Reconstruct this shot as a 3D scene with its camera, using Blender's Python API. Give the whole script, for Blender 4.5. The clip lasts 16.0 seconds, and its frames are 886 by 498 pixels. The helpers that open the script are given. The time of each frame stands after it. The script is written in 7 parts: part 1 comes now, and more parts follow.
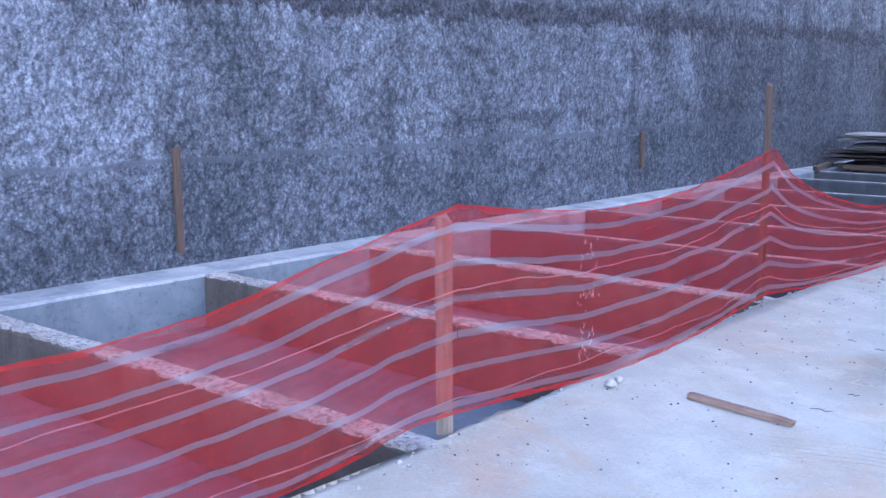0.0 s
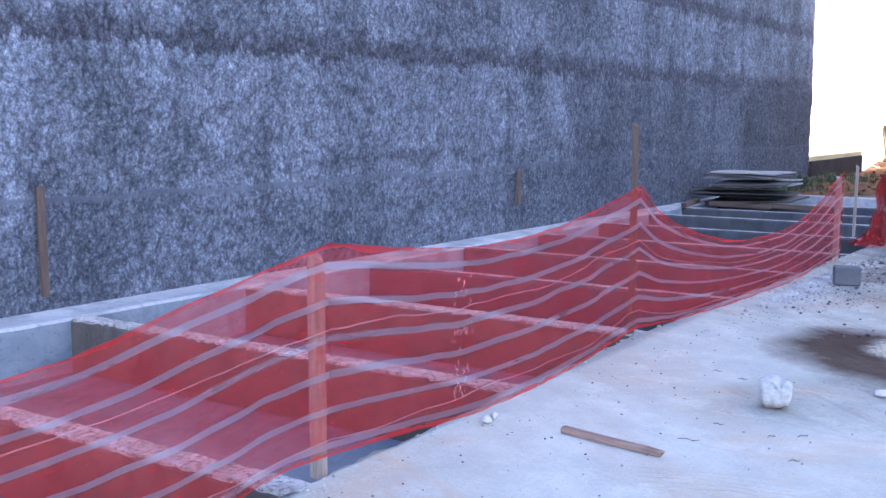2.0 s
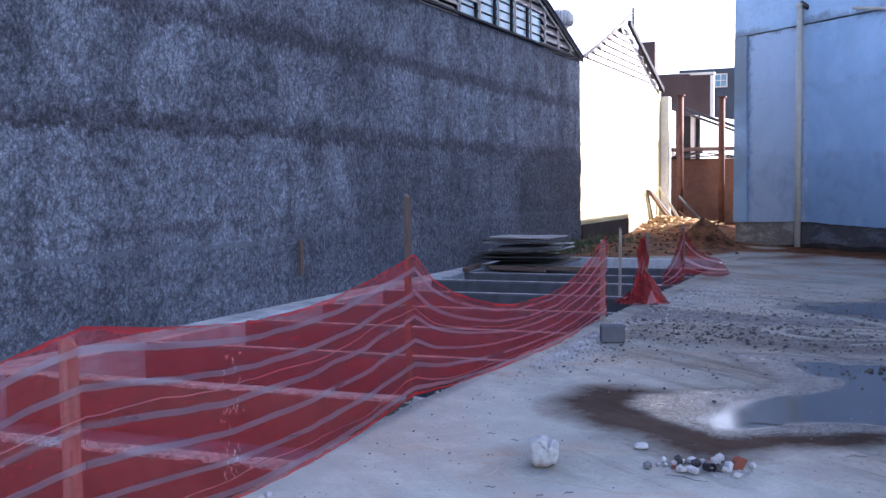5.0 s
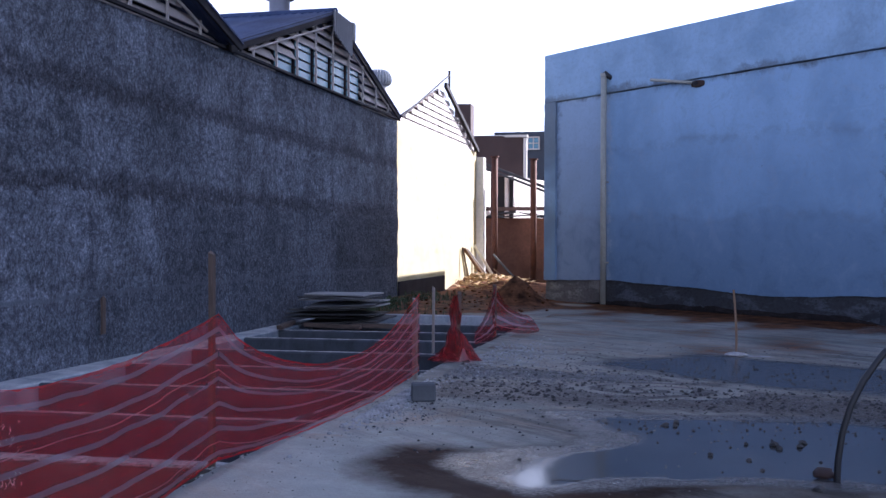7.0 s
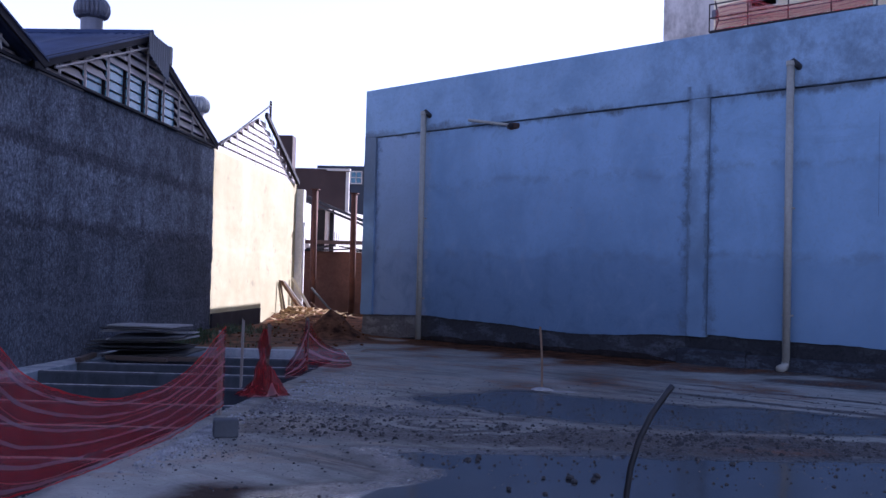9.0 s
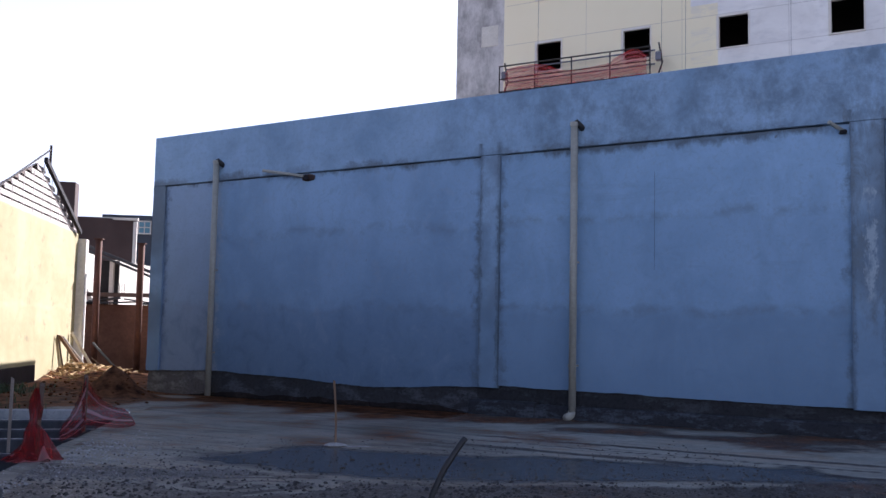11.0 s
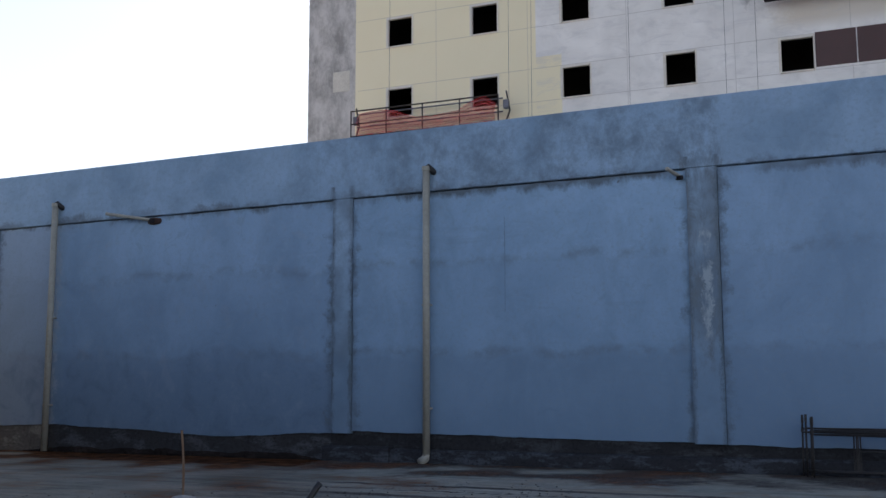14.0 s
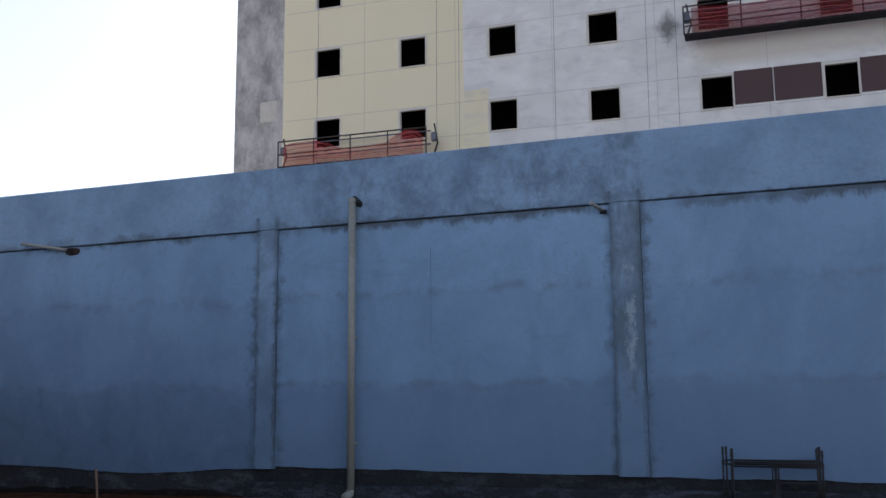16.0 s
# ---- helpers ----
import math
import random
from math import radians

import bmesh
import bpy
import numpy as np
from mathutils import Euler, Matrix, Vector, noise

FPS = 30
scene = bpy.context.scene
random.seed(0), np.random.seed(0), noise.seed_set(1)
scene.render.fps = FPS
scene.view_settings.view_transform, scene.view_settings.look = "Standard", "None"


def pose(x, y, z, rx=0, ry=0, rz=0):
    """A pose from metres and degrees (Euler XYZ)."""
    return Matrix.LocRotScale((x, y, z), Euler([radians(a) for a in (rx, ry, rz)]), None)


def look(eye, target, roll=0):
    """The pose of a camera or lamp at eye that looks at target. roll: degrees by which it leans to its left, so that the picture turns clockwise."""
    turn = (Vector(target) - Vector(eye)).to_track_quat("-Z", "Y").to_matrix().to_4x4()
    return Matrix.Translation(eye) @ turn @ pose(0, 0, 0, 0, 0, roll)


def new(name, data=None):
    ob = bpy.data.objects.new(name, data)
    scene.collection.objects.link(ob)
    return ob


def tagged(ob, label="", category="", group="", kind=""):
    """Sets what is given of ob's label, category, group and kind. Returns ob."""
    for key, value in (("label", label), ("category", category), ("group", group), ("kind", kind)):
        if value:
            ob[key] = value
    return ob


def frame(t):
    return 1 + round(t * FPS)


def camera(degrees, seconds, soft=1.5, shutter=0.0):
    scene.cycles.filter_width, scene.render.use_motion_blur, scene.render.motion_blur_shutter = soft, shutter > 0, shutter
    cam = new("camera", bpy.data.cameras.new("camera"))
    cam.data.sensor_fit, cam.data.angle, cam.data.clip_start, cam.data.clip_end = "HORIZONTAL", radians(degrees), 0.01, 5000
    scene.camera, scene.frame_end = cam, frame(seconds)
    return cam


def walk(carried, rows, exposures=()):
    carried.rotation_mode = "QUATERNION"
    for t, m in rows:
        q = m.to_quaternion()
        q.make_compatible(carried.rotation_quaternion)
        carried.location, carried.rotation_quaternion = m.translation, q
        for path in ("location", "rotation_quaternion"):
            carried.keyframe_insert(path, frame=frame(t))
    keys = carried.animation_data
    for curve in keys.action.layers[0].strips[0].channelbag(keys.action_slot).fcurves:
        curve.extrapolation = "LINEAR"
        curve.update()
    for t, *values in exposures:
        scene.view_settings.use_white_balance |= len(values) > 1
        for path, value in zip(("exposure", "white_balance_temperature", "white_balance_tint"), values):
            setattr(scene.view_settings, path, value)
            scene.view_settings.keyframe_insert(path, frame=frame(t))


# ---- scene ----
cam = camera(47.85, 16.0)
PATH = [
    (0.0, 0.003, 0.001, 1.497, 80.33, 0.25, 42.84),
    (0.5, 0.006, 0.011, 1.496, 80.62, 0.21, 41.40),
    (1.0, 0.014, 0.017, 1.496, 81.39, 0.16, 40.20),
    (1.5, 0.021, 0.029, 1.494, 82.21, -0.00, 37.69),
    (2.0, 0.033, 0.035, 1.498, 82.49, -0.03, 36.11),
    (2.5, 0.047, 0.049, 1.503, 83.22, -0.02, 34.60),
    (3.0, 0.060, 0.073, 1.505, 83.76, 0.08, 32.34),
    (5.5, 0.160, 0.086, 1.531, 87.06, 0.40, 21.31),
    (6.0, 0.173, 0.110, 1.533, 87.91, -0.03, 18.14),
    (6.5, 0.179, 0.140, 1.537, 88.40, -0.31, 15.95),
    (7.0, 0.198, 0.154, 1.548, 89.43, -0.15, 13.87),
    (7.5, 0.204, 0.155, 1.557, 90.57, -0.17, 11.34),
    (8.0, 0.228, 0.167, 1.558, 91.09, -0.45, 8.81),
    (8.5, 0.264, 0.175, 1.557, 91.31, -0.64, 6.74),
    (9.0, 0.303, 0.221, 1.544, 91.54, -1.48, 3.68),
    (9.5, 0.316, 0.233, 1.540, 92.32, -1.15, 0.38),
    (12.0, 0.326, 0.402, 1.546, 96.46, -1.42, -12.29),
    (12.5, 0.322, 0.388, 1.526, 97.18, -1.15, -13.99),
    (13.0, 0.318, 0.383, 1.528, 97.61, -0.51, -15.18),
    (13.5, 0.309, 0.370, 1.526, 97.93, -0.19, -15.98),
    (14.0, 0.318, 0.374, 1.518, 97.47, 0.19, -16.36),
    (14.5, 0.330, 0.378, 1.513, 97.97, 0.56, -17.40),
    (15.0, 0.342, 0.394, 1.534, 98.32, 0.53, -18.33),
    (15.5, 0.349, 0.410, 1.550, 98.93, 0.51, -19.42),
    (16.0, 0.377, 0.414, 1.549, 99.24, 0.51, -20.46),
]

# exposure of the film: bright shade first, then the camera stops down for the sky
EXPOSURES = [(0.0, 3.68, 5080, 21), (1.0, 3.68, 5080, 21), (2.0, 3.66, 5050, 22), (3.0, 3.25, 5000, 23), (5.5, 2.65, 5100, 24), (6.0, 2.45, 5050, 25), (7.0, 2.0, 5000, 26),
             (8.5, 1.55, 4850, 31), (9.5, 1.5, 4700, 36), (12.0, 1.55, 5850, 13), (12.5, 1.57, 6000, 12), (13.5, 1.5, 5800, 13), (14.5, 1.34, 5700, 13), (16.0, 1.34, 5650, 14)]
walk(cam, [(t, pose(*p)) for t, *p in PATH], EXPOSURES)

# ---------------------------------------------------------------- world and sun
SUN_EL, SUN_AZ = radians(29), radians(36.7)          # azimuth from +y towards +x
world = bpy.data.worlds.new("sky")
scene.world = world
world.use_nodes = True
wn = world.node_tree.nodes
sky = wn.new("ShaderNodeTexSky")
sky.sky_type = "NISHITA"
sky.sun_disc = False
sky.sun_elevation, sky.sun_rotation = SUN_EL, SUN_AZ
sky.dust_density = 5.0
sky.ozone_density = 2.5
# white haze towards the horizon, the same all round
sky_links = world.node_tree.links
sky_dir = wn.new("ShaderNodeTexCoord")
sky_axes = wn.new("ShaderNodeSeparateXYZ")
sky_links.new(sky_dir.outputs["Generated"], sky_axes.inputs[0])
haze = wn.new("ShaderNodeMapRange")
haze.interpolation_type = "SMOOTHSTEP"
sky_links.new(sky_axes.outputs["Z"], haze.inputs[0])
for slot, value in ((1, 0.1), (2, 0.72), (3, 0.94), (4, 0.0)):
    haze.inputs[slot].default_value = value
veil = wn.new("ShaderNodeMix")
veil.data_type = "RGBA"
sky_links.new(haze.outputs[0], veil.inputs[0])
sky_links.new(sky.outputs[0], veil.inputs[6])
veil.inputs[7].default_value = (9.1, 9.2, 8.9, 1.0)
sky_links.new(veil.outputs[2], wn["Background"].inputs[0])
wn["Background"].inputs[1].default_value = 0.05
sun = new("sun", bpy.data.lights.new("sun", "SUN"))
sun.data.energy, sun.data.angle, sun.data.color = 5.0, radians(0.53), (1.0, 0.87, 0.68)
to_sun = Vector((math.sin(SUN_AZ) * math.cos(SUN_EL), math.cos(SUN_AZ) * math.cos(SUN_EL), math.sin(SUN_EL)))
sun.matrix_world = look(tuple(to_sun * 60), (0, 0, 0))


# ---------------------------------------------------------------- material helpers
class Mat:
    """A node material with short calls for the nodes that recur."""

    def __init__(self, name, rough=0.8, metal=0.0):
        self.m = bpy.data.materials.new(name)
        self.m.use_nodes = True
        self.t = self.m.node_tree
        self.b = self.t.nodes["Principled BSDF"]
        self.b.inputs["Roughness"].default_value = rough
        self.b.inputs["Metallic"].default_value = metal
        self.pos = self.t.nodes.new("ShaderNodeNewGeometry").outputs["Position"]

    def put(self, socket, value):
        if isinstance(value, bpy.types.NodeSocket):
            self.t.links.new(value, socket)
        elif hasattr(socket.default_value, "__len__") and not hasattr(value, "__len__"):
            socket.default_value = [value] * len(socket.default_value)
        elif hasattr(value, "__len__") and len(value) == 3 and len(socket.default_value) == 4:
            socket.default_value = (*value, 1.0)
        else:
            socket.default_value = value

    def scaled(self, vec, scale):
        n = self.t.nodes.new("ShaderNodeVectorMath")
        n.operation = "MULTIPLY"
        self.put(n.inputs[0], vec)
        self.put(n.inputs[1], scale)
        return n.outputs[0]

    def noise(self, scale, detail=4.0, rough=0.55, vec=None, stretch=None, distort=0.0):
        n = self.t.nodes.new("ShaderNodeTexNoise")
        v = self.pos if vec is None else vec
        if stretch:
            v = self.scaled(v, stretch)
        self.put(n.inputs["Vector"], v)
        for key, val in (("Scale", scale), ("Detail", detail), ("Roughness", rough), ("Distortion", distort)):
            n.inputs[key].default_value = val
        return n.outputs["Fac"]

    def cells(self, scale, vec=None, feature="F1"):
        n = self.t.nodes.new("ShaderNodeTexVoronoi")
        n.feature = feature
        n.inputs["Scale"].default_value = scale
        self.put(n.inputs["Vector"], self.pos if vec is None else vec)
        return n.outputs["Distance"]

    def ramp(self, fac, *stops):
        n = self.t.nodes.new("ShaderNodeValToRGB")
        e = n.color_ramp.elements
        while len(e) < len(stops):
            e.new(0.5)
        for el, (p, c) in zip(e, stops):
            el.position = p
            el.color = (c, c, c, 1) if not hasattr(c, "__len__") else (*c, 1)
        self.put(n.inputs[0], fac)
        return n.outputs[0]

    def mix(self, fac, a, b, mode="MIX"):
        n = self.t.nodes.new("ShaderNodeMix")
        n.data_type, n.blend_type = "RGBA", mode
        self.put(n.inputs[0], fac)
        self.put(n.inputs[6], a)
        self.put(n.inputs[7], b)
        return n.outputs[2]

    def math(self, op, a, b=0.0):
        n = self.t.nodes.new("ShaderNodeMath")
        n.operation = op
        self.put(n.inputs[0], a)
        self.put(n.inputs[1], b)
        return n.outputs[0]

    def axis(self, which, vec=None):
        n = self.t.nodes.new("ShaderNodeSeparateXYZ")
        self.put(n.inputs[0], self.pos if vec is None else vec)
        return n.outputs["XYZ".index(which)]

    def attr(self, name):
        n = self.t.nodes.new("ShaderNodeAttribute")
        n.attribute_name = name
        return n.outputs["Fac"]

    def local(self):
        return self.t.nodes.new("ShaderNodeTexCoord").outputs["Object"]

    def rand(self):
        return self.t.nodes.new("ShaderNodeObjectInfo").outputs["Random"]

    def bump(self, height, strength=0.5, dist=0.01):
        n = self.t.nodes.new("ShaderNodeBump")
        n.inputs["Strength"].default_value, n.inputs["Distance"].default_value = strength, dist
        self.put(n.inputs["Height"], height)
        self.put(self.b.inputs["Normal"], n.outputs[0])
        return self

    def colour(self, value):
        self.put(self.b.inputs["Base Color"], value)
        return self

    def roughness(self, value):
        self.put(self.b.inputs["Roughness"], value)
        return self


def simple(name, colour, rough=0.7, metal=0.0, vary=0.25, scale=8.0, bump=0.25, stretch=None):
    """A worn surface of one colour: large stains, fine grain and relief."""
    m = Mat(name, rough, metal)
    v = m.local()
    big = m.noise(scale * 0.25, 5, 0.6, v, stretch)
    fine = m.noise(scale * 4, 4, 0.65, v, stretch)
    dark = [c * (1 - vary) for c in colour]
    light = [min(1, c * (1 + vary)) for c in colour]
    c = m.mix(m.ramp(big, (0.3, 0.0), (0.7, 1.0)), dark, light)
    c = m.mix(m.ramp(fine, (0.35, 0.35), (0.65, 0.0)), c, [x * 0.6 for x in colour])
    m.colour(c)
    m.roughness(m.ramp(fine, (0.3, max(0.05, rough - 0.12)), (0.7, min(1, rough + 0.12))))
    m.bump(fine, bump, 0.004)
    return m.m


def roughcast():
    """Thrown cement render, grey, in lifts and gang patches, feathered by the brush, with damp ragged joints between them."""
    m = Mat("roughcast", 0.95)

    def turned(turn, vec):
        n = m.t.nodes.new("ShaderNodeMapping")
        n.inputs["Rotation"].default_value = (radians(turn), 0, 0)
        m.put(n.inputs["Vector"], vec)
        return n.outputs[0]

    def warped(scale, amount, vec=None):
        n = m.t.nodes.new("ShaderNodeTexNoise")
        m.put(n.inputs["Vector"], m.pos if vec is None else vec)
        n.inputs["Scale"].default_value, n.inputs["Detail"].default_value = scale, 3.0
        a = m.t.nodes.new("ShaderNodeVectorMath")
        a.operation = "SUBTRACT"
        m.put(a.inputs[0], n.outputs["Color"])
        m.put(a.inputs[1], (0.5, 0.5, 0.5))
        b = m.t.nodes.new("ShaderNodeVectorMath")
        b.operation = "ADD"
        m.put(b.inputs[0], m.pos if vec is None else vec)
        m.put(b.inputs[1], m.scaled(a.outputs[0], (amount, amount, amount)))
        return b.outputs[0]

    # thrown dabs, a few centimetres across, leaning with the stroke
    feather = turned(16, warped(24, 0.07, warped(1.6, 0.5)))
    dabs = m.cells(15, m.scaled(feather, (1.0, 1.2, 0.8)))
    small = m.cells(38, m.scaled(warped(50, 0.035), (1.0, 1.0, 0.85)))
    upright = m.noise(24, 5, 0.72, stretch=(1, 1, 0.5), distort=0.6)
    cloud = m.noise(1.1, 5, 0.6, distort=0.5)
    grit = m.noise(70, 3, 0.65, distort=0.5)
    rag = m.math("ADD", m.math("MULTIPLY", m.math("SUBTRACT", m.noise(13, 4, 0.7, stretch=(1, 1, 0.2)), 0.5), 0.5), m.math("MULTIPLY", m.math("SUBTRACT", m.noise(2.2, 4, 0.6), 0.5), 0.35))
    z0 = m.math("ADD", m.axis("Z"), m.math("MULTIPLY", m.math("SUBTRACT", m.noise(0.5, 3, 0.55), 0.5), 0.25))
    z = m.math("ADD", z0, rag)
    y = m.math("ADD", m.axis("Y"), m.math("MULTIPLY", m.math("SUBTRACT", m.noise(2.6, 4, 0.6), 0.5), 0.3))
    base = m.mix(m.ramp(cloud, (0.36, 0.0), (0.64, 1.0)), (0.232, 0.237, 0.249), (0.312, 0.318, 0.333))
    clump = m.noise(4.2, 5, 0.65, stretch=(1, 0.8, 1.0), distort=0.9)
    base = m.mix(1.0, base, m.ramp(clump, (0.34, 0.74), (0.66, 1.26)), "MULTIPLY")
    # gang patches: upright and level seams where one throw met the next
    tone = m.noise(0.75, 3, 0.5, stretch=(1, 1.4, 0.8))
    base = m.mix(1.0, base, m.ramp(tone, (0.36, 0.74), (0.64, 1.24)), "MULTIPLY")
    for along, span, shift in ((y, 0.72, 0.4), (z0, 0.61, 0.17)):
        seam = m.ramp(m.math("PINGPONG", m.math("ADD", along, shift), span), (0.0, 0.62), (0.13, 0.0))
        base = m.mix(m.math("MULTIPLY", seam, m.ramp(m.noise(1.3, 3, 0.5), (0.42, 0.0), (0.58, 1.0))), base, (0.115, 0.113, 0.122))

    def step(value, low, high, a=0.0, b=1.0):
        n = m.t.nodes.new("ShaderNodeMapRange")
        m.put(n.inputs[0], value)
        for slot, val in ((1, low), (2, high), (3, a), (4, b)):
            n.inputs[slot].default_value = val
        return n.outputs[0]

    # the farther stretch's deeper shade, put into the colour
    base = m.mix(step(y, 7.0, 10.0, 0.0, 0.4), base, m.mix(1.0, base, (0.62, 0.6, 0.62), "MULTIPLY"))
    # lower lifts, darker from y = 12.5 and again from 19.85 on, and at the foot
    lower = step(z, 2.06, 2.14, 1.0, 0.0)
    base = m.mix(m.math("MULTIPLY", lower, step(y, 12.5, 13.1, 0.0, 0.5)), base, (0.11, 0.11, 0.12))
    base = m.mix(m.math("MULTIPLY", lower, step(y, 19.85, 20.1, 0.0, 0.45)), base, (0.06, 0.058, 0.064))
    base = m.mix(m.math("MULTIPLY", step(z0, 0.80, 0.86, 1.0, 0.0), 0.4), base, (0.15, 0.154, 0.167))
    smooth = None
    for zz, low, high, soft, strength, shade in ((z, 2.10, 2.16, 0.24, 0.85, (0.095, 0.087, 0.092)), (z, 3.33, 3.4, 0.28, 0.7, (0.098, 0.09, 0.096)), (z0, 0.83, 0.865, 0.02, 0.6, (0.115, 0.12, 0.132))):
        band = m.math("MULTIPLY", step(zz, low - 0.015, low + 0.02), step(zz, high, high + soft, 1.0, 0.0))
        base = m.mix(m.math("MULTIPLY", band, strength), base, shade)
        smooth = band
    rough = m.math("SUBTRACT", 1.0, m.math("MULTIPLY", smooth, 0.85))
    # gaps between dabs darkened and crests paled: relief shading put into the colour
    for tex, pale0, pale1, dark0, dark1, dark, pale in ((dabs, 0.36, 0.1, 0.42, 0.75, 0.55, 0.4), (small, 0.30, 0.1, 0.42, 0.7, 0.55, 0.35)):
        base = m.mix(m.math("MULTIPLY", rough, step(tex, dark0, dark1, 0.0, dark)), base, m.mix(1.0, base, (0.32, 0.32, 0.34), "MULTIPLY"))
        base = m.mix(m.math("MULTIPLY", rough, step(tex, pale0, pale1, 0.0, pale)), base, m.mix(1.0, base, (1.9, 1.9, 1.9), "MULTIPLY"))
    for tex, lo, hi, dark, pale in ((upright, 0.42, 0.60, 0.38, 0.3), (grit, 0.42, 0.58, 0.6, 0.45)):
        base = m.mix(m.math("MULTIPLY", rough, m.ramp(tex, (lo - 0.1, dark), (lo + 0.08, 0.0))), base, m.mix(1.0, base, (0.32, 0.32, 0.34), "MULTIPLY"))
        base = m.mix(m.math("MULTIPLY", rough, m.ramp(tex, (hi - 0.06, 0.0), (hi + 0.1, pale))), base, m.mix(1.0, base, (1.9, 1.9, 1.9), "MULTIPLY"))
    m.colour(m.mix(1.0, base, (0.75, 0.825, 0.93), "MULTIPLY"))
    h = m.mix(0.5, m.math("MULTIPLY", dabs, -1.0), m.mix(0.5, upright, grit))
    m.bump(h, 1.0, 0.035)
    m.b.inputs["Specular IOR Level"].default_value = 0.15
    return m.m


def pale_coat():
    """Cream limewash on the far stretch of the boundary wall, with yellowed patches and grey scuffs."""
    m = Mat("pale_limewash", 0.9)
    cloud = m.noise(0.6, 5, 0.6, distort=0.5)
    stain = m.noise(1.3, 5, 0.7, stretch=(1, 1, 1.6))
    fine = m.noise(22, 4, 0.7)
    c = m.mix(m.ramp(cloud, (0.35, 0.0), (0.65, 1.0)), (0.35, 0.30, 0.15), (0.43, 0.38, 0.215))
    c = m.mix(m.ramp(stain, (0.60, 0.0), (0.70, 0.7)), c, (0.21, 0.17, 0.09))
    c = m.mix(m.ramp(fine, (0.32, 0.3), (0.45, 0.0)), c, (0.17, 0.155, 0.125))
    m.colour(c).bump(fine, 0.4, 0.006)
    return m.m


def plaster():
    """Smooth render on the tall wall, washed pale blue: cloudy, with float marks, lift joints and damp edges."""
    m = Mat("smooth_render", 0.85)
    v = m.local()
    u, z = m.axis("X", v), m.axis("Z", v)
    cloud = m.noise(0.42, 6, 0.6, v, distort=0.6)
    streak = m.noise(1.1, 6, 0.65, v, (1, 1, 0.5), 0.5)
    swirl = m.noise(2.6, 5, 0.65, v, distort=1.8)
    fine = m.noise(14, 5, 0.7, v)
    rag = m.noise(4.5, 6, 0.75, v)
    c = m.mix(m.ramp(cloud, (0.34, 0.0), (0.64, 1.0)), (0.255, 0.375, 0.52), (0.365, 0.505, 0.675))
    c = m.mix(m.ramp(streak, (0.36, 0.55), (0.55, 0.0)), c, (0.225, 0.325, 0.445))
    c = m.mix(m.ramp(swirl, (0.56, 0.0), (0.72, 0.35)), c, (0.395, 0.535, 0.69))
    c = m.mix(m.ramp(swirl, (0.30, 0.4), (0.42, 0.0)), c, (0.21, 0.30, 0.395))
    wave = m.math("ADD", m.math("MULTIPLY", m.math("SUBTRACT", m.noise(0.55, 3, 0.55, v), 0.5), 0.7), m.math("MULTIPLY", m.math("SUBTRACT", m.noise(4.0, 5, 0.7, v), 0.5), 0.3))
    zz = m.math("ADD", z, wave)
    west = m.math("LESS_THAN", u, -9.2)

    def lift(at, fade, depth):
        n = m.t.nodes.new("ShaderNodeMapRange")
        m.put(n.inputs[0], zz)
        for k, val in ((1, at + fade), (2, at - fade), (3, 0.0), (4, depth)):
            n.inputs[k].default_value = val
        return n.outputs[0]

    # each lift was floated on its own, with a stained line where they meet
    # lower ones darker: partly their coat, partly the light's fall-off painted in
    c = m.mix(lift(3.68, 0.06, 0.3), c, (0.205, 0.30, 0.425))
    c = m.mix(lift(2.0, 0.16, 0.42), c, (0.16, 0.232, 0.33))
    c = m.mix(lift(1.3, 0.8, 0.32), c, (0.14, 0.205, 0.295))
    c = m.mix(m.math("MULTIPLY", west, lift(2.0, 0.3, 0.35)), c, (0.13, 0.185, 0.275))
    c = m.mix(m.math("MULTIPLY", west, lift(1.2, 0.6, 0.3)), c, (0.11, 0.165, 0.235))
    for at, wide, k in ((2.02, 0.13, 0.55), (3.7, 0.15, 0.55)):
        joint = m.ramp(m.math("ABSOLUTE", m.math("SUBTRACT", zz, at)), (0.0, k), (wide, 0.0))
        c = m.mix(m.math("MULTIPLY", joint, m.ramp(m.noise(1.4, 6, 0.75, v), (0.44, 0.0), (0.58, 1.0))), c, (0.175, 0.215, 0.255))
    # bay tints: darker past u = -2.3 and before u = -9.2
    c = m.mix(m.math("MULTIPLY", m.math("GREATER_THAN", u, -2.3), 0.3), c, (0.20, 0.275, 0.395))
    c = m.mix(m.math("MULTIPLY", west, 0.25), c, (0.19, 0.265, 0.395))
    # greyer far end: light bounced onto it, mixed into the colour
    c = m.mix(m.math("MULTIPLY", m.math("LESS_THAN", m.math("ADD", u, m.math("MULTIPLY", m.math("SUBTRACT", rag, 0.5), 1.2)), -16.4), 0.4), c, (0.38, 0.41, 0.475))
    c = m.mix(m.ramp(fine, (0.3, 0.35), (0.5, 0.0)), c, (0.25, 0.305, 0.36))
    smudge = m.noise(1.9, 6, 0.68, v, (1, 1, 0.85), 0.5)
    c = m.mix(m.math("MULTIPLY", west, m.math("MULTIPLY", lift(2.1, 0.4, 1.0), m.ramp(smudge, (0.50, 0.0), (0.66, 0.45)))), c, (0.115, 0.165, 0.225))
    c = m.mix(m.math("MULTIPLY", west, m.ramp(smudge, (0.34, 0.3), (0.44, 0.0))), c, (0.30, 0.36, 0.45))
    trowel = m.noise(1.0, 6, 0.7, v, (0.35, 1, 2.2), 1.2)
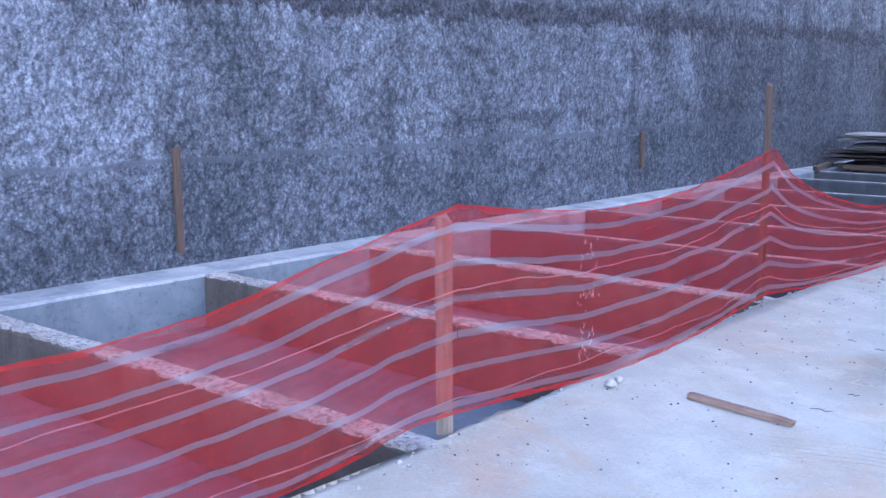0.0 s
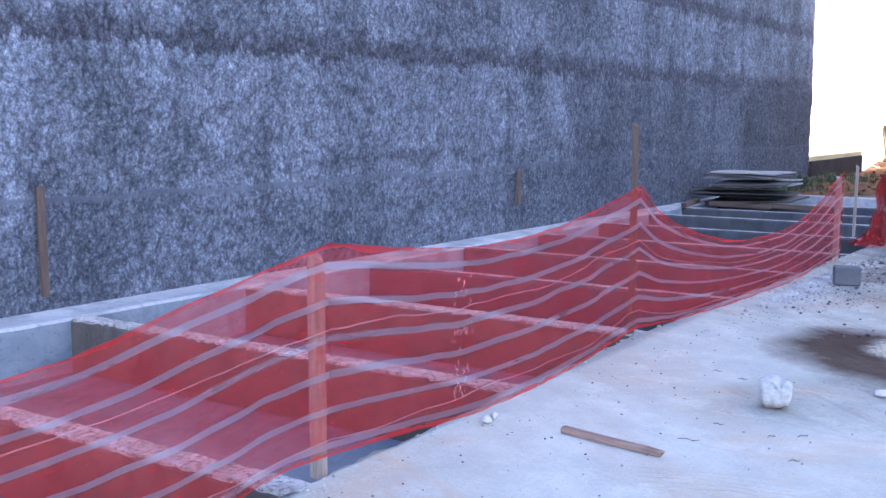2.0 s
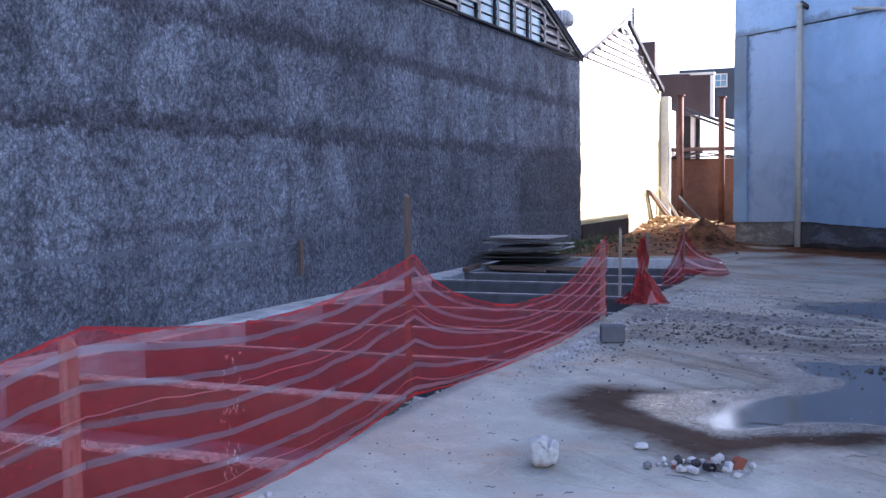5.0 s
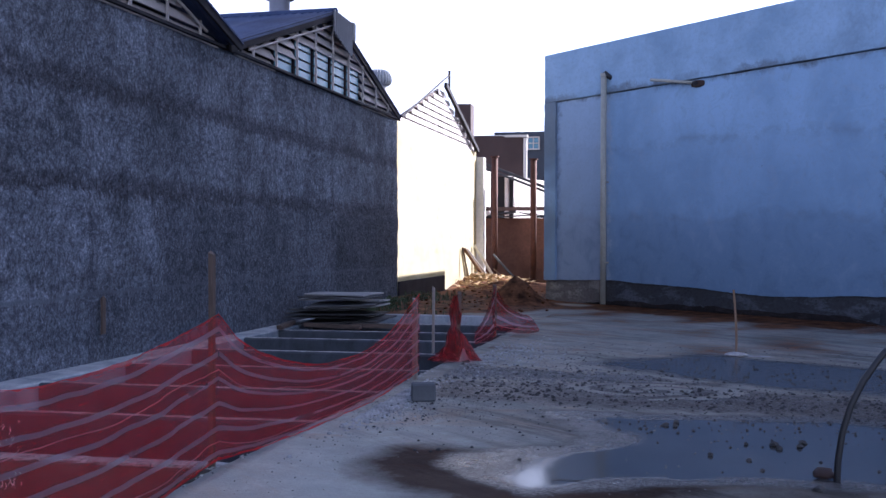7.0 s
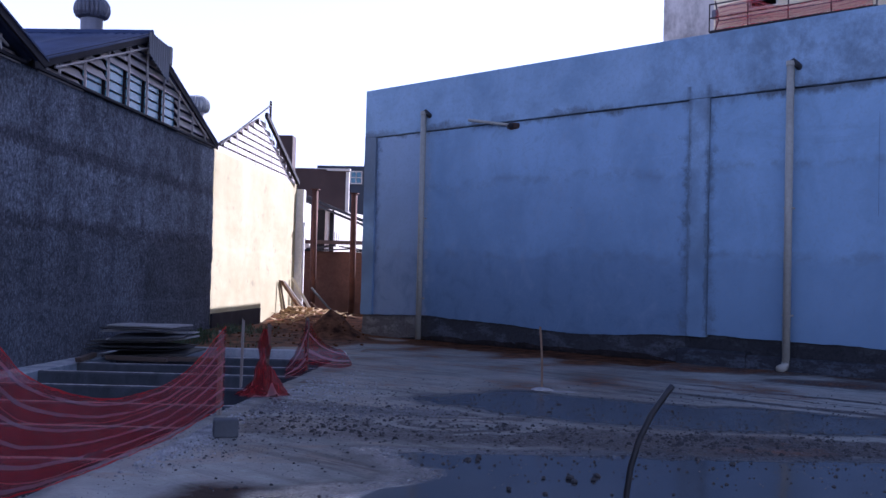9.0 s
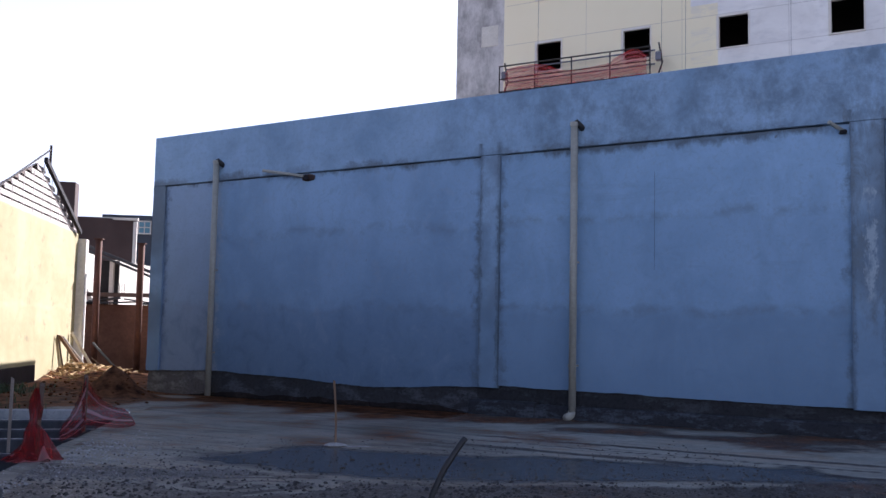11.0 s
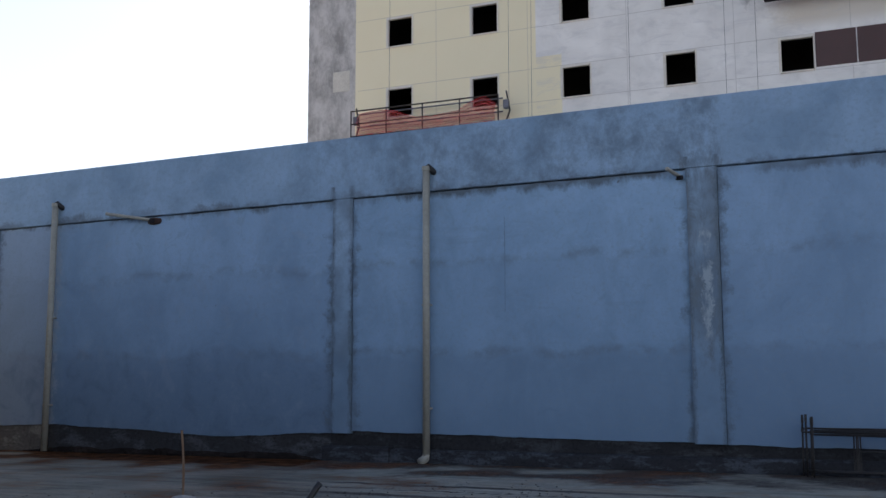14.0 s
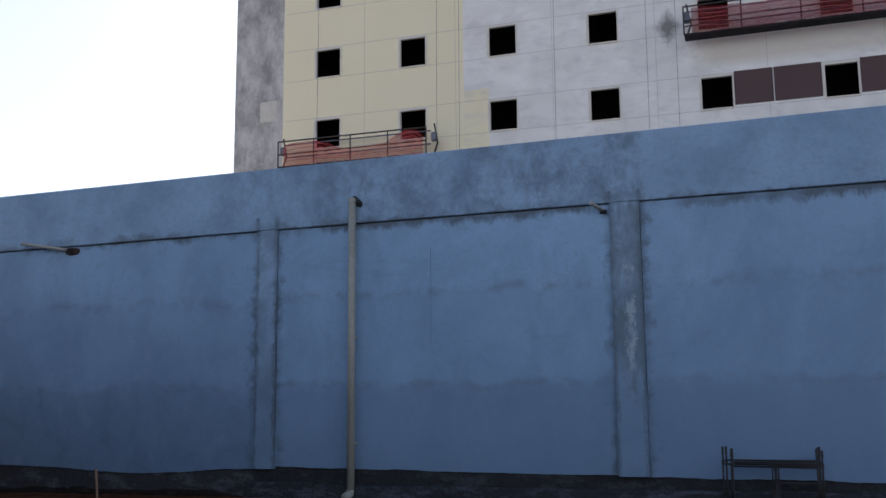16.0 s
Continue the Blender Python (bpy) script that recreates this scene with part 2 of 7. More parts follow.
    c = m.mix(m.ramp(trowel, (0.58, 0.0), (0.70, 0.22)), c, (0.20, 0.27, 0.36))
    # damp along the pilasters and under the parapet
    near = None
    for edge in (-18.2, -9.45, -9.03, -2.61, -2.10, 4.3):
        d = m.math("ABSOLUTE", m.math("SUBTRACT", u, edge))
        near = d if near is None else m.math("MINIMUM", near, d)
    near = m.math("ADD", near, m.math("MULTIPLY", m.math("SUBTRACT", rag, 0.5), 0.95))
    c = m.mix(m.math("MULTIPLY", m.ramp(near, (0.0, 0.85), (0.16, 0.0)), m.ramp(m.noise(0.9, 4, 0.6, v), (0.42, 0.2), (0.58, 1.0))), c, (0.14, 0.175, 0.205))
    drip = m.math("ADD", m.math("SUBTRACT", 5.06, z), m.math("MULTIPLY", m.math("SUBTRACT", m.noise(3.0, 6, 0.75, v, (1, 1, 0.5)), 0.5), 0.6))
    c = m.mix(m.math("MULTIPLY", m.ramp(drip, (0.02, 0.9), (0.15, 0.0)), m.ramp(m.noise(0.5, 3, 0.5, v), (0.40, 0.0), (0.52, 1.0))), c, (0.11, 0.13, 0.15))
    pits = m.noise(3.1, 2, 0.5, v)
    c = m.mix(m.ramp(pits, (0.79, 0.0), (0.80, 0.7)), c, (0.12, 0.125, 0.13))
    m.colour(m.mix(1.0, c, (0.93, 0.98, 1.05), "MULTIPLY"))
    m.bump(fine, 0.3, 0.006)
    return m.m


def band_plaster():
    """The proud frame of the tall wall: pale like the bays, blotched with damp over two of them, one pilaster scraped bare."""
    m = Mat("blotched_render", 0.88)
    v = m.local()
    u, z = m.axis("X", v), m.axis("Z", v)
    cloud = m.noise(0.7, 6, 0.65, v, distort=0.6)
    fine = m.noise(11, 5, 0.7, v)
    damp = m.noise(1.7, 8, 0.78, v, (1, 1, 0.8), 0.15)
    rag = m.noise(7, 7, 0.8, v, (1, 1, 0.5))
    c = m.mix(m.ramp(cloud, (0.35, 0.0), (0.62, 1.0)), (0.245, 0.345, 0.46), (0.345, 0.46, 0.595))
    c = m.mix(m.ramp(m.noise(2.4, 6, 0.7, v, (0.6, 1, 1.4), 1.0), (0.56, 0.0), (0.68, 0.35)), c, (0.215, 0.285, 0.36))

    def between(value, a, b, soft):
        up = m.t.nodes.new("ShaderNodeMapRange")
        m.put(up.inputs[0], value)
        up.inputs[1].default_value, up.inputs[2].default_value = a - soft, a + soft
        down = m.t.nodes.new("ShaderNodeMapRange")
        m.put(down.inputs[0], value)
        down.inputs[1].default_value, down.inputs[2].default_value = b - soft, b + soft
        down.inputs[3].default_value, down.inputs[4].default_value = 1.0, 0.0
        return m.math("MULTIPLY", up.outputs[0], down.outputs[0])

    ur = m.math("ADD", u, m.math("MULTIPLY", m.math("SUBTRACT", rag, 0.5), 0.5))
    # the stretch over the middle bay stayed wet and mottled; it stops at the scraped pilaster
    wet = m.math("MULTIPLY", m.math("MULTIPLY", between(ur, -8.6, -2.05, 0.12), between(z, 4.9, 9.0, 0.15)), 0.75)
    spread = m.math("ADD", m.math("MULTIPLY", between(ur, -10.4, -8.6, 0.3), 0.4), m.math("ADD", wet, 0.25))
    c = m.mix(m.math("MULTIPLY", m.ramp(damp, (0.43, 0.0), (0.62, 0.9)), spread), c, (0.17, 0.225, 0.285))
    c = m.mix(m.math("MULTIPLY", m.ramp(m.noise(4.2, 6, 0.75, v, distort=0.3), (0.56, 0.0), (0.66, 0.5)), wet), c, (0.36, 0.44, 0.52))
    # stains just over the band's lower edge
    over = m.math("ADD", m.math("SUBTRACT", z, 5.0), m.math("MULTIPLY", m.math("SUBTRACT", m.noise(2.2, 7, 0.78, v), 0.5), 0.9))
    c = m.mix(m.math("MULTIPLY", m.ramp(over, (0.03, 0.8), (0.16, 0.0)), m.ramp(m.noise(0.45, 3, 0.5, v), (0.44, 0.0), (0.54, 1.0))), c, (0.13, 0.15, 0.17))
    # pilasters darkened lower down too, carrying on the bays' painted fall-off
    low = m.math("ADD", z, m.math("MULTIPLY", m.math("SUBTRACT", damp, 0.5), 0.8))
    c = m.mix(m.math("MULTIPLY", m.math("SUBTRACT", 1.0, between(low, 3.68, 99.0, 0.1)), 0.3), c, (0.205, 0.30, 0.42))
    c = m.mix(m.math("MULTIPLY", m.math("SUBTRACT", 1.0, between(low, 2.0, 99.0, 0.1)), 0.5), c, (0.16, 0.232, 0.33))
    below = m.math("LESS_THAN", z, 5.3)
    shift = m.math("MULTIPLY", m.math("SUBTRACT", rag, 0.5), 0.8)
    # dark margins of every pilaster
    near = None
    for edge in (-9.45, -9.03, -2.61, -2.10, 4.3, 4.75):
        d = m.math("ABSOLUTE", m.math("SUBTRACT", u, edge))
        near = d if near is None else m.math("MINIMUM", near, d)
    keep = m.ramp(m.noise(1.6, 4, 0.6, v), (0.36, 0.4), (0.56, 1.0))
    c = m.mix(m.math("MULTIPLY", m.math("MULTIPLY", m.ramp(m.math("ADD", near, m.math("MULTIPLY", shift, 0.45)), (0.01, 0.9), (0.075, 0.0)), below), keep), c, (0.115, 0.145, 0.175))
    # one pilaster is scraped: damp upper part with a broken pale strip in it
    mid = m.math("ABSOLUTE", m.math("ADD", u, 2.355))
    here = m.math("LESS_THAN", m.math("ADD", mid, m.math("MULTIPLY", shift, 0.4)), 0.36)
    high = between(m.math("ADD", z, m.math("MULTIPLY", shift, 1.6)), 1.7, 5.55, 0.25)
    blot = m.ramp(m.noise(3.4, 7, 0.78, v, (1, 1, 0.4), 0.5), (0.38, 0.85), (0.54, 0.0))
    c = m.mix(m.math("MULTIPLY", m.math("MULTIPLY", here, high), blot), c, (0.16, 0.19, 0.215))
    bare = between(m.math("ADD", z, m.math("MULTIPLY", shift, 1.2)), 2.2, 4.0, 0.1)
    strip = m.ramp(m.math("ADD", m.math("ABSOLUTE", m.math("ADD", u, 2.33)), m.math("MULTIPLY", shift, 0.7)), (0.05, 0.9), (0.085, 0.0))
    broken = m.ramp(m.noise(3.0, 5, 0.7, v, (1, 1, 0.5)), (0.42, 0.0), (0.52, 1.0))
    c = m.mix(m.math("MULTIPLY", m.math("MULTIPLY", strip, bare), broken), c, (0.40, 0.45, 0.49))
    c = m.mix(m.ramp(fine, (0.3, 0.4), (0.5, 0.0)), c, (0.205, 0.26, 0.31))
    m.colour(m.mix(1.0, c, (0.93, 0.98, 1.05), "MULTIPLY"))
    m.bump(fine, 0.45, 0.008)
    return m.m


def slab():
    """Power-floated concrete with wet film, tyre mud and red soil laid on by the attributes of the sheet."""
    m = Mat("site_ground", 0.75)
    cloud = m.noise(0.8, 6, 0.6, distort=0.6)
    mid = m.noise(3.5, 6, 0.65)
    fine = m.noise(38, 4, 0.7)
    specks = m.cells(26)
    turn = m.t.nodes.new("ShaderNodeMapping")
    turn.inputs["Rotation"].default_value = (0, 0, radians(39.03))
    m.put(turn.inputs["Vector"], m.pos)
    drag = m.noise(1.1, 6, 0.62, turn.outputs[0], (0.3, 1.2, 1), 0.5)
    c = m.mix(m.ramp(cloud, (0.32, 0.0), (0.68, 1.0)), (0.385, 0.388, 0.33), (0.52, 0.522, 0.445))
    c = m.mix(m.ramp(drag, (0.47, 0.0), (0.64, 0.5)), c, (0.40, 0.32, 0.24))
    c = m.mix(m.ramp(mid, (0.36, 0.35), (0.52, 0.0)), c, (0.33, 0.32, 0.30))
    c = m.mix(m.ramp(mid, (0.54, 0.0), (0.68, 0.5)), c, (0.585, 0.60, 0.515))
    c = m.mix(m.ramp(fine, (0.36, 0.25), (0.48, 0.0)), c, (0.28, 0.27, 0.25))
    scuff = m.noise(2.4, 7, 0.75, m.pos, (0.5, 1.0, 1.0), 1.5)
    c = m.mix(m.ramp(scuff, (0.57, 0.0), (0.66, 0.28)), c, (0.29, 0.28, 0.275))
    speck = m.noise(75, 2, 0.6)
    c = m.mix(m.ramp(speck, (0.62, 0.0), (0.70, 0.4)), c, (0.19, 0.18, 0.165))
    c = m.mix(m.ramp(speck, (0.30, 0.4), (0.38, 0.0)), c, (0.66, 0.66, 0.60))
    rusty = m.noise(0.7, 6, 0.7, m.pos, (1.0, 1.6, 1.0), 1.0)
    c = m.mix(m.ramp(rusty, (0.54, 0.0), (0.66, 0.42)), c, (0.46, 0.30, 0.17))
    film = m.attr("film")
    filmcol = m.mix(m.ramp(drag, (0.35, 0.0), (0.65, 1.0)), (0.030, 0.0235, 0.0185), (0.145, 0.115, 0.088))
    c = m.mix(m.math("MULTIPLY", film, m.ramp(m.math("ADD", m.math("MULTIPLY", drag, 0.6), m.math("MULTIPLY", mid, 0.4)), (0.36, 1.0), (0.66, 0.5))), c, filmcol)
    # fine drag lines and crumbs that run with the wheels
    lines = m.noise(3.2, 6, 0.7, turn.outputs[0], (0.12, 1.6, 1), 0.6)
    c = m.mix(m.math("MULTIPLY", film, m.ramp(lines, (0.52, 0.0), (0.62, 0.6))), c, (0.035, 0.028, 0.024))
    c = m.mix(m.math("MULTIPLY", film, m.ramp(lines, (0.36, 0.5), (0.44, 0.0))), c, (0.24, 0.205, 0.165))
    crumb = m.noise(24, 5, 0.75)
    c = m.mix(m.math("MULTIPLY", film, m.ramp(crumb, (0.56, 0.0), (0.63, 0.7))), c, (0.028, 0.024, 0.021))
    mud = m.attr("mud")
    mudmask = m.ramp(m.math("ADD", m.math("MULTIPLY", mud, 1.0), m.math("MULTIPLY", m.math("SUBTRACT", mid, 0.5), 1.1)), (0.35, 0.0), (0.62, 1.0))
    mudcol = m.mix(m.ramp(m.mix(0.5, fine, drag), (0.35, 0.0), (0.65, 1.0)), (0.024, 0.02, 0.017), (0.115, 0.096, 0.08))
    c = m.mix(mudmask, c, mudcol)
    soil = m.attr("soil")
    soilmask = m.ramp(m.math("ADD", soil, m.math("MULTIPLY", m.math("SUBTRACT", mid, 0.5), 0.7)), (0.35, 0.0), (0.65, 1.0))
    soilcol = m.mix(m.ramp(mid, (0.35, 0.0), (0.65, 1.0)), (0.026, 0.012, 0.007), (0.21, 0.092, 0.04))
    c = m.mix(soilmask, c, soilcol)
    wet, soaked = m.attr("wet"), m.attr("soaked")
    wetmask = m.ramp(m.math("ADD", soaked, m.math("MULTIPLY", m.math("SUBTRACT", m.mix(0.5, mid, m.noise(11, 5, 0.7)), 0.5), 0.9)), (0.08, 0.0), (0.7, 1.0))
    c = m.mix(wetmask, c, m.mix(1.0, c, (0.21, 0.15, 0.13), "MULTIPLY"))
    brim = m.math("ADD", wet, m.math("MULTIPLY", m.math("SUBTRACT", m.noise(7, 6, 0.8), 0.5), 0.75))
    pool = m.ramp(brim, (0.34, 0.0), (0.58, 1.0))
    silt = m.mix(m.ramp(cloud, (0.35, 0.0), (0.65, 1.0)), (0.032, 0.029, 0.028), (0.07, 0.063, 0.056))
    c = m.mix(m.math("MULTIPLY", pool, 0.9), c, silt)
    m.colour(c)
    dry = m.ramp(fine, (0.3, 0.62), (0.7, 0.9))
    damp = m.ramp(fine, (0.3, 0.8), (0.7, 0.95))
    r = m.mix(wetmask, dry, damp)
    r = m.mix(m.math("MULTIPLY", mudmask, m.ramp(crumb, (0.42, 0.8), (0.56, 0.2))), r, 0.34)
    r = m.mix(pool, r, m.ramp(m.math("ADD", wet, m.math("MULTIPLY", m.math("SUBTRACT", m.mix(0.5, mid, crumb), 0.5), 0.5)), (0.56, 0.40), (0.76, 0.28), (0.95, 0.13)))
    m.roughness(r)
    deepmask = m.ramp(m.math("ADD", wet, m.math("MULTIPLY", m.math("SUBTRACT", m.noise(8, 6, 0.8), 0.5), 0.45)), (0.74, 0.0), (0.92, 1.0))
    sparkle = m.mix(0.35, m.noise(40, 3, 0.7), m.noise(12, 4, 0.75))
    m.put(m.b.inputs["Specular IOR Level"], m.mix(pool, m.mix(mudmask, m.mix(m.math("MAXIMUM", wetmask, soilmask), 0.14, 0.04), 0.17), m.mix(deepmask, m.math("MULTIPLY", m.ramp(sparkle, (0.46, 0.03), (0.55, 0.45)), m.ramp(wet, (0.42, 0.3), (0.68, 1.0))), m.ramp(m.noise(2.2, 4, 0.6), (0.35, 0.26), (0.65, 0.40)))))
    h = m.mix(0.5, fine, m.math("MULTIPLY", specks, 0.6))
    h = m.mix(m.math("MULTIPLY", mudmask, 0.6), h, mid)
    ripple = m.ramp(m.noise(60, 4, 0.75), (0.3, 0.21), (0.7, 0.45))
    h = m.mix(pool, h, m.mix(deepmask, ripple, 0.33))
    m.bump(h, 0.6, 0.013)
    return m.m


def netting(name="red_netting", thin=0.36, thick=0.6, deep=0.78):
    """Open red plastic netting, see-through between its threads, with pale woven bands along it."""
    m = Mat(name, 0.6)
    t = m.t
    uv = t.nodes.new("ShaderNodeUVMap").outputs[0]
    wob = m.math("MULTIPLY", m.math("SUBTRACT", m.noise(1.6, 3, 0.5, uv), 0.5), 0.02)
    v = m.math("ADD", m.axis("Y", uv), wob)
    k = m.math("FRACT", m.math("MULTIPLY", m.math("ADD", v, 0.035), 5.88))
    stripe = m.math("LESS_THAN", m.math("ABSOLUTE", m.math("SUBTRACT", k, 0.5)), m.ramp(m.noise(0.9, 2, 0.5, uv, (0.35, 7.0, 1.0)), (0.35, 0.085), (0.6, 0.11)))
    inner = m.math("MULTIPLY", m.math("GREATER_THAN", v, 0.02), m.math("LESS_THAN", v, 0.97))
    stripe = m.math("MULTIPLY", stripe, inner)
    ragw = m.ramp(m.noise(2.3, 4, 0.6, uv, (1.0, 0.2, 1.0)), (0.4, 0.004), (0.7, 0.045))
    hem = m.math("MAXIMUM", m.math("LESS_THAN", v, ragw), m.math("GREATER_THAN", m.math("ADD", v, ragw), 1.0))
    thread = m.mix(0.45, m.noise(5, 5, 0.7, uv, (1.0, 8.0, 1.0)), m.noise(90, 3, 0.7, uv, (1.0, 0.8, 1.0)))
    red = m.mix(thread, (0.66 * deep, 0.014 * deep, 0.018 * deep), (0.92 * deep, 0.04 * deep, 0.036 * deep))
    fold = m.ramp(m.noise(1.1, 5, 0.7, uv, (0.6, 2.5, 1.0)), (0.55, 0.0), (0.72, 0.45))
    crease = m.math("LESS_THAN", m.math("ABSOLUTE", m.math("SUBTRACT", m.math("FRACT", m.math("ADD", m.math("MULTIPLY", v, 1.9), m.math("MULTIPLY", m.noise(0.5, 2, 0.5, uv), 0.6))), 0.5)), 0.007)
    col = m.mix(stripe, red, (0.54, 0.30, 0.34))
    col = m.mix(fold, col, (0.5, 0.012, 0.016))
    col = m.mix(crease, col, (0.72, 0.36, 0.36))
    m.colour(col)
    trans = t.nodes.new("ShaderNodeBsdfTranslucent")
    m.put(trans.inputs[0], col)
    both = t.nodes.new("ShaderNodeMixShader")
    both.inputs[0].default_value = 0.5
    t.links.new(m.b.outputs[0], both.inputs[1])
    t.links.new(trans.outputs[0], both.inputs[2])
    clear = t.nodes.new("ShaderNodeBsdfTransparent")
    cover = m.mix(m.ramp(thread, (0.35, 0.0), (0.65, 1.0)), thin, thick)
    cover = m.mix(fold, cover, 0.72)
    cover = m.mix(crease, cover, 0.45)
    cover = m.mix(stripe, cover, 0.46)
    cover = m.mix(hem, cover, 0.68)
    out = t.nodes.new("ShaderNodeMixShader")
    m.put(out.inputs[0], cover)
    t.links.new(clear.outputs[0], out.inputs[1])
    t.links.new(both.outputs[0], out.inputs[2])
    t.links.new(out.outputs[0], t.nodes["Material Output"].inputs[0])
    return m.m


def facade_paint():
    """Half-painted tower: cream coat in one bay, bare grey render elsewhere, with drawn joints at each floor."""
    m = Mat("tower_render", 0.85)
    v = m.local()
    u, z = m.axis("X", v), m.axis("Z", v)
    cloud = m.noise(0.5, 5, 0.6, v, distort=0.7)
    fine = m.noise(6, 5, 0.7, v)
    white = m.mix(m.ramp(cloud, (0.33, 0.0), (0.66, 1.0)), (0.78, 0.765, 0.74), (0.93, 0.915, 0.89))
    cream = m.mix(cloud, (0.88, 0.80, 0.56), (0.92, 0.845, 0.62))
    bare = m.mix(m.ramp(m.noise(1.1, 7, 0.75, v, (1, 1, 0.6)), (0.38, 0.0), (0.60, 1.0)), (0.30, 0.29, 0.28), (0.62, 0.60, 0.58))
    right = m.math("ADD", -11.4, m.math("MULTIPLY", m.math("LESS_THAN", z, 14.3), 1.05))
    c = m.mix(m.math("LESS_THAN", u, right), white, cream)
    # soft beige tint under the upper platform, and a smoky smear beside it
    under = m.ramp(m.math("ABSOLUTE", m.math("SUBTRACT", z, 14.75)), (0.35, 1.0), (0.75, 0.0))
    east = m.ramp(m.math("ADD", m.math("MULTIPLY", m.math("ADD", u, 2.6), 0.6), m.math("MULTIPLY", m.math("SUBTRACT", fine, 0.5), 0.8)), (0.0, 0.0), (0.6, 1.0))
    c = m.mix(m.math("MULTIPLY", m.math("MULTIPLY", under, east), m.ramp(cloud, (0.3, 0.3), (0.7, 0.7))), c, (0.60, 0.52, 0.40))
    smear = m.math("ADD", m.math("MULTIPLY", m.math("ABSOLUTE", m.math("ADD", u, 3.25)), 1.3), m.math("ABSOLUTE", m.math("MULTIPLY", m.math("SUBTRACT", z, 15.9), 0.9)))
    c = m.mix(m.ramp(m.math("ADD", smear, m.math("MULTIPLY", m.math("SUBTRACT", fine, 0.5), 0.9)), (0.25, 0.8), (0.8, 0.0)), c, (0.12, 0.11, 0.11))
    brushed = m.noise(1.6, 6, 0.7, v, (0.5, 1, 1.5), 0.8)
    c = m.mix(m.math("MULTIPLY", m.math("GREATER_THAN", u, -11.4), m.ramp(brushed, (0.50, 0.0), (0.64, 0.35))), c, (0.58, 0.575, 0.58))
    c = m.mix(m.math("LESS_THAN", u, -19.52), c, bare)
    line = m.math("LESS_THAN", m.math("FRACT", m.math("DIVIDE", m.math("ADD", z, -13.82 + 3.085 * 8), 3.085)), 0.009)
    line2 = m.math("LESS_THAN", m.math("FRACT", m.math("DIVIDE", m.math("ADD", z, -12.46 + 3.085 * 8), 3.085)), 0.009)
    line3 = m.math("LESS_THAN", m.math("FRACT", m.math("DIVIDE", m.math("ADD", u, 47.75), 4.0)), 0.006)
    joints = m.math("MULTIPLY", m.math("MAXIMUM", m.math("MAXIMUM", line, line2), line3), m.math("GREATER_THAN", u, -19.4))
    c = m.mix(m.math("MULTIPLY", joints, 0.42), c, (0.36, 0.34, 0.31))
    m.colour(c)
    m.bump(fine, 0.2, 0.01)
    return m.m


def wood(name, a, b, stretch=(6, 6, 0.5)):
    m = Mat(name, 0.8)
    v = m.local()
    grain = m.noise(9, 5, 0.7, v, stretch)
    worn = m.noise(3, 4, 0.6, v)
    c = m.mix(m.ramp(grain, (0.3, 0.0), (0.7, 1.0)), a, b)
    c = m.mix(m.ramp(worn, (0.55, 0.0), (0.75, 0.5)), c, [x * 0.45 for x in a])
    m.colour(c).bump(grain, 0.4, 0.003)
    return m.m


def corrugated(name, colour, axis="Y", rough=0.55):
    m = Mat(name, rough)
    v = m.local()
    dirt = m.noise(0.8, 5, 0.65, v)
    c = m.mix(m.ramp(dirt, (0.35, 0.0), (0.65, 1.0)), [x * 0.6 for x in colour], colour)
    m.colour(c)
    m.bump(m.noise(20, 3, 0.6, v), 0.2, 0.004)
    return m.m


def matte(material, level):
    """Takes the sheen off a porous surface."""
    material.node_tree.nodes["Principled BSDF"].inputs["Specular IOR Level"].default_value = level
    return material


ROUGH, PALECOAT = roughcast(), pale_coat()
PLASTER, BAND, SLAB, NET, TOWER = plaster(), band_plaster(), slab(), netting(), facade_paint()
NET_BUNCH = netting("bunched_red_netting", 0.5, 0.8, 0.4)
def stained(name, pale, dark):
    """Cast concrete with soft blotches, drips and bleached patches."""
    m = Mat(name, 0.85)
    v = m.local()
    blot = m.noise(1.6, 6, 0.65, v, distort=0.8)
    drip = m.noise(3.0, 5, 0.7, v, (1, 1, 0.3))
    fine = m.noise(26, 4, 0.7, v)
    c = m.mix(m.ramp(blot, (0.36, 0.0), (0.64, 1.0)), dark, pale)
    c = m.mix(m.ramp(drip, (0.36, 0.6), (0.5, 0.0)), c, [x * 0.8 for x in dark])
    c = m.mix(m.ramp(fine, (0.33, 0.45), (0.46, 0.0)), c, [x * 0.55 for x in dark])
    m.colour(c).bump(fine, 0.4, 0.005)
    return m.m


CONC = stained("pale_concrete", (0.47, 0.485, 0.49), (0.25, 0.275, 0.30))
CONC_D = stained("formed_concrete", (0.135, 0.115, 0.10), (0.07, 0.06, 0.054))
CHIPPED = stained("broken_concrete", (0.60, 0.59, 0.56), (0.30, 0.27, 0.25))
BEAM_SIDE = stained("blue_grey_upright_face", (0.27, 0.31, 0.35), (0.16, 0.195, 0.23))
CONC_FAR = stained("dark_blue_concrete", (0.07, 0.078, 0.09), (0.038, 0.043, 0.05))


def crumbly():
    """Pale mortar crust, pitted and flecked with dirt."""
    m = Mat("mortar_crust", 0.95)
    v = m.local()
    blot = m.noise(5, 5, 0.7, v)
    pit = m.noise(34, 5, 0.75, v)
    c = m.mix(m.ramp(blot, (0.38, 0.0), (0.62, 1.0)), (0.34, 0.32, 0.30), (0.58, 0.57, 0.55))
    c = m.mix(m.ramp(pit, (0.40, 0.85), (0.50, 0.0)), c, (0.13, 0.115, 0.105))
    m.colour(c).bump(pit, 1.0, 0.012)
    return m.m


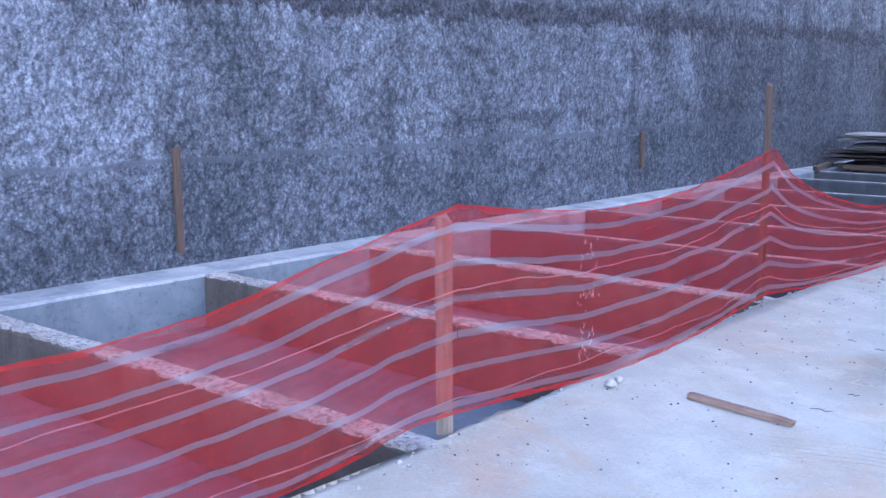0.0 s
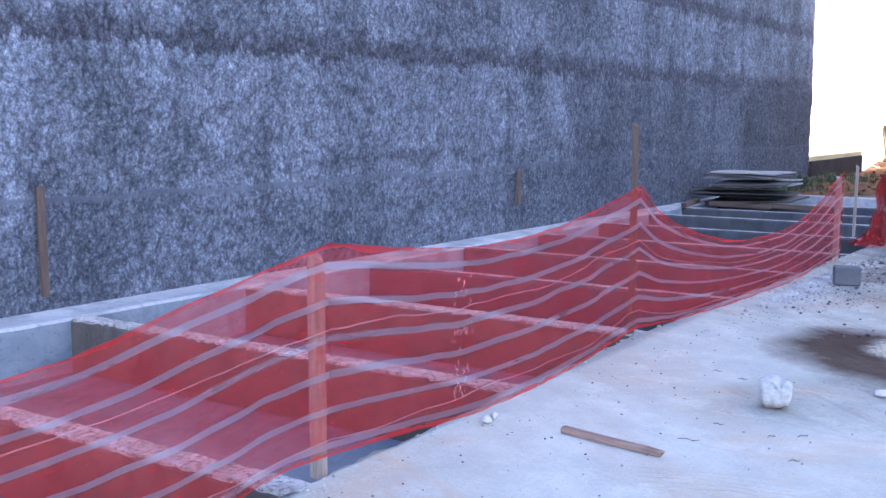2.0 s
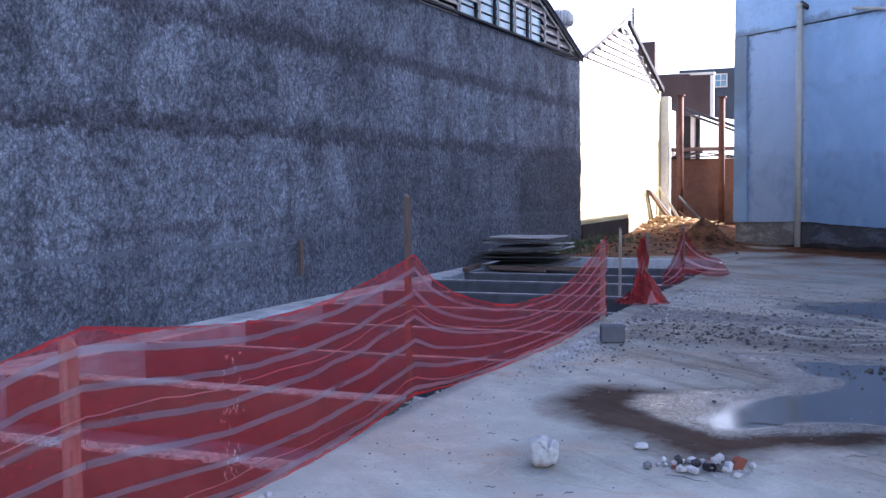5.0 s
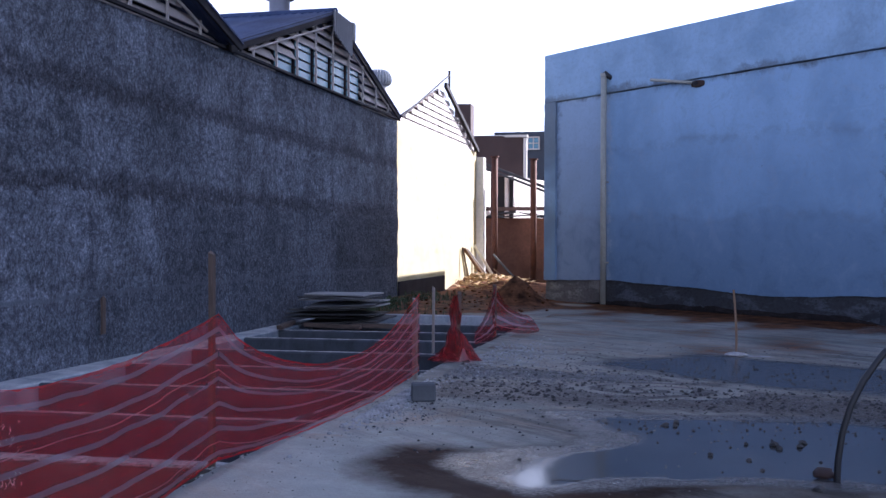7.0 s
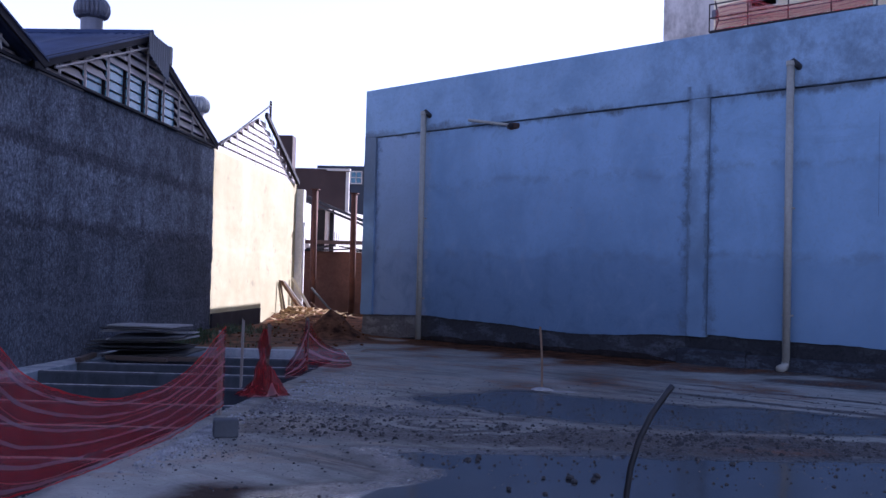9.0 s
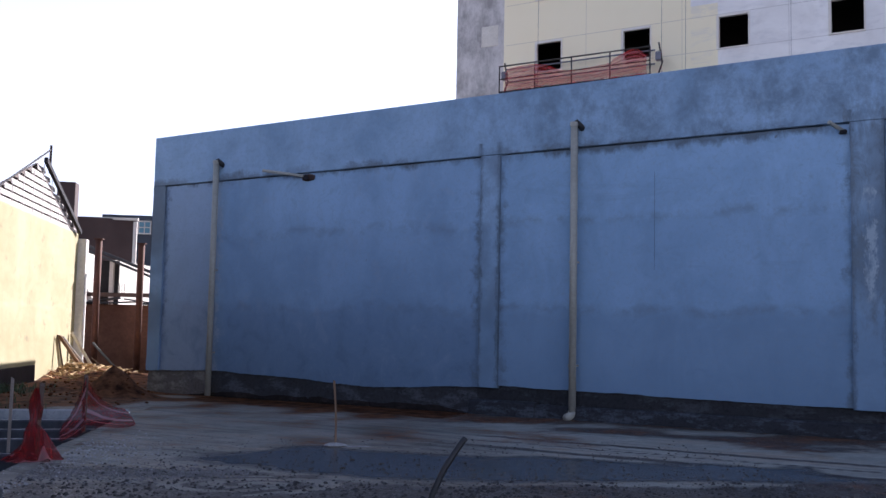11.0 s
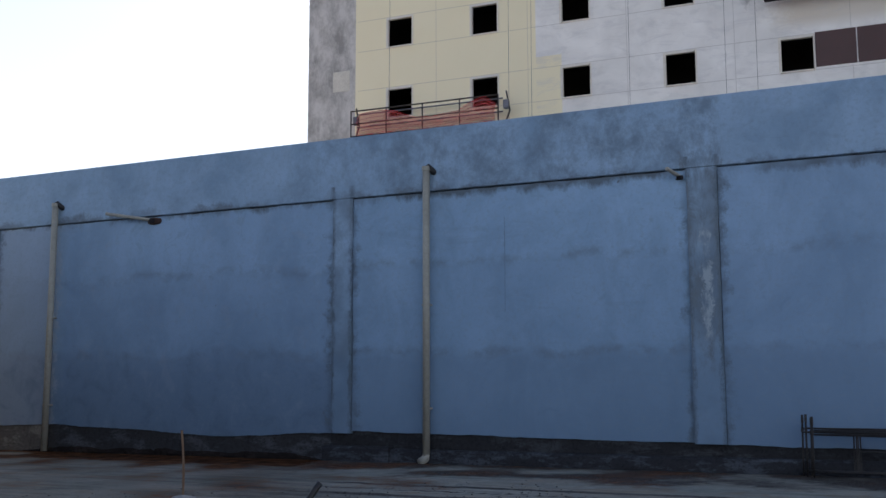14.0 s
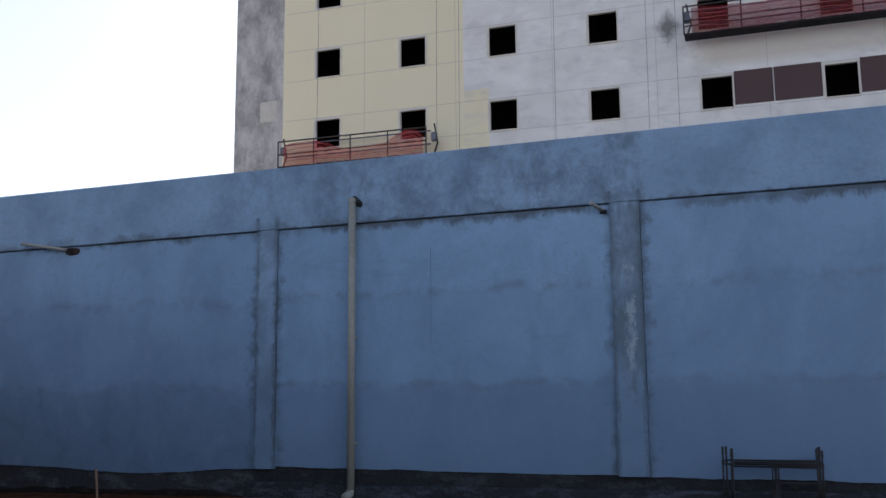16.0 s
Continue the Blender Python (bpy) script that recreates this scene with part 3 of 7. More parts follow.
CRUST = crumbly()
PIT = simple("pit_concrete", (0.15, 0.165, 0.185), 0.85, 0, 0.45, 7, 0.4)
def splashed(name, dark, pale):
    """Dark damp masonry with pale cement splashes and drips."""
    m = Mat(name, 0.9)
    v = m.local()
    splash = m.noise(2.4, 7, 0.75, v, (0.6, 1, 1.6), 0.2)
    fine = m.noise(18, 4, 0.7, v)
    c = m.mix(m.ramp(splash, (0.50, 0.0), (0.60, 0.85)), dark, pale)
    c = m.mix(m.ramp(fine, (0.34, 0.6), (0.5, 0.0)), c, [x * 0.5 for x in dark])
    m.colour(c).bump(m.mix(0.4, splash, fine), 0.8, 0.02)
    m.b.inputs["Specular IOR Level"].default_value = 0.1
    return m.m


FOOTING = splashed("cement_footing", (0.05, 0.051, 0.056), (0.105, 0.11, 0.125))
ENDSTONE = splashed("rough_end_stone", (0.13, 0.12, 0.115), (0.25, 0.235, 0.22))
PLINTH = splashed("damp_plinth", (0.037, 0.038, 0.042), (0.068, 0.072, 0.08))
WETSOIL = splashed("wet_soil_bank", (0.021, 0.017, 0.016), (0.044, 0.035, 0.031))
LEDGE = splashed("cement_ledge", (0.038, 0.04, 0.046), (0.09, 0.10, 0.12))
LATH = wood("split_lath", (0.15, 0.092, 0.065), (0.36, 0.25, 0.19), (0.5, 6, 6))
OCHRE = simple("dried_clay", (0.46, 0.395, 0.30), 0.95, 0, 0.3, 10, 0.5)
GREYWOOD = wood("weathered_wood", (0.06, 0.042, 0.032), (0.15, 0.105, 0.08))
POSTWOOD = wood("grey_sawn_post", (0.20, 0.16, 0.135), (0.38, 0.325, 0.28))
PINE = wood("raw_pine", (0.14, 0.082, 0.05), (0.28, 0.18, 0.11))
DARKPLY = wood("old_plywood", (0.032, 0.031, 0.03), (0.085, 0.082, 0.08))
PALEPLY = wood("pale_plywood", (0.22, 0.215, 0.21), (0.36, 0.355, 0.35))
PVC = simple("beige_pipe", (0.37, 0.36, 0.31), 0.45, 0, 0.12, 4, 0.1)
BLACK = simple("black_plastic", (0.018, 0.018, 0.02), 0.5, 0, 0.3, 10, 0.2)
RUST = simple("rusty_steel", (0.11, 0.042, 0.022), 0.85, 0.2, 0.45, 10, 0.5)
STEEL = simple("scaffold_steel", (0.05, 0.046, 0.046), 0.55, 0.5, 0.5, 14, 0.3)
BRIGHTGALV = simple("bright_galvanised", (0.5, 0.49, 0.47), 0.4, 0.6, 0.2, 6, 0.15)
GALV = simple("galvanised_steel", (0.16, 0.165, 0.20), 0.5, 0.5, 0.25, 6, 0.15)
ROOF = matte(corrugated("blue_grey_roofing", (0.06, 0.082, 0.165), rough=0.7), 0.3)
SHADOW_STRIP = matte(simple("shadow_strip_dark", (0.05, 0.044, 0.044), 1.0, 0, 0.3, 5, 0.4), 0.02)
SHEET = corrugated("weathered_sheet", (0.20, 0.20, 0.215))
LOUVRE = simple("louvre_slat", (0.44, 0.40, 0.37), 0.75, 0, 0.25, 5, 0.2)
TRIM = matte(simple("dark_trim", (0.03, 0.028, 0.032), 0.8, 0, 0.3, 6, 0.2), 0.15)
WHITEST = simple("white_lump", (0.55, 0.54, 0.52), 0.85, 0, 0.25, 14, 0.6)
STONE = simple("dark_pebble", (0.058, 0.055, 0.053), 0.9, 0, 0.45, 20, 0.6)
BLOCKGREY = simple("block_concrete", (0.095, 0.10, 0.108), 0.9, 0, 0.3, 8, 0.6)
PALEGRIT = simple("pale_gravel", (0.36, 0.36, 0.35), 0.9, 0, 0.45, 20, 0.6)
GRAVEL = simple("grey_gravel", (0.20, 0.195, 0.19), 0.9, 0, 0.45, 20, 0.6)
BROWNSTONE = simple("brown_stone", (0.055, 0.032, 0.026), 0.85, 0, 0.35, 14, 0.5)
BRICKRED = simple("broken_brick", (0.24, 0.075, 0.045), 0.85, 0, 0.35, 14, 0.5)
BROWNWALL = matte(simple("brown_wall", (0.155, 0.075, 0.046), 0.9, 0, 0.45, 2.5, 0.4), 0.05)
FARWALL = simple("far_wall", (0.07, 0.046, 0.041), 0.9, 0, 0.35, 1.5, 0.2)
FARBLUE = simple("far_blue_wall", (0.05, 0.062, 0.08), 0.8, 0, 0.2, 1.5, 0.1)
LIMEWALL = simple("limewashed_wall", (0.68, 0.65, 0.58), 0.9, 0, 0.15, 3, 0.3)
BROWNPANEL = simple("brown_panel", (0.085, 0.045, 0.045), 0.6, 0, 0.12, 2, 0.1)
WFRAME = simple("beige_frame", (0.78, 0.74, 0.66), 0.5, 0, 0.1, 6, 0.1)
# near-black colour that stands in for the darkness of enclosed spaces
INSIDE_SHADE = simple("painted_dark_interior", (0.02, 0.02, 0.02), 0.9, 0, 0.2, 3, 0.1)
GLASS = Mat("window_glass", 0.25)
GLASS.colour((0.09, 0.23, 0.31))
GLASS.b.inputs["Specular IOR Level"].default_value = 0.5
GLASS.bump(GLASS.noise(2.0, 2, 0.5), 0.05, 0.01)
GLASS = GLASS.m


# ---------------------------------------------------------------- mesh helpers
def thing(name, label="", category="", group="", kind="", m=None):
    ob = new(name)
    ob.empty_display_size = 0.2
    if m is not None:
        ob.matrix_world = m
    return tagged(ob, label, category, group, kind)


def mesh_of(name, bm, material, smooth=False):
    bmesh.ops.recalc_face_normals(bm, faces=bm.faces)
    me = bpy.data.meshes.new(name)
    bm.to_mesh(me)
    bm.free()
    me.materials.append(material)
    if smooth:
        me.polygons.foreach_set("use_smooth", [True] * len(me.polygons))
    return me


def part(name, bm, material, parent, label="", smooth=False):
    ob = new(name, mesh_of(name, bm, material, smooth))
    ob.parent = parent
    if label:
        ob["label"] = label
    return ob


def single(name, bm, material, label="", category="", group="", kind="", m=None, smooth=False):
    ob = new(name, mesh_of(name, bm, material, smooth))
    if m is not None:
        ob.matrix_world = m
    return tagged(ob, label, category, group, kind)


def box(bm, c, s, m=None, bevel=0.0):
    """A box of size s round c, moved by m, with bevelled edges."""
    made = bmesh.ops.create_cube(bm, size=1.0)["verts"]
    for v in made:
        v.co = Vector((v.co.x * s[0], v.co.y * s[1], v.co.z * s[2])) + Vector(c)
    if bevel:
        edges = list({e for v in made for e in v.link_edges})
        made = bmesh.ops.bevel(bm, geom=edges, offset=bevel, segments=1, affect="EDGES")["verts"]
    if m is not None:
        for v in made:
            v.co = m @ v.co
    return bm


def boxed(c, s, m=None, bevel=0.0):
    return box(bmesh.new(), c, s, m, bevel)


def tube(bm, points, radii, sides=10, cap=True):
    """A round bar along points."""
    points = [Vector(p) for p in points]
    if not hasattr(radii, "__len__"):
        radii = [radii] * len(points)
    rings = []
    for i, p in enumerate(points):
        d = (points[min(i + 1, len(points) - 1)] - points[max(i - 1, 0)]).normalized()
        a = d.orthogonal().normalized() if i == 0 else (rings[-1][1] - d * rings[-1][1].dot(d)).normalized()
        b = d.cross(a)
        ring = [bm.verts.new(p + (a * math.cos(2 * math.pi * k / sides) + b * math.sin(2 * math.pi * k / sides)) * radii[i]) for k in range(sides)]
        rings.append((ring, a))
    for (r0, _), (r1, _) in zip(rings, rings[1:]):
        for k in range(sides):
            bm.faces.new((r0[k], r0[(k + 1) % sides], r1[(k + 1) % sides], r1[k]))
    if cap:
        bm.faces.new(rings[0][0][::-1])
        bm.faces.new(rings[-1][0])
    return bm


def plank(length, width, thick, seed=0, bend=0.0):
    """A rough board along z from its foot at the origin, with ragged ends and uneven edges."""
    rnd = random.Random(seed)
    bm = bmesh.new()
    rings = []
    steps = max(3, int(length / 0.15))
    for i in range(steps + 1):
        f = i / steps
        dx = bend * math.sin(math.pi * f)
        w = width * (1 + rnd.uniform(-0.06, 0.06))
        zz = [length * f + (rnd.uniform(-0.03, 0.03) if i in (0, steps) else 0) for _ in range(4)]
        rings.append([bm.verts.new((sx * w / 2 + dx, sy * thick / 2 * (1 + rnd.uniform(-0.08, 0.08)), max(0.0, zz[k]))) for k, (sx, sy) in enumerate(((-1, -1), (1, -1), (1, 1), (-1, 1)))])
    for r0, r1 in zip(rings, rings[1:]):
        for k in range(4):
            bm.faces.new((r0[k], r0[(k + 1) % 4], r1[(k + 1) % 4], r1[k]))
    bm.faces.new(rings[0][::-1])
    bm.faces.new(rings[-1])
    return bm


def lump(radius, seed, squash=(1, 1, 1), rough=0.35, sub=2, bm=None, at=(0, 0, 0)):
    """An uneven stone that stands on z = 0 of its own place."""
    bm = bm or bmesh.new()
    made = bmesh.ops.create_icosphere(bm, subdivisions=sub, radius=1.0)["verts"]
    off = Vector((seed * 7.13, seed * 3.7, seed * 1.9))
    for v in made:
        d = 1 + rough * noise.noise(v.co * 1.3 + off) + 0.4 * rough * noise.noise(v.co * 3.1 + off)
        v.co = Vector((v.co.x * squash[0], v.co.y * squash[1], v.co.z * squash[2])) * d * radius
    low = min(v.co.z for v in made)
    flat = low + 0.12 * radius
    for v in made:
        v.co.z = max(v.co.z, flat) - flat
        v.co += Vector(at)
    return bm


# ---------------------------------------------------------------- places
WX = -7.02                               # face of the roughcast wall, which runs along y
A_R = radians(50.97)                     # heading of the tall wall's normal
C_R = 17.563
N_R = Vector((math.cos(A_R), math.sin(A_R), 0))
T_R = Vector((math.sin(A_R), -math.cos(A_R), 0))


def along_wall(back=0.0):
    """The tall wall's own axes: x along it, y into it, z up."""
    m = Matrix.Identity(4)
    for i in range(3):
        m[i][0], m[i][1] = T_R[i], N_R[i]
        m[i][3] = N_R[i] * (C_R + back)
    return m


M_R = along_wall()
M_B = along_wall(20.0)
PIT_Y0, PIT_Y1 = -3.0, 19.4


def pit_edge(y):
    return -2.74 - 0.045 * (min(max(y, 2.0), 6.2) - 2.8) + (0.02 * (y - 6.2) if y > 6.2 else 0.0)


def inside(poly, x, y):
    """How far (x, y) lies inside a polygon, in metres; negative outside."""
    best, odd = 1e9, False
    for (x0, y0), (x1, y1) in zip(poly, poly[1:] + poly[:1]):
        dx, dy = x1 - x0, y1 - y0
        f = max(0.0, min(1.0, ((x - x0) * dx + (y - y0) * dy) / (dx * dx + dy * dy)))
        best = min(best, math.hypot(x - x0 - f * dx, y - y0 - f * dy))
        if (y0 > y) != (y1 > y) and x < x0 + (y - y0) * dx / dy:
            odd = not odd
    return best if odd else -best


POOL_NEAR = [(-1.75, 6.75), (-1.6, 7.3), (-1.0, 7.5), (-0.55, 8.0), (-1.2, 9.1), (0.3, 9.3), (4.2, 9.6), (6.5, 9.2), (5.0, 6.6), (2.0, 6.7), (0.45, 6.6),
             (-0.28, 6.2), (-0.8, 5.9), (-1.4, 6.3)]
POOL_FAR = [(-1.0, 12.6), (-0.8, 13.5), (0.8, 13.9), (2.1, 13.2), (4.1, 12.5), (6.5, 11.9), (6.6, 10.6), (2.0, 10.8), (0.6, 11.2), (-0.2, 11.9)]
TRACK_1 = [(-2.3, 9.7), (-2.2, 10.6), (0.6, 10.9), (1.6, 10.4), (6.8, 10.5), (7.0, 9.7), (0.5, 9.4)]
TRACK_2 = [(-2.5, 11.4), (-2.4, 12.1), (-0.4, 11.5), (0.6, 11.1), (0.4, 10.8), (-1.2, 11.2)]
SOIL_FAR = [(-7.1, 17.6), (-5.4, 19.7), (-3.2, 20.4), (-2.6, 23.5), (-3.4, 25.2), (-1.0, 40.0), (-9.0, 48.0), (-7.2, 30.0)]
CLAY = [(-1.78, 4.88), (-1.2, 4.86), (-0.6, 4.95), (-0.2, 5.3), (-0.5, 5.9), (-1.3, 6.1), (-1.75, 5.6)]
MOUNDS = ((-6.4, 24.5, 0.12, 1.1), (-5.3, 24.7, 0.13, 0.9), (-4.4, 25.1, 0.22, 0.8), (-3.75, 23.5, 0.60, 0.5), (-6.5, 32.4, 0.32, 1.7), (-5.6, 22.4, 0.12, 1.2),
          (-4.3, 21.4, 0.10, 0.9), (-4.9, 27.2, 0.2, 1.0))


def ground_state(x, y):
    """Height, wetness, mud and soil of the ground at a place."""
    n1 = noise.noise(Vector((x * 0.9, y * 0.9, 0)))
    n2 = noise.noise(Vector((x * 3.1, y * 3.1, 4.0)))
    n3 = noise.noise(Vector((x * 1.9, y * 1.9, 9.0)))
    wob = 0.22 * n1 + 0.10 * n2
    d = N_R.x * x + N_R.y * y - C_R
    near = inside(POOL_NEAR, x, y) + 0.16 * n3 + 0.10 * n2
    far = inside(POOL_FAR, x, y) + wob * 1.5 + 0.12 * n3
    side = max(0.0, min(1.0, 0.2 + 0.9 * (6.9 - y) + 0.9 * (-0.9 - x)), min(0.55, 0.15 + 1.1 * (6.75 - y)))
    deep = max(0.0, min(1.0, (near - 0.3) / 0.15)) * max(0.0, min(1.0, (x + 0.95 + 0.3 * n3) / 0.35))
    wet = max(0.0, min(0.75, 0.5 + 2.2 * (near - 0.26 * side)) + 0.25 * deep, min(0.86, 0.5 + 1.6 * far))
    soaked = max(0.0, min(1.0, 0.9 + near / (0.12 + 0.42 * side))) * min(1.0, 0.12 + 1.3 * side)
    mud = max(0.0, min(1.0, 0.6 + 1.6 * (inside(TRACK_1, x, y) + wob)), min(1.0, 0.6 + 1.6 * (inside(TRACK_2, x, y) + wob)))
    swirl = math.hypot((x + 0.2 + 0.25 * n1) / 0.8, (y - 10.6 + 0.2 * n1) / 0.55)
    mud *= 1.0 if swirl > 1.15 else 0.4 + 0.7 * math.sin(12.0 * swirl + 3.0 * n1 + 2.0 * math.atan2(y - 10.6, x + 0.2))
    wet *= 1.0 - 0.45 * min(1.0, mud)
    soaked *= 1.0 - 0.6 * min(1.0, mud)
    soil = max(0.0, min(1.0, 0.5 + 0.8 * (inside(SOIL_FAR, x, y) + 2 * wob)))
    if d < 0.1 and -19.0 < x * T_R.x + y * T_R.y < 4.0:
        strip = 1.0 - (-d) / (1.3 if x < 3.6 else 0.35) + 0.6 * n1
        soil = max(soil, min(0.95, strip * (0.9 if x < 3.6 else 0.4)))
    if 14.0 < y < 24 and x > -2.6:
        soil = max(soil, 0.36 + 0.35 * n1)
    if y < 15 and x > 1.5:
        soil = max(soil, 0.26 + 0.35 * n1)
    u = T_R.x * x + T_R.y * y
    film = max(0.0, min(1.0, (y - 4.9 + 1.3 * (x + 1.0) + 1.5 * n1) / 4.5))
    film *= 1.0 - max(0.0, min(0.38, 0.4 * (1.9 - x))) * max(0.0, min(1.0, (y - 8.6) / 1.0))
    film *= 1.0 - 0.6 * max(0.0, min(1.0, (x - 1.5) / 2.0))
    film = max(film, max(0.0, min(0.3, 0.15 + 1.2 * inside(CLAY, x, y) + 0.3 * n1)))
    # mud thickened near the tall wall, painting in the shade at its foot
    if d > -3.4 and u > -9.6:
        mud = max(mud, min(1.0, 0.6 + 0.6 * n1) * min(1.0, (d + 3.4) / 1.6))
    if d > -6 and d < 0.2 and u > -9.0:
        for at, wide in ((-4.85, 0.16), (-3.6, 0.13), (-4.2, 0.07)):
            mud = max(mud, 0.85 * math.exp(-((d - at + 0.12 * n1) / wide) ** 2) * min(1.0, (u + 9.0) / 2.0))
    if -2.6 < d < 0.2 and -17.0 < u < -7.5:
        soil = max(soil, min(0.7, 0.62 - 0.28 * abs(d + 1.3) + 0.5 * n1))
    if -1.2 + 0.6 * n1 < d < 0.2 and -16.3 < u < -9.4:
        soaked, soil = max(soaked, 0.3 + 0.4 * n2), max(soil, 0.8)
    z = 0.006 * n1 + 0.02 * min(1.0, mud) * (0.5 + n2)
    if y > 19.5:
        z += sum(h * math.exp(-((x - mx) ** 2 + (y - my) ** 2) / (r * r)) * (1 + 0.45 * n2 + 0.3 * n3) for mx, my, h, r in MOUNDS)
    return z, wet, mud, soil, film, soaked


def steps(*runs):
    out = []
    for a, b, s in runs:
        n = max(1, round((b - a) / s))
        out += [a + (b - a) * i / n for i in range(n)]
    return out + [runs[-1][1]]


def build_ground():
    xs = steps((-900, -60, 120), (-60, -12, 6), (-12, -7.3, 1.0), (-7.3, -2.8, 0.25), (-2.8, 4.4, 0.06), (4.4, 9, 0.15), (9, 16, 0.5), (16, 60, 6), (60, 900, 120))
    ys = steps((-900, -60, 120), (-60, -3, 4), (-3, 2, 0.15), (2, 14.2, 0.06), (14.2, 20.0, 0.12), (20, 36, 0.2), (36, 60, 3), (60, 900, 120))
    ie = min(range(len(xs)), key=lambda i: abs(xs[i] + 2.8))
    il = min(range(len(xs)), key=lambda i: abs(xs[i] + 7.3))
    j0 = min(range(len(ys)), key=lambda j: abs(ys[j] - PIT_Y0))
    j1 = min(range(len(ys)), key=lambda j: abs(ys[j] - PIT_Y1))
    nx, verts, faces, wet, mud, soil, film, soaked = len(xs), [], [], [], [], [], [], []
    for j, y in enumerate(ys):
        for i, x in enumerate(xs):
            if i == ie and j0 <= j <= j1:
                x = pit_edge(y) + 0.025 * noise.noise(Vector((0, y * 2.3, 7))) + 0.028 * noise.noise(Vector((0, y * 7.0, 2))) + 0.016 * noise.noise(Vector((0, y * 17.0, 5)))
            s = ground_state(x, y) if -9 < x < 17 and -4 < y < 49 else (0.0, 0.0, 0.0, 0.5, 0.6, 0.0)
            verts.append((x, y, s[0]))
            wet.append(s[1]), mud.append(s[2]), soil.append(s[3]), film.append(s[4]), soaked.append(s[5])
    for j in range(len(ys) - 1):
        for i in range(nx - 1):
            if not (il <= i < ie and j0 <= j < j1):
                a = j * nx + i
                faces.append((a, a + 1, a + 1 + nx, a + nx))
    # broken face of the slab towards the pit
    base = len(verts)
    for j in range(j0, j1 + 1):
        v = verts[j * nx + ie]
        verts.append((v[0] + 0.02, v[1], -0.5))
        wet.append(0.0), mud.append(0.3), soil.append(0.0), film.append(0.8), soaked.append(0.0)
    for j in range(j0, j1):
        a, b = j * nx + ie, base + j - j0
        faces.append((a, a + nx, b + 1, b))
    me = bpy.data.meshes.new("ground")
    me.from_pydata(verts, [], faces)
    for key, vals in (("wet", wet), ("mud", mud), ("soil", soil), ("film", film), ("soaked", soaked)):
        me.attributes.new(key, "FLOAT", "POINT").data.foreach_set("value", vals)
    me.polygons.foreach_set("use_smooth", [True] * len(me.polygons))
    me.materials.append(SLAB)
    me.update()
    tagged(new("ground", me), "pale concrete yard with puddles, tyre mud and red soil", "ground", kind="structure")


build_ground()


# ---------------------------------------------------------------- roughcast wall and warehouse behind it
def build_west_wall(name, label, ys, material, relief):
    zs = steps((-0.5, 0.0, 0.25), (0.0, 4.56, 0.055))
    nz, verts, faces = len(zs), [], []
    for y in ys:
        for z in zs:
            p = Vector((0, y, z))
            lift = relief * (0.02 * noise.noise(p * 0.8) + 0.016 * noise.noise(p * 4.5) + 0.012 * noise.noise(p * 11.0))
            step = 0.02 * relief * (1 if z < 2.1 + 0.12 * noise.noise(Vector((3, y * 0.7, 0))) else 0)
            verts.append((WX + lift + step, y, z))
    for j in range(len(ys) - 1):
        for k in range(nz - 1):
            a = j * nz + k
            faces.append((a, a + nz, a + nz + 1, a + 1))
    n0 = len(verts)
    # back and top
    for y in (ys[0], ys[-1]):
        for z in (zs[0], zs[-1]):
            verts.append((WX - 0.25, y, z))
    faces.append((n0, n0 + 1, n0 + 3, n0 + 2))
    top = [j * nz + nz - 1 for j in range(len(ys))]
    faces.append(top + [n0 + 3, n0 + 1])
    end = [(len(ys) - 1) * nz + k for k in range(nz)]
    faces.append(end + [n0 + 3, n0 + 2])
    faces.append([k for k in range(nz)][::-1] + [n0, n0 + 1])
    me = bpy.data.meshes.new(name)
    me.from_pydata(verts, [], faces)
    me.materials.append(material)
    me.polygons.foreach_set("use_smooth", [len(p.vertices) == 4 for p in me.polygons])
    me.update()
    tagged(new(name, me), label, "wall", kind="structure")


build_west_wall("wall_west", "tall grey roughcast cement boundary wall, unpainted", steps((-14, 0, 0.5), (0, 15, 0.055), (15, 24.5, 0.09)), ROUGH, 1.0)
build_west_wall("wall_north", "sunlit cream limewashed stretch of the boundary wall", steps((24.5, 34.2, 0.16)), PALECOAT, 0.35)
GAB, EAVE, RISE = 9.65, 4.56, 1.52


def rake(y, y0):
    """Height of a gable's edge over the wall's top."""
    f = (y - y0) / GAB
    return EAVE + RISE * (1 - abs(2 * f - 1))


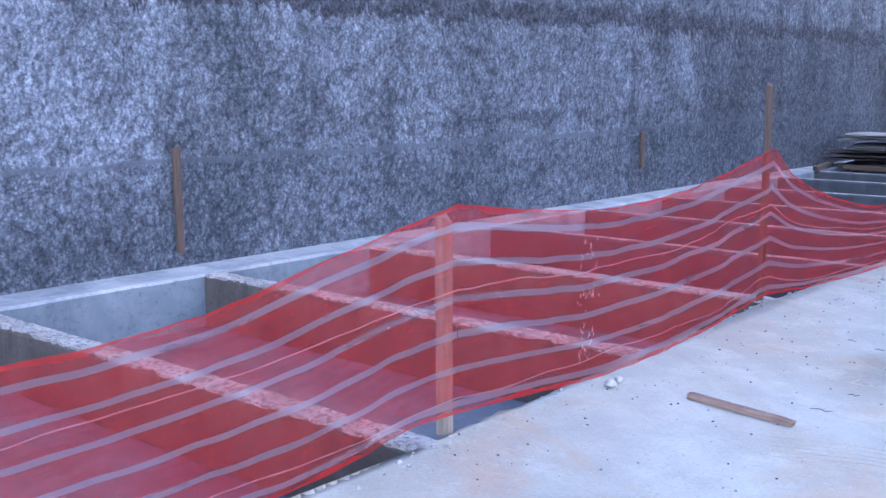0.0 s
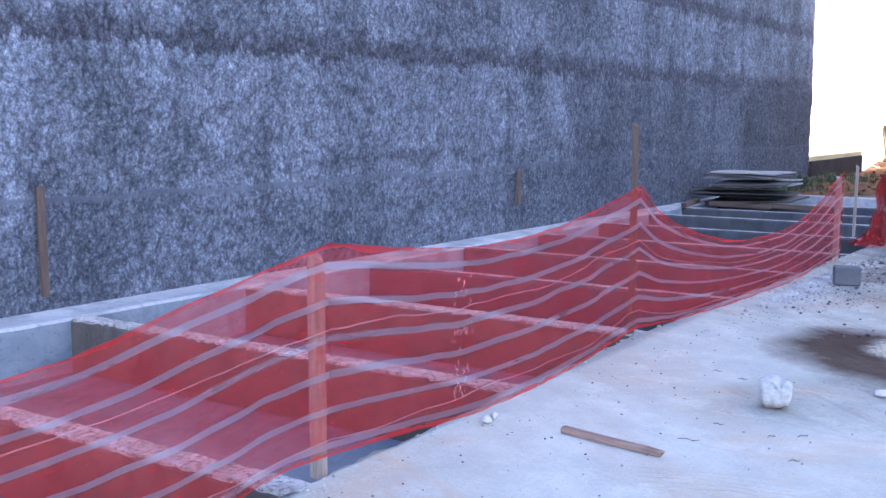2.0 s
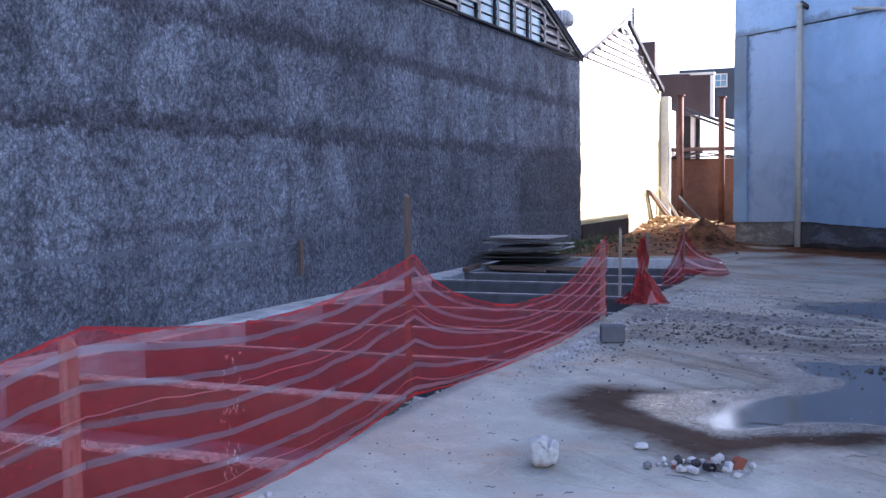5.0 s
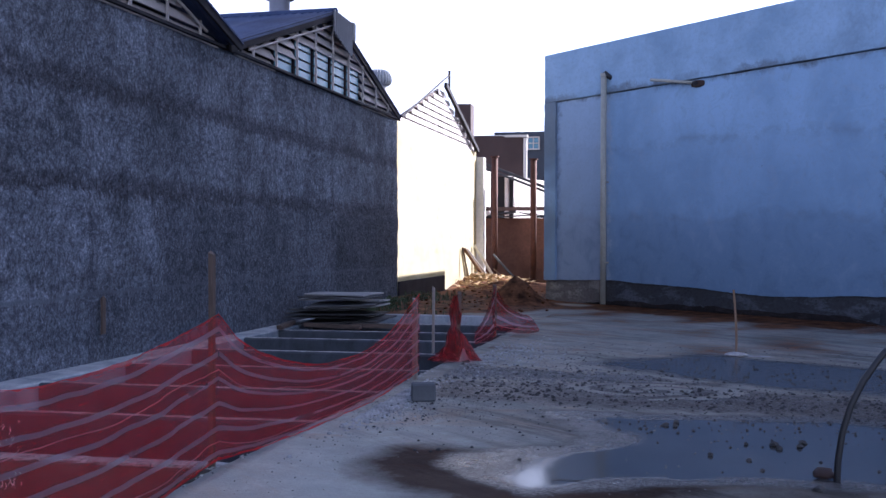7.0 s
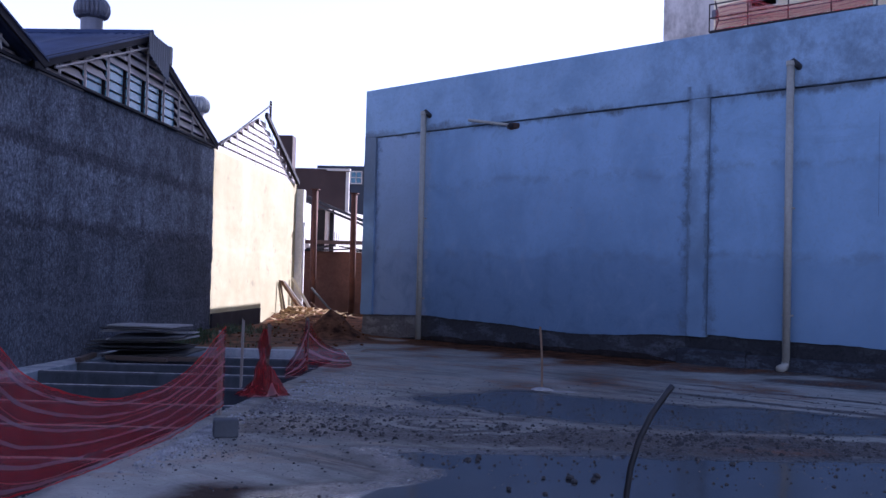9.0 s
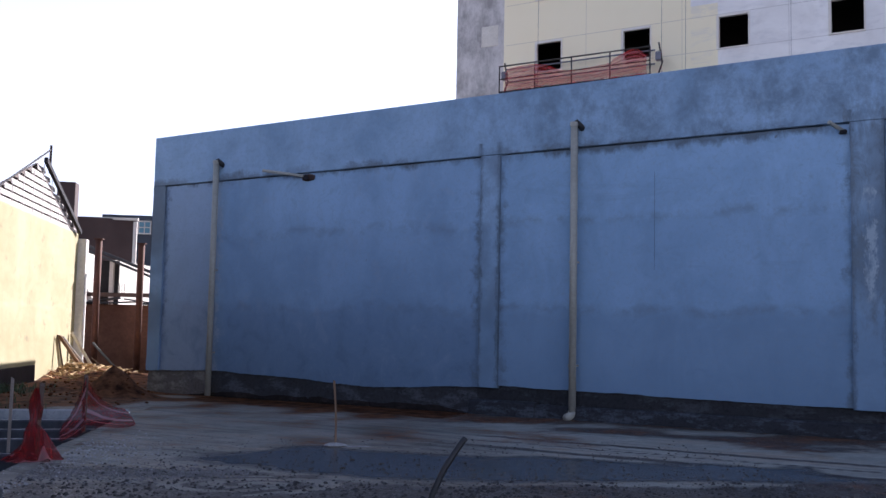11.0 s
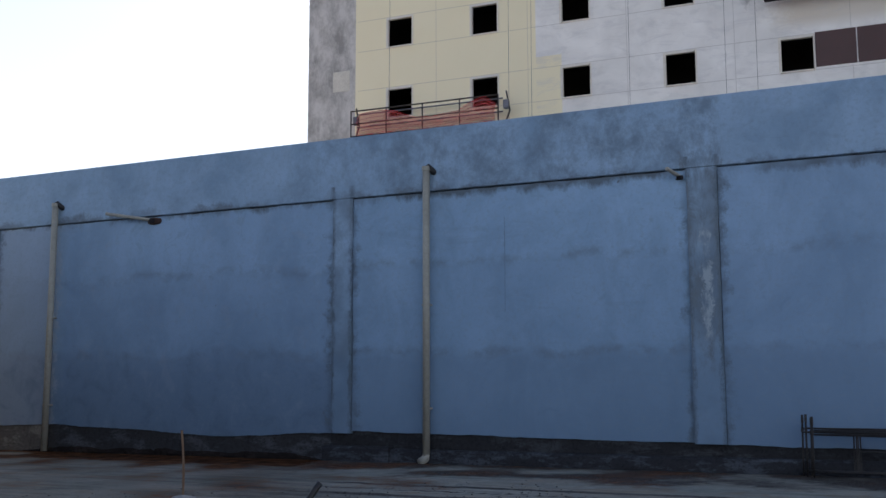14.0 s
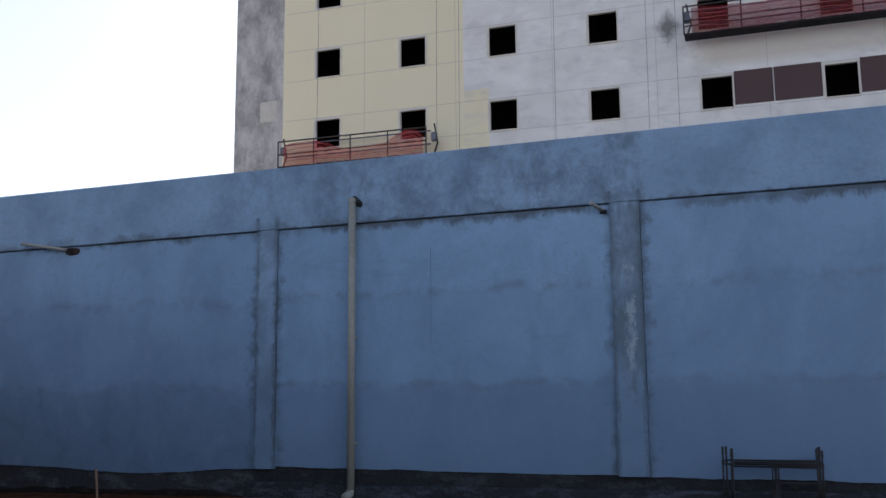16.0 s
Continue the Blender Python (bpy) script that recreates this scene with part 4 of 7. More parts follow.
def gable(y0, panes, name_label, roofed=True):
    """One louvred gable with its roof, over the wall's top from y0 on."""
    g = thing("warehouse_gable", name_label, "gable", "gables along the boundary wall", m=Matrix.Translation((WX, y0, 0)))
    slope = math.atan2(RISE, GAB / 2)
    # dark backing well behind the slats, its colour standing in for shade inside
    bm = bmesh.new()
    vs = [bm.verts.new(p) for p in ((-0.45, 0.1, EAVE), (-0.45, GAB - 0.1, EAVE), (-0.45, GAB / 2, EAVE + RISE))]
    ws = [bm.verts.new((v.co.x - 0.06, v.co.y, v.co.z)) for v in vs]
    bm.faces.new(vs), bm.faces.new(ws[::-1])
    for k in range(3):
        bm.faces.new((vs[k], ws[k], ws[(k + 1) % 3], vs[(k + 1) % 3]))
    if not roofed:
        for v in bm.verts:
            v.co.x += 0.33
    part("backing", bm, INSIDE_SHADE if roofed else GREYWOOD, g)
    # slats, left out where the glazed bays stand
    y_win = (1.92, 6.77)
    z = EAVE + 0.06
    while z < EAVE + RISE - 0.1:
        half = (EAVE + RISE - z) / RISE * GAB / 2 - 0.1
        a, b = GAB / 2 - half, GAB / 2 + half
        runs = [(a, b)]
        if panes and z < EAVE + 0.72:
            left = max(a, y_win[0] + (0.97 if z > EAVE + 0.42 else 0.0))
            runs = [(a, left), (y_win[1], b)]
        for r0, r1 in runs:
            if r1 - r0 > 0.15:
                part("slat", boxed((0, 0, 0), (0.018, r1 - r0, 0.208 if roofed else 0.15), pose(-0.03, (r0 + r1) / 2, z, 0, -32 if roofed else -7, 0), 0.003), LOUVRE, g)
        z += 0.185
    # uprights
    y = 0.95
    while y < GAB - 0.3:
        top = EAVE + RISE * (1 - abs(2 * y / GAB - 1)) - 0.02
        part("upright", boxed((0.045, y, (EAVE + top) / 2), (0.04 if roofed else 0.012, 0.036, top - EAVE), None, 0.004), LOUVRE, g)
        y += 0.97
    if roofed:
        part("sill_rail", boxed((0.03, GAB / 2, EAVE + 0.02), (0.1, GAB - 0.3, 0.05), None, 0.005), TRIM, g)
    if panes:
        for k in range(5):
            y = y_win[0] + (k + 0.5) * 0.97
            h = 0.40 if k == 0 else 0.74
            pane = part("window", boxed((-0.07, y, EAVE + 0.04 + h / 2), (0.04, 0.90, h), None, 0.004), TRIM, g, "dark framed window between the slats")
            rows = 2 if k == 0 else 4
            for r in range(rows):
                hh = h / rows
                part("pane", boxed((-0.03, y - 0.03, EAVE + 0.04 + hh * (r + 0.5)), (0.02, 0.76, hh - 0.035), None, 0.003), GLASS, pane, "pale blue glass pane")
    # roof sheets, corrugated, on both slopes
    for side in ((-1, 1) if roofed else ()):
        bm = bmesh.new()
        x0, x1 = (0.12 if side < 0 or panes else 0.32), -26.0
        ridge_z, eave_z = EAVE + RISE + 0.16, EAVE + 0.12
        nx, grid = 170, []
        xs = [x0 + (x1 - x0) * (i / nx) ** 1.6 for i in range(nx + 1)]
        for i, x in enumerate(xs):
            w = 0.022 * math.sin(2 * math.pi * x / 0.18) if x > -7 else 0.0
            grid.append([bm.verts.new((x, GAB / 2 + side * GAB / 2 * f, ridge_z + (eave_z - ridge_z) * f + w)) for f in (0.0, 0.33, 0.66, 1.0)])
        for r0, r1 in zip(grid, grid[1:]):
            for k in range(3):
                bm.faces.new((r0[k], r0[k + 1], r1[k + 1], r1[k]))
        low = bmesh.ops.extrude_face_region(bm, geom=bm.faces[:])["geom"]
        for e in low:
            if isinstance(e, bmesh.types.BMVert):
                e.co.z -= 0.03
        part("roof_slope", bm, ROOF, g, "dark blue-grey corrugated roofing")
        # barge board under the sheets' end
        L = math.hypot(GAB / 2, ridge_z - eave_z)
        mid = (GAB / 2 + side * GAB / 4, (ridge_z + eave_z) / 2 - 0.1)
        part("barge_board", boxed((0, 0, 0), (0.04, L, 0.16 if panes else 0.17), pose(x0 - 0.04, mid[0], mid[1] + 0.02, -side * math.degrees(math.atan2(ridge_z - eave_z, GAB / 2)), 0, 0), 0.004), TRIM, g)
        # pale rail that closes the slats under the board
        drop = 0.30
        pts = [(0.06, GAB / 2 + side * 0.05, ridge_z - drop), (0.06, GAB / 2 + side * (GAB / 2 - 0.75), eave_z + (ridge_z - eave_z) * 1.5 / GAB - drop + 0.08)]
        part("rake_rail", tube(bmesh.new(), pts, 0.022, 6), LOUVRE, g)
    if panes:
        # loose corrugated sheet that hangs at the ridge's end
        bm, rows = bmesh.new(), []
        for i in range(49):
            f = i / 48
            w = 0.02 * math.sin(2 * math.pi * f * 9)
            y = GAB / 2 - 0.35 + 1.15 * f
            hi, lo = EAVE + RISE + 0.12 - 0.05 * f, EAVE + RISE - 0.32 - 0.36 * f
            rows.append([bm.verts.new((0.20 + w + dx, y, z)) for dx, z in ((0, lo), (0, hi), (-0.012, hi), (-0.012, lo))])
        for r0, r1 in zip(rows, rows[1:]):
            for k in range(4):
                bm.faces.new((r0[k], r1[k], r1[(k + 1) % 4], r0[(k + 1) % 4]))
        bm.faces.new(rows[0]), bm.faces.new(rows[-1][::-1])
        part("loose_sheet", bm, SHEET, g, "loose hanging corrugated sheet")
        part("torn_scrap", boxed((0.2, GAB / 2 + 0.86, EAVE + RISE - 0.1), (0.05, 0.16, 0.4), pose(0, 0, 0), 0.02), PALEPLY, g, "pale torn scrap")
    if not roofed:
        part("rake_rail", tube(bmesh.new(), [(0.05, 0.3, EAVE + 0.12), (0.05, GAB / 2 + 0.7, EAVE + RISE + 0.52)], 0.025, 6), TRIM, g)
        part("rake_post", tube(bmesh.new(), [(0.05, GAB / 2 + 0.62, EAVE + RISE - 0.2), (0.05, GAB / 2 + 0.62, EAVE + RISE + 0.62)], 0.04, 6), GREYWOOD, g)
        part("broken_barge", boxed((0, 0, 0), (0.1, 5.0, 0.15), pose(0.1, GAB / 2 + 2.3, EAVE + RISE / 2 + 0.06, -18.5, 0, 0), 0.01), TRIM, g, "dark broken barge board")
        return g
    part("ridge_cap", tube(bmesh.new(), [(0.13, GAB / 2, EAVE + RISE + 0.15), (-26, GAB / 2, EAVE + RISE + 0.17)], 0.09, 8), ROOF, g)
    part("gutter", boxed((-13.12, 0, EAVE + 0.06), (26.0, 0.34, 0.18), None, 0.02), TRIM, g)
    return g


gable(5.2, False, "brown louvred gable under dark corrugated roofing")
gable(14.85, True, "louvred gable with blue glass panes under corrugated roofing")
gable(24.5, False, "sunlit louvred gable with pale slats and broken barge board", False)


def roof_vent(x, y, z, s, metal):
    """A turbine ventilator: neck and finned bulb."""
    v = thing("roof_ventilator", "galvanised turbine roof ventilator with a ribbed bulb", "ventilator", "ventilators on the roofs", m=pose(x, y, z) @ Matrix.Scale(s, 4))
    part("neck", tube(bmesh.new(), [(0, 0, -0.5), (0, 0, 0.34)], 0.24, 24), metal, v, smooth=False)
    bm = bmesh.new()
    prof = [(0.25, 0.31), (0.33, 0.35), (0.37, 0.43), (0.38, 0.52), (0.365, 0.62), (0.315, 0.71), (0.22, 0.78), (0.09, 0.81)]
    n, rings = 72, []
    for r, h in prof:
        rings.append([bm.verts.new(((r * (1 + 0.05 * (1 if k % 3 else -1))) * math.cos(2 * math.pi * k / n), (r * (1 + 0.05 * (1 if k % 3 else -1))) * math.sin(2 * math.pi * k / n), h)) for k in range(n)])
    for r0, r1 in zip(rings, rings[1:]):
        for k in range(n):
            bm.faces.new((r0[k], r0[(k + 1) % n], r1[(k + 1) % n], r1[k]))
    bm.faces.new(rings[-1])
    part("bulb", bm, metal, v)


roof_vent(-8.3, 20.0, 6.32, 0.92, GALV)
roof_vent(-7.45, 24.3, 5.14, 0.85, BRIGHTGALV)

# dark strip painting the shadow at the foot of the sunlit stretch, a pier at the wall's end;
# an unseen wall, added on the passage's sunny side, keeps the sun off it
# hidden from the camera; added to shade the low ground and wall foot
single("wall_sun_blocker", boxed((-3.2, 30.1, 1.95), (0.2, 9.0, 4.2), None, 0.02), CONC, "unseen plain grey wall added to block the sun beside the passage", "wall", kind="structure")
single("shadow_strip", boxed((WX + 0.045, 26.95, 0.15), (0.06, 4.85, 0.62), None, 0.01), SHADOW_STRIP, "low dark strip standing in for a shadow on the boundary wall", "plinth", kind="structure")
single("end_pier", boxed((WX + 0.05, 34.4, 2.1), (0.42, 0.4, 4.6), None, 0.02), LIMEWALL, "pale rendered pier closing the boundary wall's end", "pier", kind="structure")


def wall_board(y, z0, length, width, lean, seed, label):
    single("wall_plank", plank(length, width, 0.03, seed), GREYWOOD, label, "plank", "planks on the boundary wall",
           m=pose(WX + 0.085, y, z0, lean, 0, 90))


wall_board(4.37, 0.12, 0.84, 0.062, 0, 3, "short weathered board fixed upright on the grey wall")
wall_board(11.28, 0.33, 0.48, 0.07, 0, 5, "short grey board fixed upright low on the wall")


# ---------------------------------------------------------------- foundation pit
single("pit_floor", boxed(((-7.02 - 2.6) / 2, (PIT_Y0 + PIT_Y1) / 2, -0.47), (4.6, PIT_Y1 - PIT_Y0 + 0.1, 0.1)), PIT, "smooth grey concrete floor of the shallow pit", "floor", kind="structure")


def ragged_beam(length, width, depth, seed, wild=1.0):
    """A cast beam along x from the origin, its top at z = 0, with a broken upper edge."""
    bm = bmesh.new()
    n = max(8, int(length / 0.05))
    rings = []
    for i in range(n + 1):
        x = length * i / n
        e = [wild * 0.008 * noise.noise(Vector((x * 5, seed * 3.1 + k * 9, 0))) + wild * 0.008 * noise.noise(Vector((x * 17, seed + k * 5, 3))) for k in range(4)]
        chip = max(0.0, noise.noise(Vector((x * 3.0, seed * 1.7, 5))) - 0.25) * 0.07 * wild
        rings.append([bm.verts.new(p) for p in ((x, -width / 2, -depth), (x, -width / 2 + e[0] * 0.5, -0.02 - chip), (x, -width / 2 + 0.02 + e[1], e[2] * 0.8 - chip * 0.5),
                                               (x, width / 2 - 0.02 + e[3], e[1] * 0.8), (x, width / 2 + e[2] * 0.5, -0.02), (x, width / 2, -depth))])
    for r0, r1 in zip(rings, rings[1:]):
        for k in range(5):
            bm.faces.new((r0[k], r0[k + 1], r1[k + 1], r1[k]))
    bm.faces.new(rings[0]), bm.faces.new(rings[-1][::-1])
    return bm


def top_crust(length, width, seed):
    """The pale crust of mortar left along a beam's top."""
    bm = bmesh.new()
    n = max(8, int(length / 0.035))
    rows = []
    for i in range(n + 1):
        x = length * i / n
        a = width / 2 - 0.006 - 0.02 * abs(noise.noise(Vector((x * 11, seed, 1)))) - 0.05 * max(0.0, noise.noise(Vector((x * 4, seed, 2))) - 0.3)
        b = width / 2 - 0.006 - 0.02 * abs(noise.noise(Vector((x * 11, seed, 8)))) - 0.05 * max(0.0, noise.noise(Vector((x * 4, seed, 6))) - 0.3)
        z = 0.006 + 0.004 * noise.noise(Vector((x * 14, seed, 4)))
        rows.append([bm.verts.new(p) for p in ((x, -a, -0.03), (x, -a, z), (x, 0, z + 0.003 * noise.noise(Vector((x * 30, seed, 2)))), (x, b, z), (x, b, -0.03))])
    for r0, r1 in zip(rows, rows[1:]):
        for k in range(4):
            bm.faces.new((r0[k], r0[k + 1], r1[k + 1], r1[k]))
    bm.faces.new(rows[0]), bm.faces.new(rows[-1][::-1])
    return bm


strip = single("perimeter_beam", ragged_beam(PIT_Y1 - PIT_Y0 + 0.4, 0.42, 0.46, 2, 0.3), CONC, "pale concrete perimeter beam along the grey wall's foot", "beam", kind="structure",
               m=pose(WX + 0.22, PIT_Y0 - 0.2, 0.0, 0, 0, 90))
# upright faces take a darker blue-grey than the beam's top
strip.data.materials.append(BEAM_SIDE)
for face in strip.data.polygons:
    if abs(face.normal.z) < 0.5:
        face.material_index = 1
CROSS = (-0.75, 1.0, 2.86, 4.68, 6.44, 8.15, 9.85, 11.55, 13.25, 14.95, 16.3, 17.9)
for k, y in enumerate(CROSS):
    x1 = pit_edge(y)
    beam = thing("foundation_beam", "grey cast concrete cross beam with a broken pale top", "beam", "cross beams of the pit", m=pose(x1 + 0.02, y, -0.012, 0, 0, 180 + 3.7))
    length = x1 + 6.62
    # beams past y = 8 get a darker blue-grey body
    part("beam_body", ragged_beam(length, 0.17, 0.42, 11 + k), CONC_D if y < 8 else CONC_FAR, beam)
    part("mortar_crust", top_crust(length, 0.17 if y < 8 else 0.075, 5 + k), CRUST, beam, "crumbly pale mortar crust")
single("pit_end_wall", boxed((-4.9, PIT_Y1 + 0.05, -0.22), (4.2, 0.24, 0.5), None, 0.015), CONC, "pale concrete end wall of the shallow pit", "wall", kind="structure")


# ---------------------------------------------------------------- tall rendered wall
def z_top(u):
    return 6.19 + 0.0085 * (u + 18.6)


def z_rev(u):
    return 4.99 + 0.0068 * (u + 18.2)


U0, U1 = -18.6, 14.0
PIERS = [(-18.6, -18.2), (-9.45, -9.03), (-2.61, -2.10), (4.3, 4.75), (11.0, 11.45)]


def prism(bm, u0, u1, y0, y1, za, zb, top0, top1):
    """A block along the wall with a sloping top: za, zb are its lower edge at both ends."""
    vs = [bm.verts.new(p) for p in ((u0, y0, za), (u1, y0, zb), (u1, y1, zb), (u0, y1, za), (u0, y0, top0), (u1, y0, top1), (u1, y1, top1), (u0, y1, top0))]
    for f in ((0, 1, 2, 3), (4, 5, 6, 7), (0, 1, 5, 4), (1, 2, 6, 5), (2, 3, 7, 6), (3, 0, 4, 7)):
        bm.faces.new([vs[k] for k in f])
    return bm


east = thing("wall_east", "tall pale cement-rendered wall with pilasters and parapet band", "wall", kind="structure", m=M_R)
part("wall_core", prism(bmesh.new(), U0 + 0.05, U1, 0.13, 0.4, -0.3, -0.3, z_top(U0) - 0.05, z_top(U1) - 0.05), CONC_D, east)
bm = prism(bmesh.new(), U0, U1, 0.0, 0.42, z_rev(U0), z_rev(U1), z_top(U0), z_top(U1))
bmesh.ops.bevel(bm, geom=bm.edges[:], offset=0.012, segments=1, affect="EDGES")
part("parapet_band", bm, BAND, east, "blotched grey parapet band")


def ragged_panel(u0, u1, low, seed, y0):
    """Render of one bay: an even face with a wavering lower edge and chipped margins."""
    bm = bmesh.new()
    n = int((u1 - u0) / 0.06)
    rows = []
    for i in range(n + 1):
        u = u0 + (u1 - u0) * i / n
        zl = low(u) + 0.02 * noise.noise(Vector((u * 1.7, seed, 0))) + 0.012 * noise.noise(Vector((u * 7, seed, 0)))
        zt = z_rev(u) - 0.007 - 0.012 * max(0, noise.noise(Vector((u * 4, seed, 3)))) - 0.03 * max(0, noise.noise(Vector((u * 1.3, seed, 6))) - 0.2)
        rows.append([bm.verts.new(p) for p in ((u, y0 + 0.09, zl), (u, y0, zl + 0.01), (u, y0, zl + (zt - zl) * 0.33), (u, y0, zl + (zt - zl) * 0.66), (u, y0, zt - 0.01), (u, y0 + 0.09, zt))])
    for r0, r1 in zip(rows, rows[1:]):
        for k in range(5):
            bm.faces.new((r0[k], r0[k + 1], r1[k + 1], r1[k]))
    bm.faces.new(rows[0]), bm.faces.new(rows[-1][::-1])
    return bm


def low_edge(u):
    if u < -9.4:
        return 0.53 - 0.13 * math.exp(-((u + 12.0) / 1.7) ** 2) + 0.05 * math.exp(-((u + 16.5) / 0.8) ** 2)
    return 0.55 - 0.015 * (u + 9)


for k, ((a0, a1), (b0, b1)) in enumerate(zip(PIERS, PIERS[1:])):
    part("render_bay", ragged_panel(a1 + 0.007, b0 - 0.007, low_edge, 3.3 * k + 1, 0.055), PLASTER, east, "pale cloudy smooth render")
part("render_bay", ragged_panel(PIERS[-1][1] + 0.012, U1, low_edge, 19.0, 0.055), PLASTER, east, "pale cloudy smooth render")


def pier(u0, u1, seed):
    bm = bmesh.new()
    n = 70
    rows = []
    for i in range(n + 1):
        low = low_edge(u0)
        z = low + (z_rev(u0) - 0.003 - low) * i / n
        a = 0.008 * noise.noise(Vector((z * 5, seed, 0))) + 0.012 * max(0, noise.noise(Vector((z * 2.2, seed, 4))))
        b = 0.008 * noise.noise(Vector((z * 5, seed, 9))) + 0.012 * max(0, noise.noise(Vector((z * 2.2, seed, 6))))
        rows.append([bm.verts.new(p) for p in ((u0 - a, 0.14, z), (u0 - a, 0.003, z), (u1 + b, 0.003, z), (u1 + b, 0.14, z))])
    for r0, r1 in zip(rows, rows[1:]):
        for k in range(3):
            bm.faces.new((r0[k], r0[k + 1], r1[k + 1], r1[k]))
    bm.faces.new(rows[0]), bm.faces.new(rows[-1][::-1])
    return bm


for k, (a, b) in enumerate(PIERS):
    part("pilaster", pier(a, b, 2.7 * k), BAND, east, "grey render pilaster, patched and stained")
# far end return of the wall
part("end_return", prism(bmesh.new(), U0 + 0.004, U0 + 0.2, 0.02, 0.42, 0.52, 0.52, z_rev(U0) - 0.003, z_rev(U0) - 0.003), BAND, east)


def plinth(u0, u1, y0, top, seed, material, label, rough=1.0):
    bm = bmesh.new()
    n = int((u1 - u0) / 0.08)
    rows = []
    for i in range(n + 1):
        u = u0 + (u1 - u0) * i / n
        e = 0.02 * noise.noise(Vector((u * 2.1, seed, 0))) + 0.012 * noise.noise(Vector((u * 8, seed, 0)))
        e *= rough
        rise = top if rough == 1.0 else top * max(0.08, min(1.0, (u - u0) / 1.2, (u1 - u) / 1.2) * (0.75 + 0.5 * noise.noise(Vector((u * 1.3, seed, 2.0)))))
        rows.append([bm.verts.new(p) for p in ((u, 0.18, rise), (u, y0 + 0.03 + e, rise + e * 0.6), (u, y0 + e, rise - 0.04 + e), (u, y0 - 0.02 + e * 1.5, rise * 0.4), (u, y0 - 0.03 + e, -0.1), (u, 0.18, -0.1))])
    for r0, r1 in zip(rows, rows[1:]):
        for k in range(5):
            bm.faces.new((r0[k], r0[k + 1], r1[k + 1], r1[k]))
    bm.faces.new(rows[0]), bm.faces.new(rows[-1][::-1])
    return part("plinth", bm, material, east, label)


plinth(U0 - 0.01, U0 + 2.0, 0.10, 0.62, 3.0, ENDSTONE, "rough pale rubble plinth at the wall's end")
plinth(U0 + 2.0, -9.5, 0.10, 0.62, 1.0, FOOTING, "grey damp unrendered plinth")
plinth(U0 + 1.2, -9.4, 0.04, 0.15, 11.0, WETSOIL, "dark wet soil banked against the plinth", 3.0)
plinth(-9.5, U1, 0.10, 0.64, 4.0, PLINTH, "dark damp unrendered plinth")
plinth(-9.54, -8.15, -0.16, 0.29, 6.0, LEDGE, "rough cement ledge at the wall's foot")
plinth(-8.15, U1, -0.1, 0.25, 8.0, LEDGE, "rough cement ledge at the wall's foot")


